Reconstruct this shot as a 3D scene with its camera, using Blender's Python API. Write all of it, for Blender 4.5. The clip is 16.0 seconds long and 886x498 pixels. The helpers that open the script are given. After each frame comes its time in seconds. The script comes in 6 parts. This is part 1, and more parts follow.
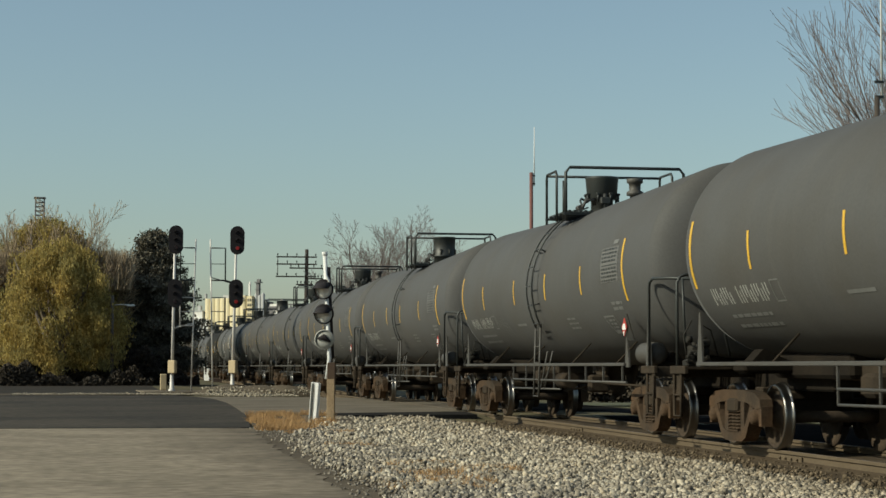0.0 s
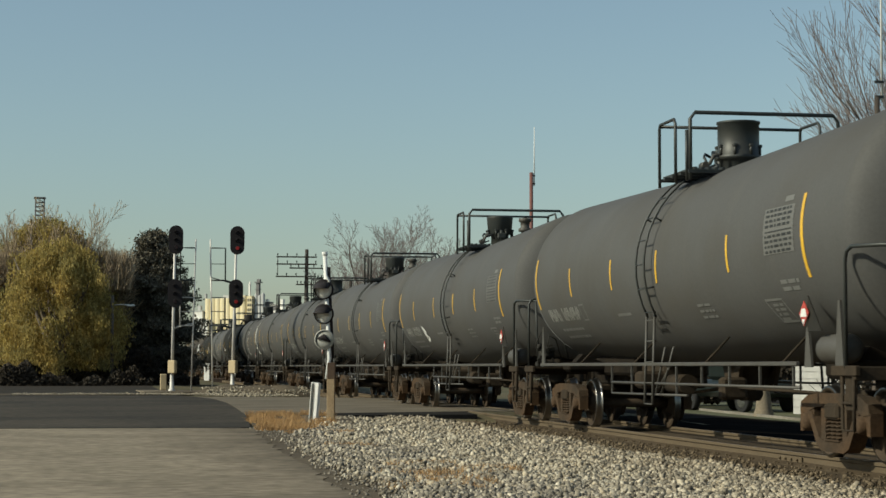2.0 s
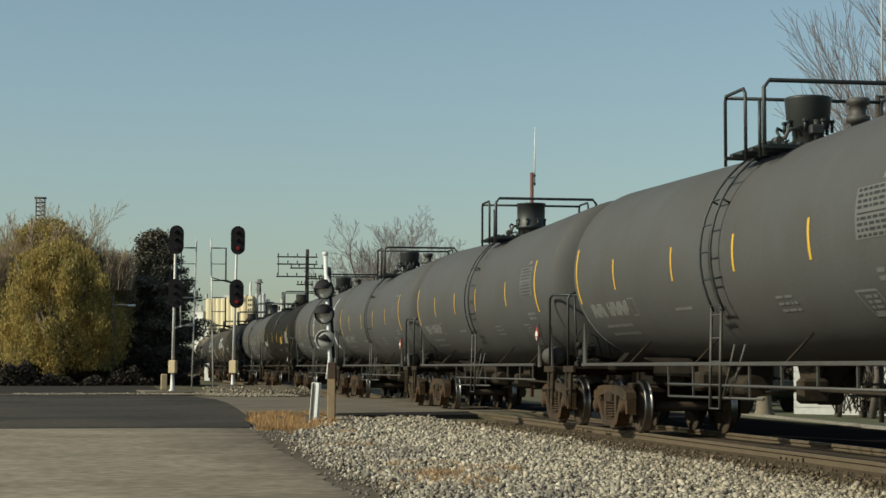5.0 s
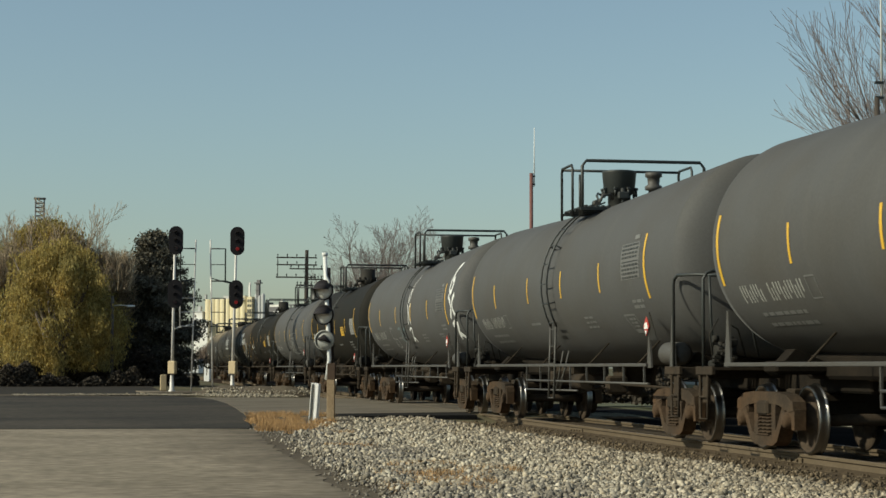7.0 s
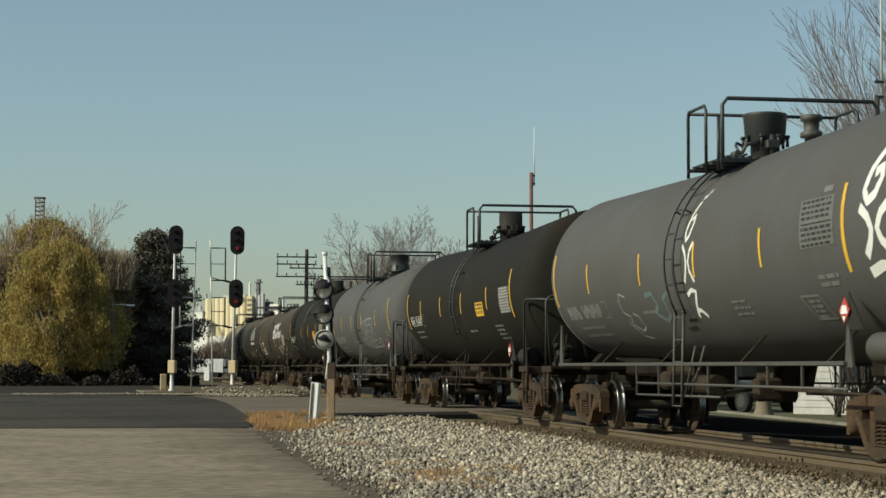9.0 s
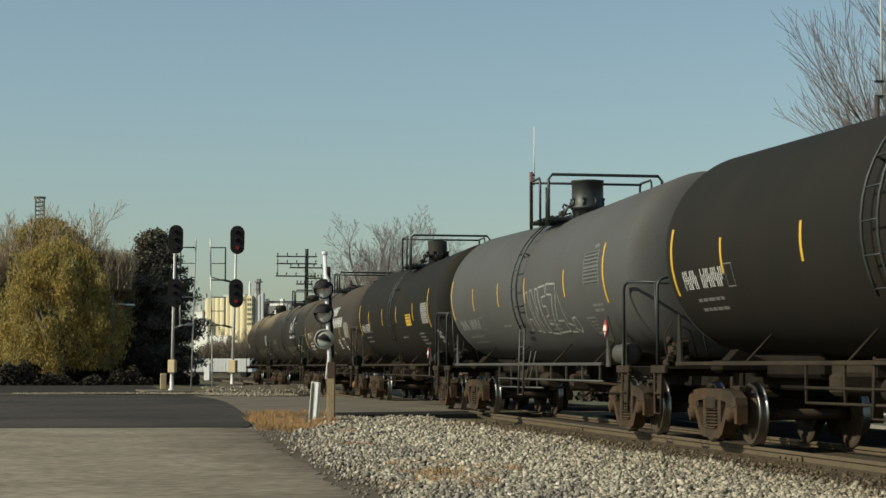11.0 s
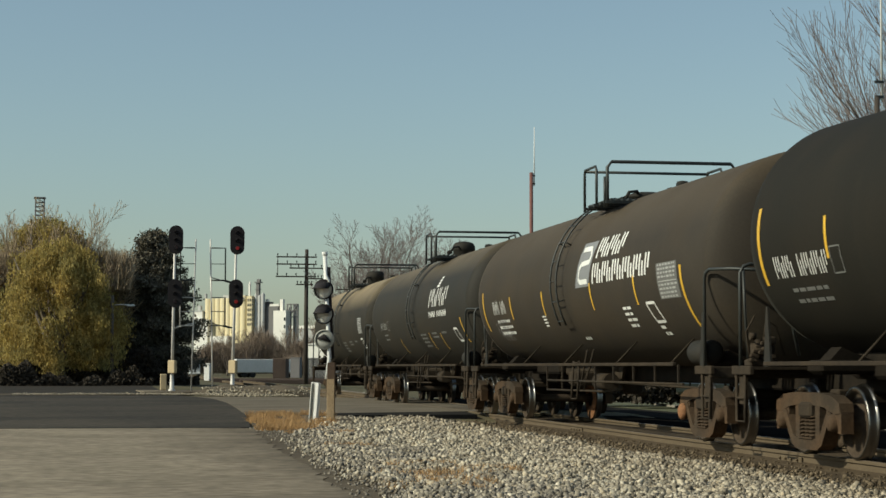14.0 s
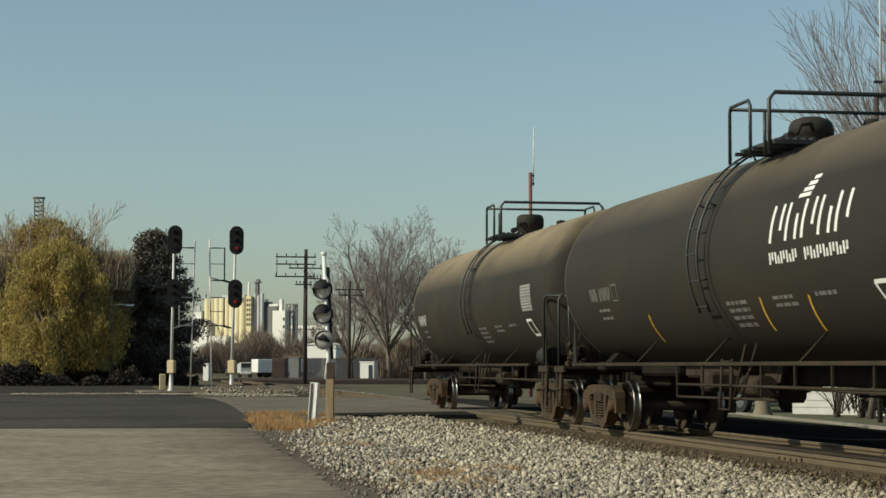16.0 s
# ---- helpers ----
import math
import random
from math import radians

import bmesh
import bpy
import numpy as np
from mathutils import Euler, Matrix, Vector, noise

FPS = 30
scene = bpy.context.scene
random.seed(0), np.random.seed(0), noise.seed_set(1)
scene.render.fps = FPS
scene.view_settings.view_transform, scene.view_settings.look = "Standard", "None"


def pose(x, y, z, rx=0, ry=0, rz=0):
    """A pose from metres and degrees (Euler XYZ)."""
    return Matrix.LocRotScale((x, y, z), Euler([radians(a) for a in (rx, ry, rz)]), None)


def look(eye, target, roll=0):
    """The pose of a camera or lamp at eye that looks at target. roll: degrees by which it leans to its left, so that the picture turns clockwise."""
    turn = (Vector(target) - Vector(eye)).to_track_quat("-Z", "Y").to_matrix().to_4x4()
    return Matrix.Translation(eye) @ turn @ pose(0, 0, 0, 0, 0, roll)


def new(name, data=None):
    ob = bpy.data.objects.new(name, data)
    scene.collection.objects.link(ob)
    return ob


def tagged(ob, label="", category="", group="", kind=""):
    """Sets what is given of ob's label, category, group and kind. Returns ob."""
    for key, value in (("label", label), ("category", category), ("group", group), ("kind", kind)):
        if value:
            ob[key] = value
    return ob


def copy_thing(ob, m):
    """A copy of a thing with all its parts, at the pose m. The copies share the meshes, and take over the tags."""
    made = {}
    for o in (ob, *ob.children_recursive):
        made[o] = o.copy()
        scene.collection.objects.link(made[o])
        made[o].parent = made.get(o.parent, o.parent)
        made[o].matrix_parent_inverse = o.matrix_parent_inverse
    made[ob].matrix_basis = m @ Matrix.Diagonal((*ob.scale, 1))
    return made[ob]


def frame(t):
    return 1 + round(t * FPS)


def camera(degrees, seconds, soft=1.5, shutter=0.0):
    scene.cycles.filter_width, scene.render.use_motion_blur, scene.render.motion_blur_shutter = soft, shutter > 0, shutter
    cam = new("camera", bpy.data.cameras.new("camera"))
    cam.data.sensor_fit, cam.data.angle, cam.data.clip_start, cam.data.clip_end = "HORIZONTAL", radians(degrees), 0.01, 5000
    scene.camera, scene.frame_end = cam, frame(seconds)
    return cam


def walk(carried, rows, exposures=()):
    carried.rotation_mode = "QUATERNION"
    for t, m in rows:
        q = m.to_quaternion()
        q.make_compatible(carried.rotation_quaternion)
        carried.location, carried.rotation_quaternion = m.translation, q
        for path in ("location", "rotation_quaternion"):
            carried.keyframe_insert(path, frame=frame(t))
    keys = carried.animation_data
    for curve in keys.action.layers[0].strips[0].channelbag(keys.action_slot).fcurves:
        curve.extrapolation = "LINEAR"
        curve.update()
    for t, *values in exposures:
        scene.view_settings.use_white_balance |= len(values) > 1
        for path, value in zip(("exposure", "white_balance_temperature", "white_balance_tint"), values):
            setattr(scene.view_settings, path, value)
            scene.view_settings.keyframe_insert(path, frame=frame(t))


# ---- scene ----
# camera on a low tripod beside the crossing; almost still
cam = camera(26.4, 16.0, soft=1.5, shutter=0.08)
EYE = Vector((0.0, 0.0, 1.136))


def aim(dx, dy):
    """The camera's pose, turned by dx, dy hundredths of a degree (right, up)."""
    yaw, pitch = radians(9.845 + dx / 100), radians(3.576 + dy / 100)
    way = Vector((math.sin(yaw) * math.cos(pitch), math.cos(yaw) * math.cos(pitch), math.sin(pitch)))
    return look(EYE, EYE + way, 0.094)


walk(cam, [(0.0, aim(0, 0)), (2.5, aim(0, 0)), (3.0, aim(-2.5, 0)), (4.0, aim(-2.5, 0)), (5.5, aim(-1, 0)), (6.5, aim(0, 0)),
           (7.0, aim(0, 2.0)), (7.5, aim(0, 0)), (9.0, aim(0, 0)), (11.5, aim(0, -1.5)), (12.0, aim(0, 0)), (12.5, aim(0, 2.2)),
           (13.0, aim(0, 2.2)), (13.5, aim(0, 0)), (15.0, aim(0, 0)), (15.5, aim(1.2, 0)), (16.0, aim(2.5, 0))],
     [(0.0, 0.0, 6480, -3), (16.0, 0.0, 6480, -3)])

# ---- light: low autumn sun from beyond the track's left side, clear sky ----
SUN_AZ, SUN_EL = radians(-9), radians(33)   # azimuth from -X towards +Y
sun_from = Vector((-math.cos(SUN_AZ) * math.cos(SUN_EL), math.sin(SUN_AZ) * math.cos(SUN_EL), math.sin(SUN_EL)))
sun = new("sun", bpy.data.lights.new("sun", "SUN"))
sun.data.energy, sun.data.angle, sun.data.color = 4.4, radians(0.6), (1.0, 0.895, 0.76)
sun.matrix_world = look(sun_from * 100, (0, 0, 0))
world = bpy.data.worlds.new("world")
scene.world = world
world.use_nodes = True
wn = world.node_tree.nodes
sky = wn.new("ShaderNodeTexSky")
sky.sky_type, sky.sun_disc = "NISHITA", False
sky.sun_elevation, sky.sun_rotation = SUN_EL, math.atan2(sun_from.x, sun_from.y)
sky.air_density, sky.dust_density, sky.ozone_density = 1.10, 1.0, 2.7
wn["Background"].inputs["Strength"].default_value = 0.101
soften = wn.new("ShaderNodeHueSaturation")
soften.inputs["Saturation"].default_value = 0.83
world.node_tree.links.new(sky.outputs["Color"], soften.inputs["Color"])
world.node_tree.links.new(soften.outputs["Color"], wn["Background"].inputs["Color"])


# ---- materials ----
def mat(name, base, rough=0.7, metal=0.0, second=None, scale=3.0, amount=0.5, fine=40.0, fine_amount=0.15, bump=0.0,
        bump_scale=30.0, island=0.0, objrand=0.0, dust=None, streak=None, spec=0.5, grime=None, shore=None):
    """Painted or natural surface: base colour, a second colour in large stains, fine grain, relief, dust on upper faces, streaks."""
    m = bpy.data.materials.new(name)
    m.use_nodes = True
    nt = m.node_tree
    N, Lk = nt.nodes, nt.links
    b = N["Principled BSDF"]
    b.inputs["Roughness"].default_value = rough
    b.inputs["Metallic"].default_value = metal
    b.inputs["Specular IOR Level"].default_value = spec
    co = N.new("ShaderNodeTexCoord")
    col = N.new("ShaderNodeRGB")
    col.outputs[0].default_value = (*base, 1)
    out = col.outputs[0]

    def mix(a, fac, c, blend="MIX"):
        x = N.new("ShaderNodeMix")
        x.data_type, x.blend_type = "RGBA", blend
        Lk.new(a, x.inputs["A"])
        if isinstance(fac, float):
            x.inputs["Factor"].default_value = fac
        else:
            Lk.new(fac, x.inputs["Factor"])
        if isinstance(c, tuple):
            x.inputs["B"].default_value = (*c, 1)
        else:
            Lk.new(c, x.inputs["B"])
        return x.outputs["Result"]

    def tex(sc, detail=4.0, stretch=None):
        n = N.new("ShaderNodeTexNoise")
        n.inputs["Scale"].default_value, n.inputs["Detail"].default_value = sc, detail
        if stretch:
            mp = N.new("ShaderNodeMapping")
            mp.inputs["Scale"].default_value = stretch
            Lk.new(co.outputs["Object"], mp.inputs["Vector"])
            Lk.new(mp.outputs[0], n.inputs["Vector"])
        else:
            Lk.new(co.outputs["Object"], n.inputs["Vector"])
        return n.outputs["Fac"]

    def ramp(fac, lo, hi, top=1.0, low=0.0):
        r = N.new("ShaderNodeMapRange")
        r.inputs["From Min"].default_value, r.inputs["From Max"].default_value = lo, hi
        r.inputs["To Min"].default_value, r.inputs["To Max"].default_value = low, top
        Lk.new(fac, r.inputs["Value"])
        return r.outputs[0]

    if second:
        out = mix(out, ramp(tex(scale), 0.35, 0.7, amount), second)
    if streak:
        out = mix(out, ramp(tex(1.0, 3.0, (1.2, 2.2, 0.25)), 0.5, 0.75, streak[1]), streak[0])
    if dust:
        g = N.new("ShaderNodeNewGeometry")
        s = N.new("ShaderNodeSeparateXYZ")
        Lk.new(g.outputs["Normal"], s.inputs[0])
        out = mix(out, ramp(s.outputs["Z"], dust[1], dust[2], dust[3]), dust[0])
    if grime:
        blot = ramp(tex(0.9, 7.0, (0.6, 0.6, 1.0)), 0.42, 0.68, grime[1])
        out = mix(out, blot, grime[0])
    if shore:
        # washed-in dirt along the side towards +x, with an uneven outline
        sx = N.new("ShaderNodeSeparateXYZ")
        Lk.new(co.outputs["Object"], sx.inputs[0])
        wave = N.new("ShaderNodeMath")
        wave.operation = "MULTIPLY_ADD"
        Lk.new(tex(0.8, 6.0), wave.inputs[0])
        wave.inputs[1].default_value = 3.4
        Lk.new(sx.outputs["X"], wave.inputs[2])
        out = mix(out, ramp(wave.outputs[0], shore[1], shore[2], shore[3]), shore[0])
    if fine_amount:
        out = mix(out, fine_amount, mix(out, 1.0, ramp_col(N, Lk, tex(fine, 6.0)), "MULTIPLY"))
    for attr, width in (("island", island), ("object", objrand)):
        if width:
            if attr == "island":
                src = N.new("ShaderNodeNewGeometry").outputs["Random Per Island"]
            else:
                src = N.new("ShaderNodeObjectInfo").outputs["Random"]
            h = N.new("ShaderNodeHueSaturation")
            Lk.new(out, h.inputs["Color"])
            Lk.new(ramp(src, 0.0, 1.0, 1 + width, 1 - width), h.inputs["Value"])
            out = h.outputs[0]
    Lk.new(out, b.inputs["Base Color"])
    if bump:
        bp = N.new("ShaderNodeBump")
        bp.inputs["Strength"].default_value, bp.inputs["Distance"].default_value = bump, 0.02
        Lk.new(tex(bump_scale, 6.0), bp.inputs["Height"])
        Lk.new(bp.outputs[0], b.inputs["Normal"])
    return m


def ramp_col(N, Lk, fac):
    r = N.new("ShaderNodeMapRange")
    r.inputs["From Min"].default_value, r.inputs["From Max"].default_value = 0.3, 0.7
    r.inputs["To Min"].default_value, r.inputs["To Max"].default_value = 0.35, 1.5
    Lk.new(fac, r.inputs["Value"])
    return r.outputs[0]


def translucent(m, share):
    """Lets part of the light through thin leaves."""
    nt = m.node_tree
    b = nt.nodes["Principled BSDF"]
    src = b.inputs["Base Color"].links[0].from_socket
    t = nt.nodes.new("ShaderNodeBsdfTranslucent")
    x = nt.nodes.new("ShaderNodeMixShader")
    x.inputs[0].default_value = share
    nt.links.new(src, t.inputs["Color"])
    nt.links.new(b.outputs[0], x.inputs[1])
    nt.links.new(t.outputs[0], x.inputs[2])
    nt.links.new(x.outputs[0], nt.nodes["Material Output"].inputs["Surface"])


M = {}
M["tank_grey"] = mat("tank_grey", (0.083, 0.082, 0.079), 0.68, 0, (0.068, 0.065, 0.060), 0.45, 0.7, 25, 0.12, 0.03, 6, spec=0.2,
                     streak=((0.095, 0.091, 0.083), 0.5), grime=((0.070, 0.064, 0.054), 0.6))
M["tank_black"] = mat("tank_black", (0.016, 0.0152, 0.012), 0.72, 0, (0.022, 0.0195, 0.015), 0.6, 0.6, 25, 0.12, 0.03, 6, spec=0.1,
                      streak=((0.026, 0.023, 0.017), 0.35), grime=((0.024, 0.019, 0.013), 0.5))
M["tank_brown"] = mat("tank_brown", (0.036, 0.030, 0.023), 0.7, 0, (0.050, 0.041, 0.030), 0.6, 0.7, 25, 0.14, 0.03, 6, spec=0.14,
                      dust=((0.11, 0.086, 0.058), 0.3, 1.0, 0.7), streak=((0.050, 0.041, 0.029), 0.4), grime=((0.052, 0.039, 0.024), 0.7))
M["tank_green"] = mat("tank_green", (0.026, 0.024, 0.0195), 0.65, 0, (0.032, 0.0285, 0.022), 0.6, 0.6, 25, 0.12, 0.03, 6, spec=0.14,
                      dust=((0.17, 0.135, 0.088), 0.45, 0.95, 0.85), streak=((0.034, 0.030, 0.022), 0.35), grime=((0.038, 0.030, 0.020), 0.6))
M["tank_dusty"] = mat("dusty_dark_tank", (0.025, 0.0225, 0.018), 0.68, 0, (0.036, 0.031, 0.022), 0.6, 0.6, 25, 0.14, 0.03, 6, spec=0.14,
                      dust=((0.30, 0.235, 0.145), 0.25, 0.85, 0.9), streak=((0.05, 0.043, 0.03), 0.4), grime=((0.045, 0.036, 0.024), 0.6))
M["grey_fit"] = mat("grey_fittings", (0.068, 0.064, 0.056), 0.6, 0, (0.055, 0.047, 0.036), 2.5, 0.6, 30, 0.15)
M["black_fit"] = mat("black_fittings", (0.022, 0.021, 0.018), 0.7, 0, (0.045, 0.038, 0.029), 2.5, 0.5, 30, 0.15, spec=0.15)
M["dark_steel"] = mat("dark_steel", (0.035, 0.04, 0.038), 0.5, 0.3, (0.05, 0.045, 0.037), 3, 0.5, 30, 0.12)
M["under"] = mat("grimy_underframe", (0.032, 0.025, 0.018), 0.85, 0, (0.056, 0.041, 0.027), 2.0, 0.7, 20, 0.3, 0.2, 12, spec=0.12)
# grime plus the shade under the tanks, both in the near-black colour
M["sill"] = mat("grimy_shaded_sill", (0.013, 0.0105, 0.008), 0.9, 0, (0.028, 0.021, 0.014), 2.0, 0.6, 20, 0.3, spec=0.1)
M["truck"] = mat("brown_cast_steel", (0.041, 0.031, 0.022), 0.85, 0, (0.072, 0.051, 0.033), 3.0, 0.7, 22, 0.35, 0.3, 18, spec=0.12, grime=((0.125, 0.066, 0.030), 0.65))
M["wheel"] = mat("wheel_steel", (0.055, 0.042, 0.031), 0.7, 0.2, (0.09, 0.064, 0.042), 3.0, 0.6, 22, 0.25, 0.1, 18, spec=0.12)
M["tread"] = mat("polished_tread", (0.19, 0.18, 0.165), 0.33, 1.0, fine_amount=0.0)
M["orange_rust"] = mat("orange_rust", (0.24, 0.105, 0.04), 0.85, 0, (0.13, 0.065, 0.03), 4, 0.6, 30, 0.25)
M["yellow"] = mat("yellow_reflector", (0.68, 0.41, 0.03), 0.45, 0, (0.42, 0.23, 0.03), 2, 0.5, 30, 0.1)
M["white"] = mat("white_paint", (0.72, 0.72, 0.68), 0.6, 0, (0.55, 0.54, 0.5), 3, 0.5, 30, 0.12)
M["faded"] = mat("faded_white_paint", (0.30, 0.30, 0.28), 0.7, 0, (0.19, 0.19, 0.17), 4, 0.7, 30, 0.15)
M["lettering"] = mat("worn_white_lettering", (0.38, 0.38, 0.345), 0.7, 0, (0.24, 0.24, 0.21), 4, 0.7, 30, 0.15)
M["faint"] = mat("faint_paint", (0.15, 0.15, 0.14), 0.7, 0, (0.105, 0.105, 0.095), 4, 0.7, 30, 0.15)
M["decal_grey"] = mat("pale_grey_decal", (0.38, 0.38, 0.36), 0.6, 0, (0.3, 0.3, 0.28), 3, 0.5, 30, 0.12)
M["decal_mid"] = mat("dull_grey_decal", (0.125, 0.122, 0.112), 0.65, 0, (0.095, 0.093, 0.085), 3, 0.5, 30, 0.12)
M["emblem"] = mat("blue_grey_emblem", (0.20, 0.205, 0.21), 0.65, 0, (0.15, 0.15, 0.15), 3, 0.5, 30, 0.12)
M["decal_dark"] = mat("dark_print", (0.022, 0.022, 0.02), 0.6, fine_amount=0.1)
M["red"] = mat("red_placard", (0.42, 0.05, 0.035), 0.5, 0, (0.3, 0.06, 0.05), 5, 0.5, 30, 0.1)
M["teal"] = mat("teal_spray", (0.10, 0.15, 0.155), 0.7, 0, (0.09, 0.105, 0.10), 4, 0.6, 30, 0.1)
M["pale_cyl"] = mat("pale_grey_paint", (0.30, 0.30, 0.27), 0.6, 0, (0.2, 0.19, 0.16), 4, 0.6, 30, 0.15)
M["rail"] = mat("rusty_rail", (0.104, 0.079, 0.051), 0.85, 0, (0.126, 0.096, 0.063), 2.0, 0.6, 25, 0.2, 0.1, 20, spec=0.12)
M["railtop"] = mat("rail_head", (0.16, 0.122, 0.085), 0.6, 0.2, fine_amount=0.1)
M["tie"] = mat("weathered_tie", (0.070, 0.050, 0.032), 0.95, 0, (0.09, 0.067, 0.042), 4, 0.6, 18, 0.3, 0.3, 25, objrand=0.3, spec=0.12)
M["stone"] = mat("crushed_limestone", (0.41, 0.368, 0.288), 0.9, 0, (0.26, 0.205, 0.13), 7.0, 0.9, 60, 0.25, 0.2, 90, island=0.62, shore=((0.20, 0.155, 0.10), 6.9, 10.6, 0.85))
M["stone_brown"] = mat("rust_stained_ballast", (0.15, 0.115, 0.075), 0.95, 0, (0.09, 0.068, 0.043), 6.0, 0.8, 40, 0.3, 0.2, 60, island=0.5, spec=0.12)
M["verge_stone"] = mat("dusty_verge_stone", (0.33, 0.29, 0.22), 0.95, 0, (0.19, 0.16, 0.115), 0.6, 0.8, 40, 0.3, 0.2, 60, island=0.35, spec=0.2)
M["stone_dark"] = mat("grey_ballast", (0.25, 0.22, 0.175), 0.92, 0, (0.15, 0.13, 0.10), 1.2, 0.6, 60, 0.3, 0.2, 90, island=0.4)
M["ground"] = mat("dry_turf_and_soil", (0.085, 0.078, 0.045), 0.97, 0, (0.14, 0.115, 0.07), 0.12, 0.7, 3.5, 0.45, 0.6, 8, spec=0.12)
# near-black ground colour that holds the train's shadow
M["train_shadow"] = mat("train_shadow_ground", (0.012, 0.011, 0.010), 0.95, 0, (0.02, 0.018, 0.016), 0.8, 0.7, 14, 0.5, 0.5, 25, spec=0.0)
M["track_bed"] = mat("oily_track_bed", (0.078, 0.058, 0.037), 0.95, 0, (0.052, 0.038, 0.024), 0.8, 0.7, 18, 0.5, 0.6, 25, spec=0.12)
M["bed"] = mat("ballast_bed", (0.26, 0.24, 0.20), 0.95, 0, (0.16, 0.14, 0.11), 0.8, 0.7, 18, 0.55, 0.8, 25, spec=0.12)
# darker than the plain bed, so the gaps between stones come out dark
M["bed_dark"] = mat("dark_bed_between_stones", (0.125, 0.108, 0.082), 0.95, 0, (0.075, 0.063, 0.047), 0.8, 0.7, 18, 0.55, 0.8, 25, spec=0.12)
M["concrete"] = mat("old_concrete", (0.275, 0.229, 0.167), 0.93, 0, (0.165, 0.138, 0.099), 0.5, 0.85, 5, 0.5, 0.3, 14, spec=0.12, grime=((0.165, 0.135, 0.10), 0.35), shore=((0.095, 0.076, 0.055), 2.6, 4.4, 0.92))
M["asphalt"] = mat("dark_asphalt", (0.070, 0.060, 0.047), 0.92, 0, (0.034, 0.031, 0.027), 0.22, 0.95, 4, 0.5, 0.3, 30, spec=0.08)
# asphalt darkened further for the train's shadow on the far road
M["asphalt_dark"] = mat("darkened_asphalt", (0.026, 0.025, 0.024), 0.9, 0, (0.036, 0.034, 0.031), 0.3, 0.6, 14, 0.3, 0.3, 40, spec=0.0)
M["worn_asphalt"] = mat("worn_asphalt", (0.165, 0.140, 0.104), 0.92, 0, (0.105, 0.088, 0.066), 0.5, 0.95, 12, 0.3, 0.3, 40, spec=0.12)
M["dirt"] = mat("dirt_shoulder", (0.085, 0.068, 0.048), 0.96, 0, (0.14, 0.113, 0.078), 0.5, 0.7, 10, 0.4, 0.5, 20, spec=0.12)
# soil colour lowered to hold the shadows of trees on the left
M["dark_soil"] = mat("tree_shaded_soil", (0.030, 0.026, 0.021), 0.95, 0, (0.05, 0.042, 0.032), 0.4, 0.7, 6, 0.4, 0.4, 12, spec=0.1)
M["grass_dry"] = mat("dry_grass", (0.44, 0.265, 0.11), 0.9, 0, (0.22, 0.135, 0.065), 2, 0.6, 20, 0.2, island=0.4)
M["grass_green"] = mat("mown_grass", (0.066, 0.070, 0.028), 0.95, 0, (0.095, 0.088, 0.04), 0.5, 0.6, 8, 0.4, 0.5, 20)
M["galv"] = mat("weathered_aluminium", (0.60, 0.57, 0.52), 0.5, 0.1, (0.45, 0.42, 0.38), 4, 0.5, 30, 0.12)
M["signal_black"] = mat("signal_black", (0.028, 0.024, 0.025), 0.75, 0, (0.027, 0.024, 0.023), 4, 0.5, 30, 0.1, spec=0.15)
M["box_tan"] = mat("tan_painted_box", (0.46, 0.36, 0.21), 0.7, 0, (0.36, 0.28, 0.17), 6, 0.5, 30, 0.12)
M["wood_pole"] = mat("weathered_pole", (0.040, 0.031, 0.024), 0.9, 0, (0.07, 0.054, 0.04), 2, 0.6, 16, 0.3)
M["wood_post"] = mat("pale_wood_post", (0.33, 0.24, 0.14), 0.9, 0, (0.22, 0.155, 0.09), 6, 0.6, 20, 0.3, 0.2, 30)
M["wood_dark"] = mat("dark_wood_cap", (0.060, 0.036, 0.022), 0.9, 0, (0.09, 0.055, 0.03), 6, 0.6, 20, 0.3)
M["rust_red"] = mat("rusty_red_mast", (0.14, 0.055, 0.045), 0.75, 0, (0.19, 0.08, 0.06), 3, 0.5, 20, 0.15)
M["bark"] = mat("grey_bark", (0.115, 0.092, 0.075), 0.95, 0, (0.17, 0.14, 0.115), 1.5, 0.6, 15, 0.3)
M["pale_bark"] = mat("pale_bark", (0.20, 0.165, 0.115), 0.95, 0, (0.14, 0.115, 0.08), 2.5, 0.6, 15, 0.3, 0.3, 20)
M["tan_twig"] = mat("pale_crown_twigs", (0.36, 0.28, 0.18), 0.95, 0, (0.27, 0.21, 0.145), 0.6, 0.6, 15, 0.2, island=0.35)
M["twig"] = mat("fine_twigs", (0.20, 0.165, 0.150), 0.95, 0, (0.26, 0.22, 0.20), 1.0, 0.6, 15, 0.2)
M["willow"] = mat("yellowing_leaves", (0.46, 0.335, 0.10), 0.8, 0, (0.27, 0.235, 0.085), 0.45, 0.95, 8, 0.2, island=0.45)
translucent(M["willow"], 0.5)
M["conifer"] = mat("dark_needles", (0.115, 0.105, 0.075), 0.9, 0, (0.155, 0.13, 0.088), 0.5, 0.6, 8, 0.2, island=0.45)
M["scrub"] = mat("bare_scrub", (0.20, 0.15, 0.11), 0.95, 0, (0.26, 0.20, 0.15), 0.3, 0.6, 10, 0.3, island=0.35)
# colour lowered to carry the shade under the trees; hedges use it too
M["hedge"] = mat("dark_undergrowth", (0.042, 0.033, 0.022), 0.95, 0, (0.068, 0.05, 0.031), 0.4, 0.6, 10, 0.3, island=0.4)
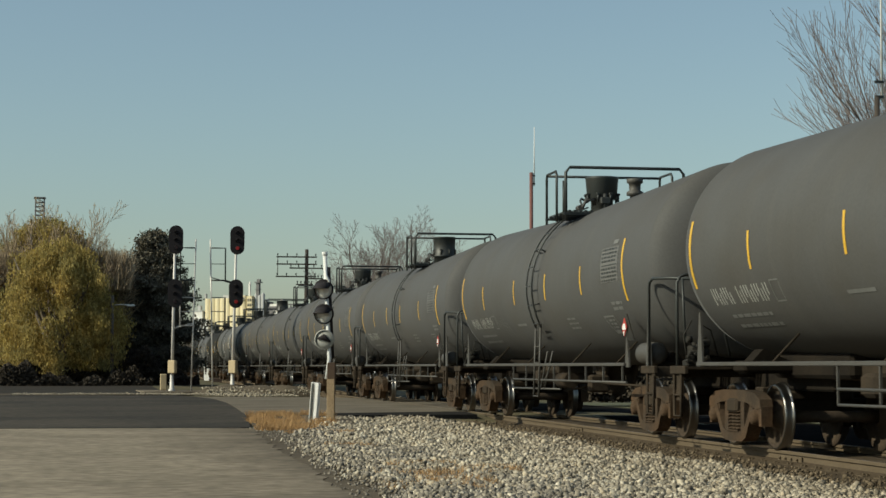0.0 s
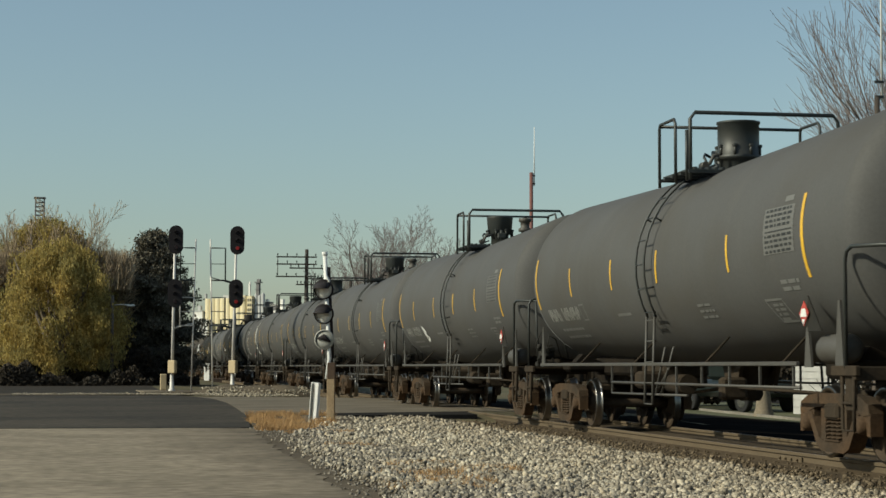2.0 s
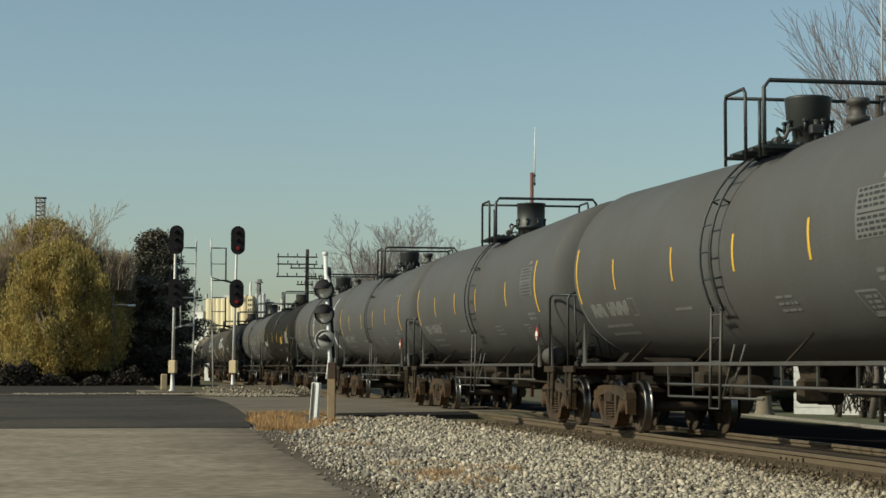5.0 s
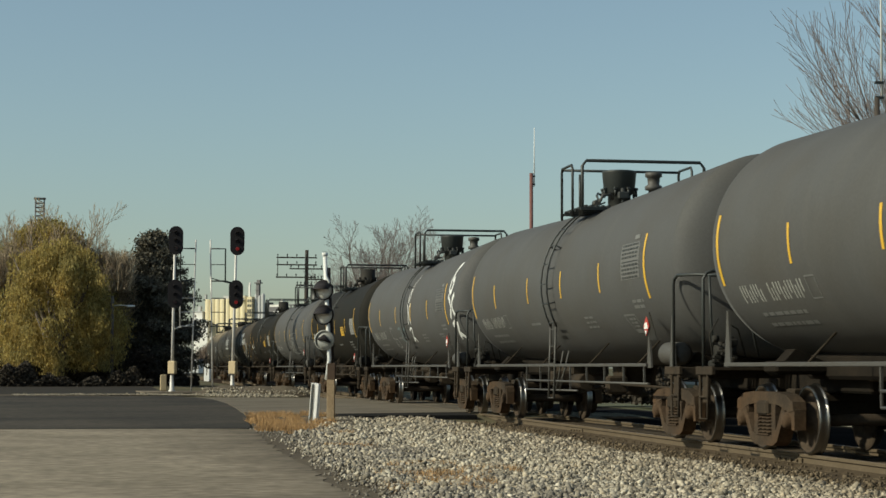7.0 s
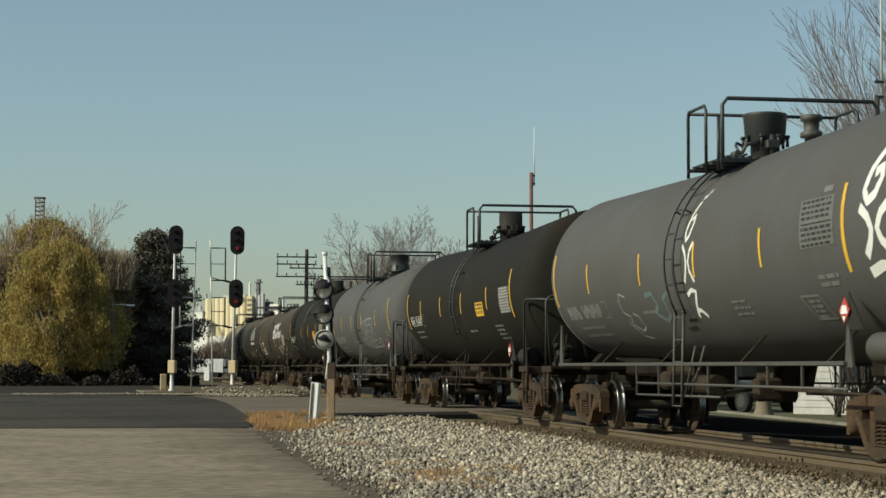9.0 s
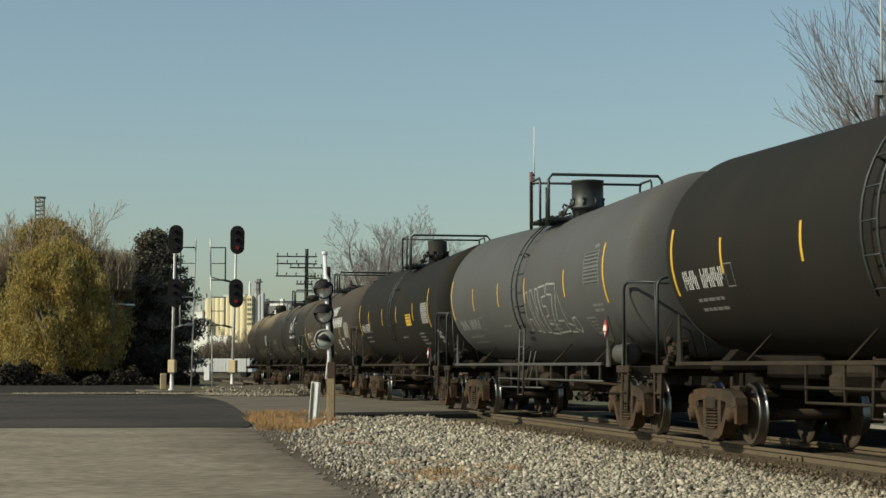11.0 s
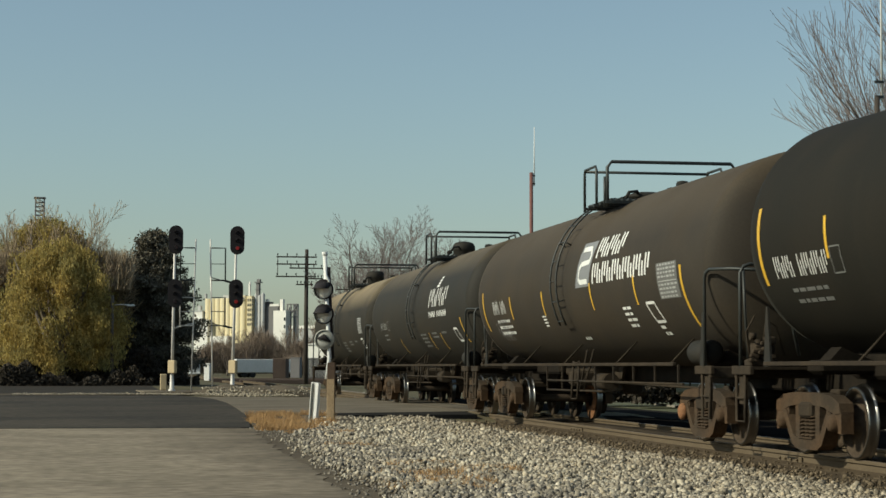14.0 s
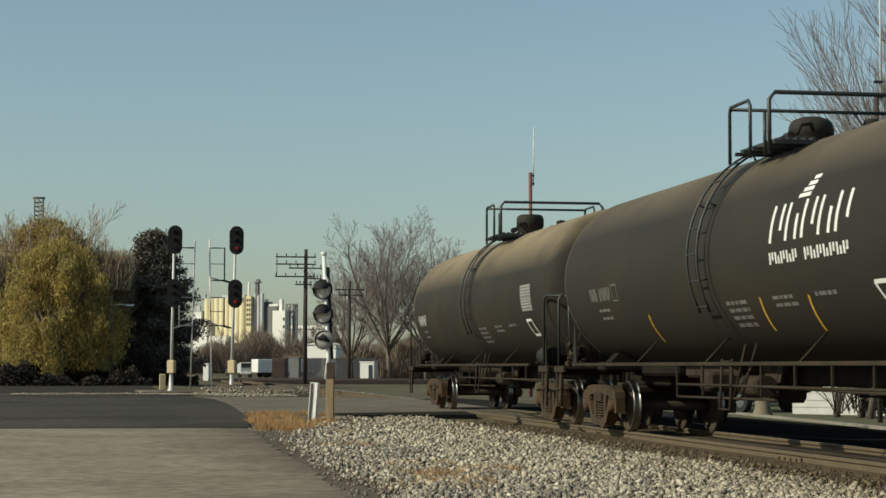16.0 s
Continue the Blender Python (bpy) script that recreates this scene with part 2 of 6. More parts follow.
M["cream"] = mat("cream_concrete", (0.66, 0.57, 0.36), 0.85, 0, (0.56, 0.48, 0.30), 0.05, 0.6, 1.5, 0.1)
M["mill_white"] = mat("white_cladding", (0.72, 0.70, 0.64), 0.75, 0, (0.6, 0.58, 0.52), 0.08, 0.5, 2, 0.1)
# grey and dark cladding are lightened to hold the haze of distance
M["mill_grey"] = mat("blue_grey_cladding", (0.44, 0.44, 0.42), 0.7, 0, (0.34, 0.34, 0.33), 0.08, 0.5, 2, 0.1)
M["mill_dark"] = mat("dark_cladding", (0.13, 0.125, 0.125), 0.8, 0, (0.16, 0.15, 0.145), 0.08, 0.5, 2, 0.1)
M["window"] = mat("dark_window", (0.03, 0.035, 0.04), 0.2, fine_amount=0.0)
M["white_siding"] = mat("white_siding", (0.66, 0.65, 0.62), 0.75, 0, (0.55, 0.54, 0.5), 0.6, 0.5, 4, 0.1)
M["brown_steel"] = mat("brown_painted_steel", (0.075, 0.05, 0.038), 0.8, 0, (0.1, 0.07, 0.05), 1, 0.5, 8, 0.2)
M["roof_grey"] = mat("grey_shingle", (0.16, 0.15, 0.14), 0.9, 0, (0.11, 0.1, 0.095), 2, 0.5, 10, 0.3)
M["lens_glass"] = mat("pale_lens", (0.74, 0.71, 0.64), 0.25, fine_amount=0.0)
M["car_dark"] = mat("dark_green_car_paint", (0.018, 0.024, 0.022), 0.3, 0.2, fine_amount=0.0)
M["chrome"] = mat("alloy", (0.5, 0.5, 0.5), 0.25, 1.0, fine_amount=0.0)
M["rubber"] = mat("rubber", (0.012, 0.012, 0.012), 0.9, fine_amount=0.1)
red_glow = bpy.data.materials.new("red_aspect_lamp")
red_glow.use_nodes = True
rb = red_glow.node_tree.nodes["Principled BSDF"]
rb.inputs["Base Color"].default_value = (0.3, 0.02, 0.02, 1)
rb.inputs["Emission Color"].default_value = (1.0, 0.04, 0.04, 1)
rb.inputs["Emission Strength"].default_value = 0.09
M["red_glow"] = red_glow
M["red_dim"] = mat("unlit_red_lens", (0.05, 0.006, 0.008), 0.3, fine_amount=0.0)


# ---- mesh helpers ----
class Geo:
    """Plain lists of vertices and faces that grow quickly; face material and smooth flags."""

    def __init__(self):
        self.v, self.f, self.s = [], [], []

    def add(self, verts, faces, smooth=False, m=None):
        n = len(self.v)
        self.v += [tuple(m @ Vector(p)) if m else tuple(p) for p in verts]
        self.f += [tuple(i + n for i in q) for q in faces]
        self.s += [smooth] * len(faces)
        return self

    def box(self, c, size, rot=None, bevel=0.0):
        x, y, z = (a / 2 for a in size)
        m = Matrix.Translation(c) @ (rot if rot else Matrix())
        if bevel <= 0:
            v = [(i, j, k) for i in (-x, x) for j in (-y, y) for k in (-z, z)]
            return self.add(v, [(0, 1, 3, 2), (4, 6, 7, 5), (0, 4, 5, 1), (2, 3, 7, 6), (0, 2, 6, 4), (1, 5, 7, 3)], False, m)
        b = min(bevel, x, y, z)
        ring = []
        for k, inset in ((-z, b), (-z + b, 0), (z - b, 0), (z, b)):
            X, Y = x - inset, y - inset
            ring.append([(-X + b, -Y, k), (X - b, -Y, k), (X, -Y + b, k), (X, Y - b, k), (X - b, Y, k), (-X + b, Y, k), (-X, Y - b, k), (-X, -Y + b, k)])
        v = [p for r in ring for p in r]
        f = [tuple(range(7, -1, -1)), tuple(range(24, 32))]
        for r in range(3):
            for i in range(8):
                j = (i + 1) % 8
                f.append((r * 8 + i, r * 8 + j, r * 8 + 8 + j, r * 8 + 8 + i))
        return self.add(v, f, False, m)

    def cyl(self, p0, p1, r0, r1=None, seg=12, caps=True, smooth=True):
        return self.tube([p0, p1], [r0, r0 if r1 is None else r1], seg, caps, smooth)

    def tube(self, pts, radius, seg=8, caps=True, smooth=True):
        pts = [Vector(p) for p in pts]
        rad = radius if isinstance(radius, (list, tuple)) else [radius] * len(pts)
        v, f = [], []
        up = None
        for i, p in enumerate(pts):
            a = pts[max(i - 1, 0)]
            b = pts[min(i + 1, len(pts) - 1)]
            t = (b - a).normalized()
            if up is None:
                up = Vector((0, 0, 1)) if abs(t.z) < 0.9 else Vector((1, 0, 0))
            s = t.cross(up).normalized()
            up = s.cross(t).normalized()
            for k in range(seg):
                w = 2 * math.pi * k / seg
                v.append(p + (s * math.cos(w) + up * math.sin(w)) * rad[i])
        for i in range(len(pts) - 1):
            for k in range(seg):
                j = (k + 1) % seg
                f.append((i * seg + k, (i + 1) * seg + k, (i + 1) * seg + j, i * seg + j))
        self.add(v, f, smooth)
        if caps:
            n = len(self.v) - len(v)
            self.f += [tuple(n + k for k in range(seg)), tuple(n + (len(pts) - 1) * seg + k for k in reversed(range(seg)))]
            self.s += [False, False]
        return self

    def lathe(self, prof, seg=24, m=None, smooth=True):
        """prof: (radius, height) along local z; closed with fans where the radius is 0."""
        v, f = [], []
        for r, h in prof:
            for k in range(seg):
                w = 2 * math.pi * k / seg
                v.append((r * math.cos(w), r * math.sin(w), h))
        for i in range(len(prof) - 1):
            for k in range(seg):
                j = (k + 1) % seg
                f.append((i * seg + k, i * seg + j, (i + 1) * seg + j, (i + 1) * seg + k))
        return self.add(v, f, smooth, m)

    def prism(self, outline, depth, m=None):
        """A flat outline (x, y), extruded along local z from 0 to depth."""
        n = len(outline)
        v = [(x, y, 0) for x, y in outline] + [(x, y, depth) for x, y in outline]
        f = [tuple(reversed(range(n))), tuple(range(n, 2 * n))] + [(i, (i + 1) % n, n + (i + 1) % n, n + i) for i in range(n)]
        return self.add(v, f, False, m)

    def mesh(self, name, material):
        me = bpy.data.meshes.new(name)
        me.from_pydata(self.v, [], self.f)
        me.polygons.foreach_set("use_smooth", self.s)
        me.materials.append(material)
        me.update()
        return me


def part(name, geo, material, parent=None, label="", kind=""):
    ob = new(name, geo if isinstance(geo, bpy.types.Mesh) else geo.mesh(name, material))
    if parent is not None:
        ob.parent = parent
    return tagged(ob, label, kind=kind)


def thing(name, label, category, where=None, group="", kind=""):
    ob = new(name)
    ob.empty_display_size = 0.3
    if where is not None:
        ob.matrix_basis = where
    return tagged(ob, label, category, group, kind)


ALONG_Y = Matrix.Rotation(radians(-90), 4, "X")     # local z to world y
ALONG_X = Matrix.Rotation(radians(90), 4, "Y")      # local z to world x

# ---- ground, roads, track ----
TX = 9.81            # track centre line, parallel to y
RAIL_X = (TX - 0.755, TX + 0.755)


def step(a, b, x):
    t = min(max((x - a) / (b - a), 0.0), 1.0)
    return t * t * (3 - 2 * t)


def ground_z(x, y):
    """Level of the ground sheet: 0 at the roads, lower along the ballast, turf beyond the track."""
    low = -0.03 - 0.12 * step(2.6, 7.0, x) - 0.05 * step(7.9, 8.5, x) - 0.12 * step(12.5, 15.0, x)
    crossing = step(43.0, 47.0, y) * (1 - step(68.0, 72.0, y)) * (1 - step(12.5, 15.0, x))
    return low * (1 - crossing) - 0.02 * crossing


def sheet(name, xs, ys, zf, material, label="", category="", kind="structure"):
    g = Geo()
    v = [(x, y, zf(x, y)) for y in ys for x in xs]
    w = len(xs)
    g.add(v, [(j * w + i, j * w + i + 1, (j + 1) * w + i + 1, (j + 1) * w + i) for j in range(len(ys) - 1) for i in range(w - 1)], True)
    return tagged(part(name, g, material), label, category, kind=kind)


gx = [-3000, -800, -250, -90, -40, -20, -12, -8, -5, -3, -1, 0, 1, 2, 2.6, 3.2, 4, 5, 6, 7, 8, 9, 10, 11, 12, 12.5, 13, 14, 15, 18, 25, 40, 80, 250, 800, 3000]
gy = [-400, -60, -10, 0, 8, 14, 18, 22, 26, 30, 34, 38, 41, 43, 44, 45, 46, 47, 50, 56, 62, 66, 68, 69, 70, 71, 72, 76, 84, 95, 110, 140, 200, 400, 1000, 4500]
sheet("ground", gx, gy, ground_z, M["ground"], "dry brownish turf and soil beside the railway", "ground")


def slab(name, outline, top, thick, material, label, category):
    g = Geo()
    g.prism(outline, thick, Matrix.Translation((0, 0, top - thick)))
    return tagged(part(name, g, material), label, category, kind="structure")


# dark asphalt road on the left and the worn surface that carries it over the track
slab("road", [(-60, 35.45), (2.3, 35.5), (2.5, 35.6), (2.57, 36.3), (2.68, 38), (2.85, 41), (3.05, 44.5), (3.3, 52), (3.5, 60), (3.45, 67.5), (3.0, 72), (2.4, 75.5), (-60, 77.5)],
     0.004, 0.03, M["asphalt"], "dark asphalt road with a rounded corner at the crossing", "road")
slab("crossing_road", [(3.08, 44.5), (4.2, 46.0), (5.6, 46.6), (RAIL_X[0] - 0.06, 48.0), (RAIL_X[0] - 0.06, 69.0), (6.1, 71.5), (3.03, 72.0), (3.48, 67.5), (3.53, 60), (3.33, 52)],
     0.002, 0.25, M["worn_asphalt"], "worn grey asphalt approach to the level crossing", "road")
slab("crossing_panel", [(RAIL_X[0] + 0.09, 48.2), (RAIL_X[1] - 0.09, 48.2), (RAIL_X[1] - 0.09, 69.0), (RAIL_X[0] + 0.09, 69.0)],
     -0.006, 0.2, M["worn_asphalt"], "asphalt panel between the rails", "road")
G = Geo()
far_x = (RAIL_X[1] + 0.06, 11.5, 12.5, 13.2, 14.0, 15.0, 18.0, 25.0, 40.0, 60.0)
far_v = []
for x in far_x:
    k = (x - RAIL_X[1]) / (60 - RAIL_X[1])
    far_v += [(x, 48.5 + 27.5 * k + (20.5 + 7.5 * k) * j / 8, ground_z(x, 48.5 + 27.5 * k + (20.5 + 7.5 * k) * j / 8) + 0.018) for j in range(9)]
G.add(far_v, [(9 * i + j, 9 * i + 9 + j, 9 * i + 10 + j, 9 * i + 1 + j) for i in range(len(far_x) - 1) for j in range(8)], True)
# the road's dark colour includes the shadow that the train casts here
tagged(part("crossing_road_far", G, M["asphalt_dark"]), "asphalt road beyond the rails, darkened for the train's shadow", "road", kind="structure")
# darker strip along the near edge of the crossing
slab("tar_strip", [(4.5, 44.3), (8.6, 44.7), (8.85, 47.75), (5.6, 46.5), (4.6, 46.0)], 0.001, 0.2, M["asphalt_dark"], "dark strip before the crossing", "road")
# old concrete apron in the foreground
def ragged(points, seed, amount, stepping=0.35):
    """Breaks a line of points into short steps with a worn, uneven course."""
    r = random.Random(seed)
    out = []
    for (x0, y0), (x1, y1) in zip(points, points[1:]):
        n = max(1, int(math.hypot(x1 - x0, y1 - y0) / stepping))
        out += [(x0 + (x1 - x0) * k / n + r.gauss(0, amount), y0 + (y1 - y0) * k / n) for k in range(n)]
    return out + [points[-1]]


rim = ragged([(1.9, 8), (2.1, 16.4), (2.2, 22), (2.3, 28.2), (2.45, 33), (2.6, 35.0)], 3, 0.035)
slab("pavement", [(-60, -20), (1.2, -20)] + rim + [(2.3, 35.40), (-60, 35.40)],
     0.0, 0.06, M["concrete"], "old stained concrete apron beside the road", "pavement")
slab("dirt_shoulder", [(1.6, 12), (3.1, 12), (3.5, 20), (3.7, 26), (4.0, 31), (4.6, 36.0), (5.3, 43), (5.3, 46.5), (4.2, 45.9), (3.12, 44.4), (2.9, 41), (2.72, 38), (2.62, 35.6), (2.4, 35.2), (2.1, 33), (1.95, 28.2), (1.8, 22), (1.6, 16.4)],
     -0.006, 0.05, M["dirt"], "brown dirt between concrete and ballast", "ground")
# ballast bed under the stones and under the track
sheet("ballast_bed", [2.9, 3.6, 4.4, 5.5, 7.0, 7.5, 7.7], [10, 16, 22, 28, 34, 38, 41.5, 43.5, 45],
      lambda x, y: ground_z(x, y) + 0.012 - 0.05 * (x < 3), M["bed_dark"], "ballast bed of crushed stone", "ballast")
sheet("track_bed", [7.3, 7.5, 7.8, 8.1, 8.35, 8.6, 8.96, 9.10, 9.3, 9.8, 10.3, 10.5, 10.7, 11.3, 12.2, 12.8], [10, 16, 19, 22, 25, 28, 31, 34, 38, 41.5, 43.5, 47.9],
      lambda x, y: -0.168 + 0.085 * (9.05 < x < 10.6) + 0.006 * math.sin(y * 1.3 + x * 5) - 0.09 * (x > 12.5) + 0.034 * (7.4 < x < 8.0) - 0.05 * (x < 7.4), M["track_bed"], "oily brown track bed between the ties", "ballast")
sheet("verge_dirt", [-60, -20, -8, -2, 0.5, 3.2], [76.6, 77.6, 79.4], lambda x, y: 0.012 + 0.01 * math.sin(x + y), M["dirt"], "brown dirt verge along the far edge of the road", "ground")
# tree shadows on the ground, painted as a darker soil sheet
sheet("dark_soil", [-60, -20, -8, -2, 0.5, 2.2], [79.2, 90, 105, 119], lambda x, y: ground_z(x, y) + 0.02, M["dark_soil"], "soil before the trees, darkened for tree shadows", "ground")
sheet("ballast_bed_far", [6.6, 7.2, 8.3, 9.8, 11.3, 12.2, 12.8], [69.5, 72, 76, 84, 100, 140, 200, 320, 420],
      lambda x, y: -0.19 - 0.06 * (x > 12.5 or x < 6.8), M["track_bed"], "ballast bed of crushed stone", "ballast")
# the train's shadow beyond the far rail, laid as a near-black sheet
sheet("cinder_strip", [11.9, 12.7, 13.5, 14.5, 15.6, 17.7], [14, 20, 30, 40, 48.4, 53], lambda x, y: ground_z(x, y) + 0.012, M["train_shadow"], "ground strip beside the track, blackened for the train's shadow", "ground")
G = Geo()
G.prism([(17.7, 20), (17.85, 20), (17.85, 42), (19.2, 58.6), (20.5, 70), (20.3, 70), (19.05, 58.6), (17.7, 42)], 0.1, Matrix.Translation((0, 0, -0.33)))
tagged(part("kerb", G, M["bed"]), "pale stone kerb along the verge", "kerb", kind="structure")
sheet("grass_verge", [17.8, 19, 20.5, 22, 26], [20, 35, 50, 62, 75], lambda x, y: ground_z(x, y) + 0.02, M["grass_green"], "mown grass strip beyond the track", "grass")

# stones: many small crushed pieces
CUBE = np.array([(-1, -1, -1), (1, -1, -1), (1, 1, -1), (-1, 1, -1), (-1, -1, 1), (1, -1, 1), (1, 1, 1), (-1, 1, 1)]) * 0.62
CUBE_F = np.array([(0, 2, 1), (0, 3, 2), (4, 5, 6), (4, 6, 7), (0, 1, 5), (0, 5, 4), (1, 2, 6), (1, 6, 5), (2, 3, 7), (2, 7, 6), (3, 0, 4), (3, 4, 7)])


def raw_mesh(name, verts, tris, material):
    me = bpy.data.meshes.new(name)
    n, k = len(tris), tris.shape[1]
    me.vertices.add(len(verts))
    me.vertices.foreach_set("co", verts.astype(np.float32).ravel())
    me.loops.add(n * k)
    me.loops.foreach_set("vertex_index", tris.astype(np.int32).ravel())
    me.polygons.add(n)
    me.polygons.foreach_set("loop_start", np.arange(0, n * k, k, dtype=np.int32))
    me.polygons.foreach_set("loop_total", np.full(n, k, dtype=np.int32))
    me.materials.append(material)
    me.update(calc_edges=True)
    return me


def turns(rng, n):
    q = rng.normal(size=(n, 4))
    q /= np.linalg.norm(q, axis=1, keepdims=True)
    w, x, y, z = q.T
    return np.stack([np.stack([1 - 2 * (y * y + z * z), 2 * (x * y - z * w), 2 * (x * z + y * w)], 1),
                     np.stack([2 * (x * y + z * w), 1 - 2 * (x * x + z * z), 2 * (y * z - x * w)], 1),
                     np.stack([2 * (x * z - y * w), 2 * (y * z + x * w), 1 - 2 * (x * x + y * y)], 1)], 1)


def stones(name, places, sizes, material, seed, label):
    rng = np.random.default_rng(seed)
    n = len(places)
    v = CUBE[None] + rng.uniform(-0.34, 0.34, (n, 8, 3))
    v = v * rng.uniform((0.75, 0.6, 0.5), (1.3, 1.0, 0.85), (n, 3))[:, None, :]
    v = np.einsum("nij,nkj->nki", turns(rng, n), v) * sizes[:, None, None] + places[:, None, :]
    f = CUBE_F[None] + 8 * np.arange(n)[:, None, None]
    return tagged(part(name, raw_mesh(name, v.reshape(-1, 3), f.reshape(-1, 3), material), material), label, "gravel", kind="stuff")


def scatter(rng, x0, x1, y0, y1, per_m2, keep=None):
    n = int((x1 - x0) * (y1 - y0) * per_m2)
    p = np.stack([rng.uniform(x0, x1, n), rng.uniform(y0, y1, n)], 1)
    return p[keep(p[:, 0], p[:, 1])] if keep is not None else p


rng = np.random.default_rng(4)
edge = lambda x, y: x > np.interp(y, (14, 18.7, 24.7, 29, 34.4, 38, 43.3), (2.45, 2.5, 2.55, 2.75, 3.5, 4.05, 4.8)) + 0.1 * np.sin(y * 1.9) + rng.normal(0, 0.13, len(x))
near = [scatter(rng, 2.3, 7.75, a, b, dens, edge) for a, b, dens in ((14.5, 20, 1800), (20, 27, 1350), (27, 35, 850), (35, 44.6, 500))]
P2 = np.concatenate(near)
P2 = P2[(P2[:, 0] < (P2[:, 1] * 0.43 + 0.8)) & ~((P2[:, 1] > 40.5) & (P2[:, 1] > 42.0 + 1.0 * (P2[:, 0] - 3.2)))]
P2 = P2[P2[:, 0] < 7.5 + rng.normal(0, 0.1, len(P2)) + 0.06 * np.sin(P2[:, 1] * 1.7)]
dens = rng.uniform(0, 1, len(P2))
rim_x = np.interp(P2[:, 1], (14, 18.7, 24.7, 29, 34.4, 38, 43.3), (2.45, 2.5, 2.55, 2.75, 3.5, 4.05, 4.8))
P2 = P2[dens < 0.35 + 0.65 * np.clip((P2[:, 0] - rim_x - 0.15 * np.sin(P2[:, 1] * 0.9)) / 0.7, 0, 1)]
gz = np.array([ground_z(x, y) for x, y in P2])
sz = np.clip(rng.lognormal(math.log(0.0165), 0.42, len(P2)), 0.009, 0.05) * (1 + 0.25 * (P2[:, 1] > 30))
relief = 0.03 * np.sin(P2[:, 0] * 3.1 + P2[:, 1] * 0.7) + 0.02 * np.sin(P2[:, 0] * 7.3 - P2[:, 1] * 2.3)
P3 = np.column_stack([P2, gz + 0.02 + sz * 0.45 + relief * 0.6 + rng.uniform(0, 0.03, len(P2))])
grey = (P2[:, 0] < 3.9 + 0.6 * np.sin(P2[:, 1] * 0.8)) & (rng.uniform(0, 1, len(P2)) < 0.5)
stones("ballast_stones", P3[~grey], sz[~grey], M["stone"], 7, "loose pale crushed limestone ballast beside the track")
stones("ballast_stones_grey", P3[grey], sz[grey], M["stone_dark"], 8, "darker grey ballast stones mixed with soil")
D2 = np.concatenate([scatter(rng, 1.9, 3.4, 14.5, 24, 160), scatter(rng, 2.2, 3.5, 24, 36, 110)])
D2 = D2[D2[:, 0] > 2.0 + 0.035 * (D2[:, 1] - 16) * (D2[:, 1] < 28) + 0.4 * (D2[:, 1] >= 28) + np.abs(rng.normal(0, 0.35, len(D2)))]
stones("shoulder_gravel", np.column_stack([D2, rng.uniform(-0.01, 0.005, len(D2))]), rng.uniform(0.008, 0.026, len(D2)), M["stone_dark"], 12, "small grey gravel on the dirt shoulder")
B2 = scatter(rng, 7.3, 8.72, 17, 44, 330, lambda x, y: x < 7.9 + np.abs(rng.normal(0, 0.42, len(x))))
stones("stained_ballast", np.column_stack([B2, -0.15 + rng.uniform(-0.01, 0.015, len(B2))]), np.clip(rng.lognormal(math.log(0.019), 0.4, len(B2)), 0.01, 0.045), M["stone_brown"], 13, "rust-stained brown ballast beside the rail")
# dirty ballast between and beside the rails
Q = np.concatenate([scatter(rng, 9.3, 12.0, 18, 47.5, 26), scatter(rng, 7.0, 12.6, 69.5, 110, 25)])
Q3 = np.column_stack([Q, np.full(len(Q), -0.19)])
stones("track_ballast", Q3, np.clip(rng.lognormal(math.log(0.034), 0.3, len(Q)), 0.015, 0.07), M["stone_dark"], 9, "dirty brown ballast around the ties")
# low stone strip along the far side of the road
S1 = np.concatenate([scatter(rng, -4.0, 6.0, 77.0, 79.2, 95), scatter(rng, 3.2, 7.0, 72.2, 77.0, 60, lambda x, y: x > 3.0 + 0.25 * (77 - y))])
S3 = np.column_stack([S1, np.full(len(S1), 0.0) + rng.uniform(0, 0.04, len(S1))])
stones("verge_stones", S3, np.clip(rng.lognormal(math.log(0.027), 0.4, len(S1)), 0.012, 0.07), M["verge_stone"], 10, "pale stones along the verge beyond the road")
G = Geo()
for k in range(9):
    G.lathe([(0.0, 0.33), (0.35, 0.31), (0.8, 0.2), (1.25, 0.05), (1.5, -0.1)], 12, pose(4.7 + 0.33 * k, 84.5 + 0.7 * math.sin(k * 2.1), -0.03) @ Matrix.Diagonal((1, 1.6, 0.8 + 0.35 * math.sin(k * 1.7), 1)))
tagged(part("stone_heap", G, M["dirt"]), "low heap of pale ballast beside the signals", "gravel", kind="stuff")
S4 = scatter(rng, 3.9, 8.4, 81.5, 87.0, 55)
stones("heap_stones", np.column_stack([S4, rng.uniform(0.1, 0.27, len(S4)) - 0.06 * np.abs(S4[:, 1] - 84.5)]), rng.uniform(0.02, 0.08, len(S4)), M["verge_stone"], 11, "pale stones on the low heap")
slab("signal_pad", [(1.3, 84.0), (6.6, 84.0), (6.9, 90.5), (1.0, 90.5)], 0.03, 0.15, M["concrete"], "pale gravelly pad under the signals", "pavement")

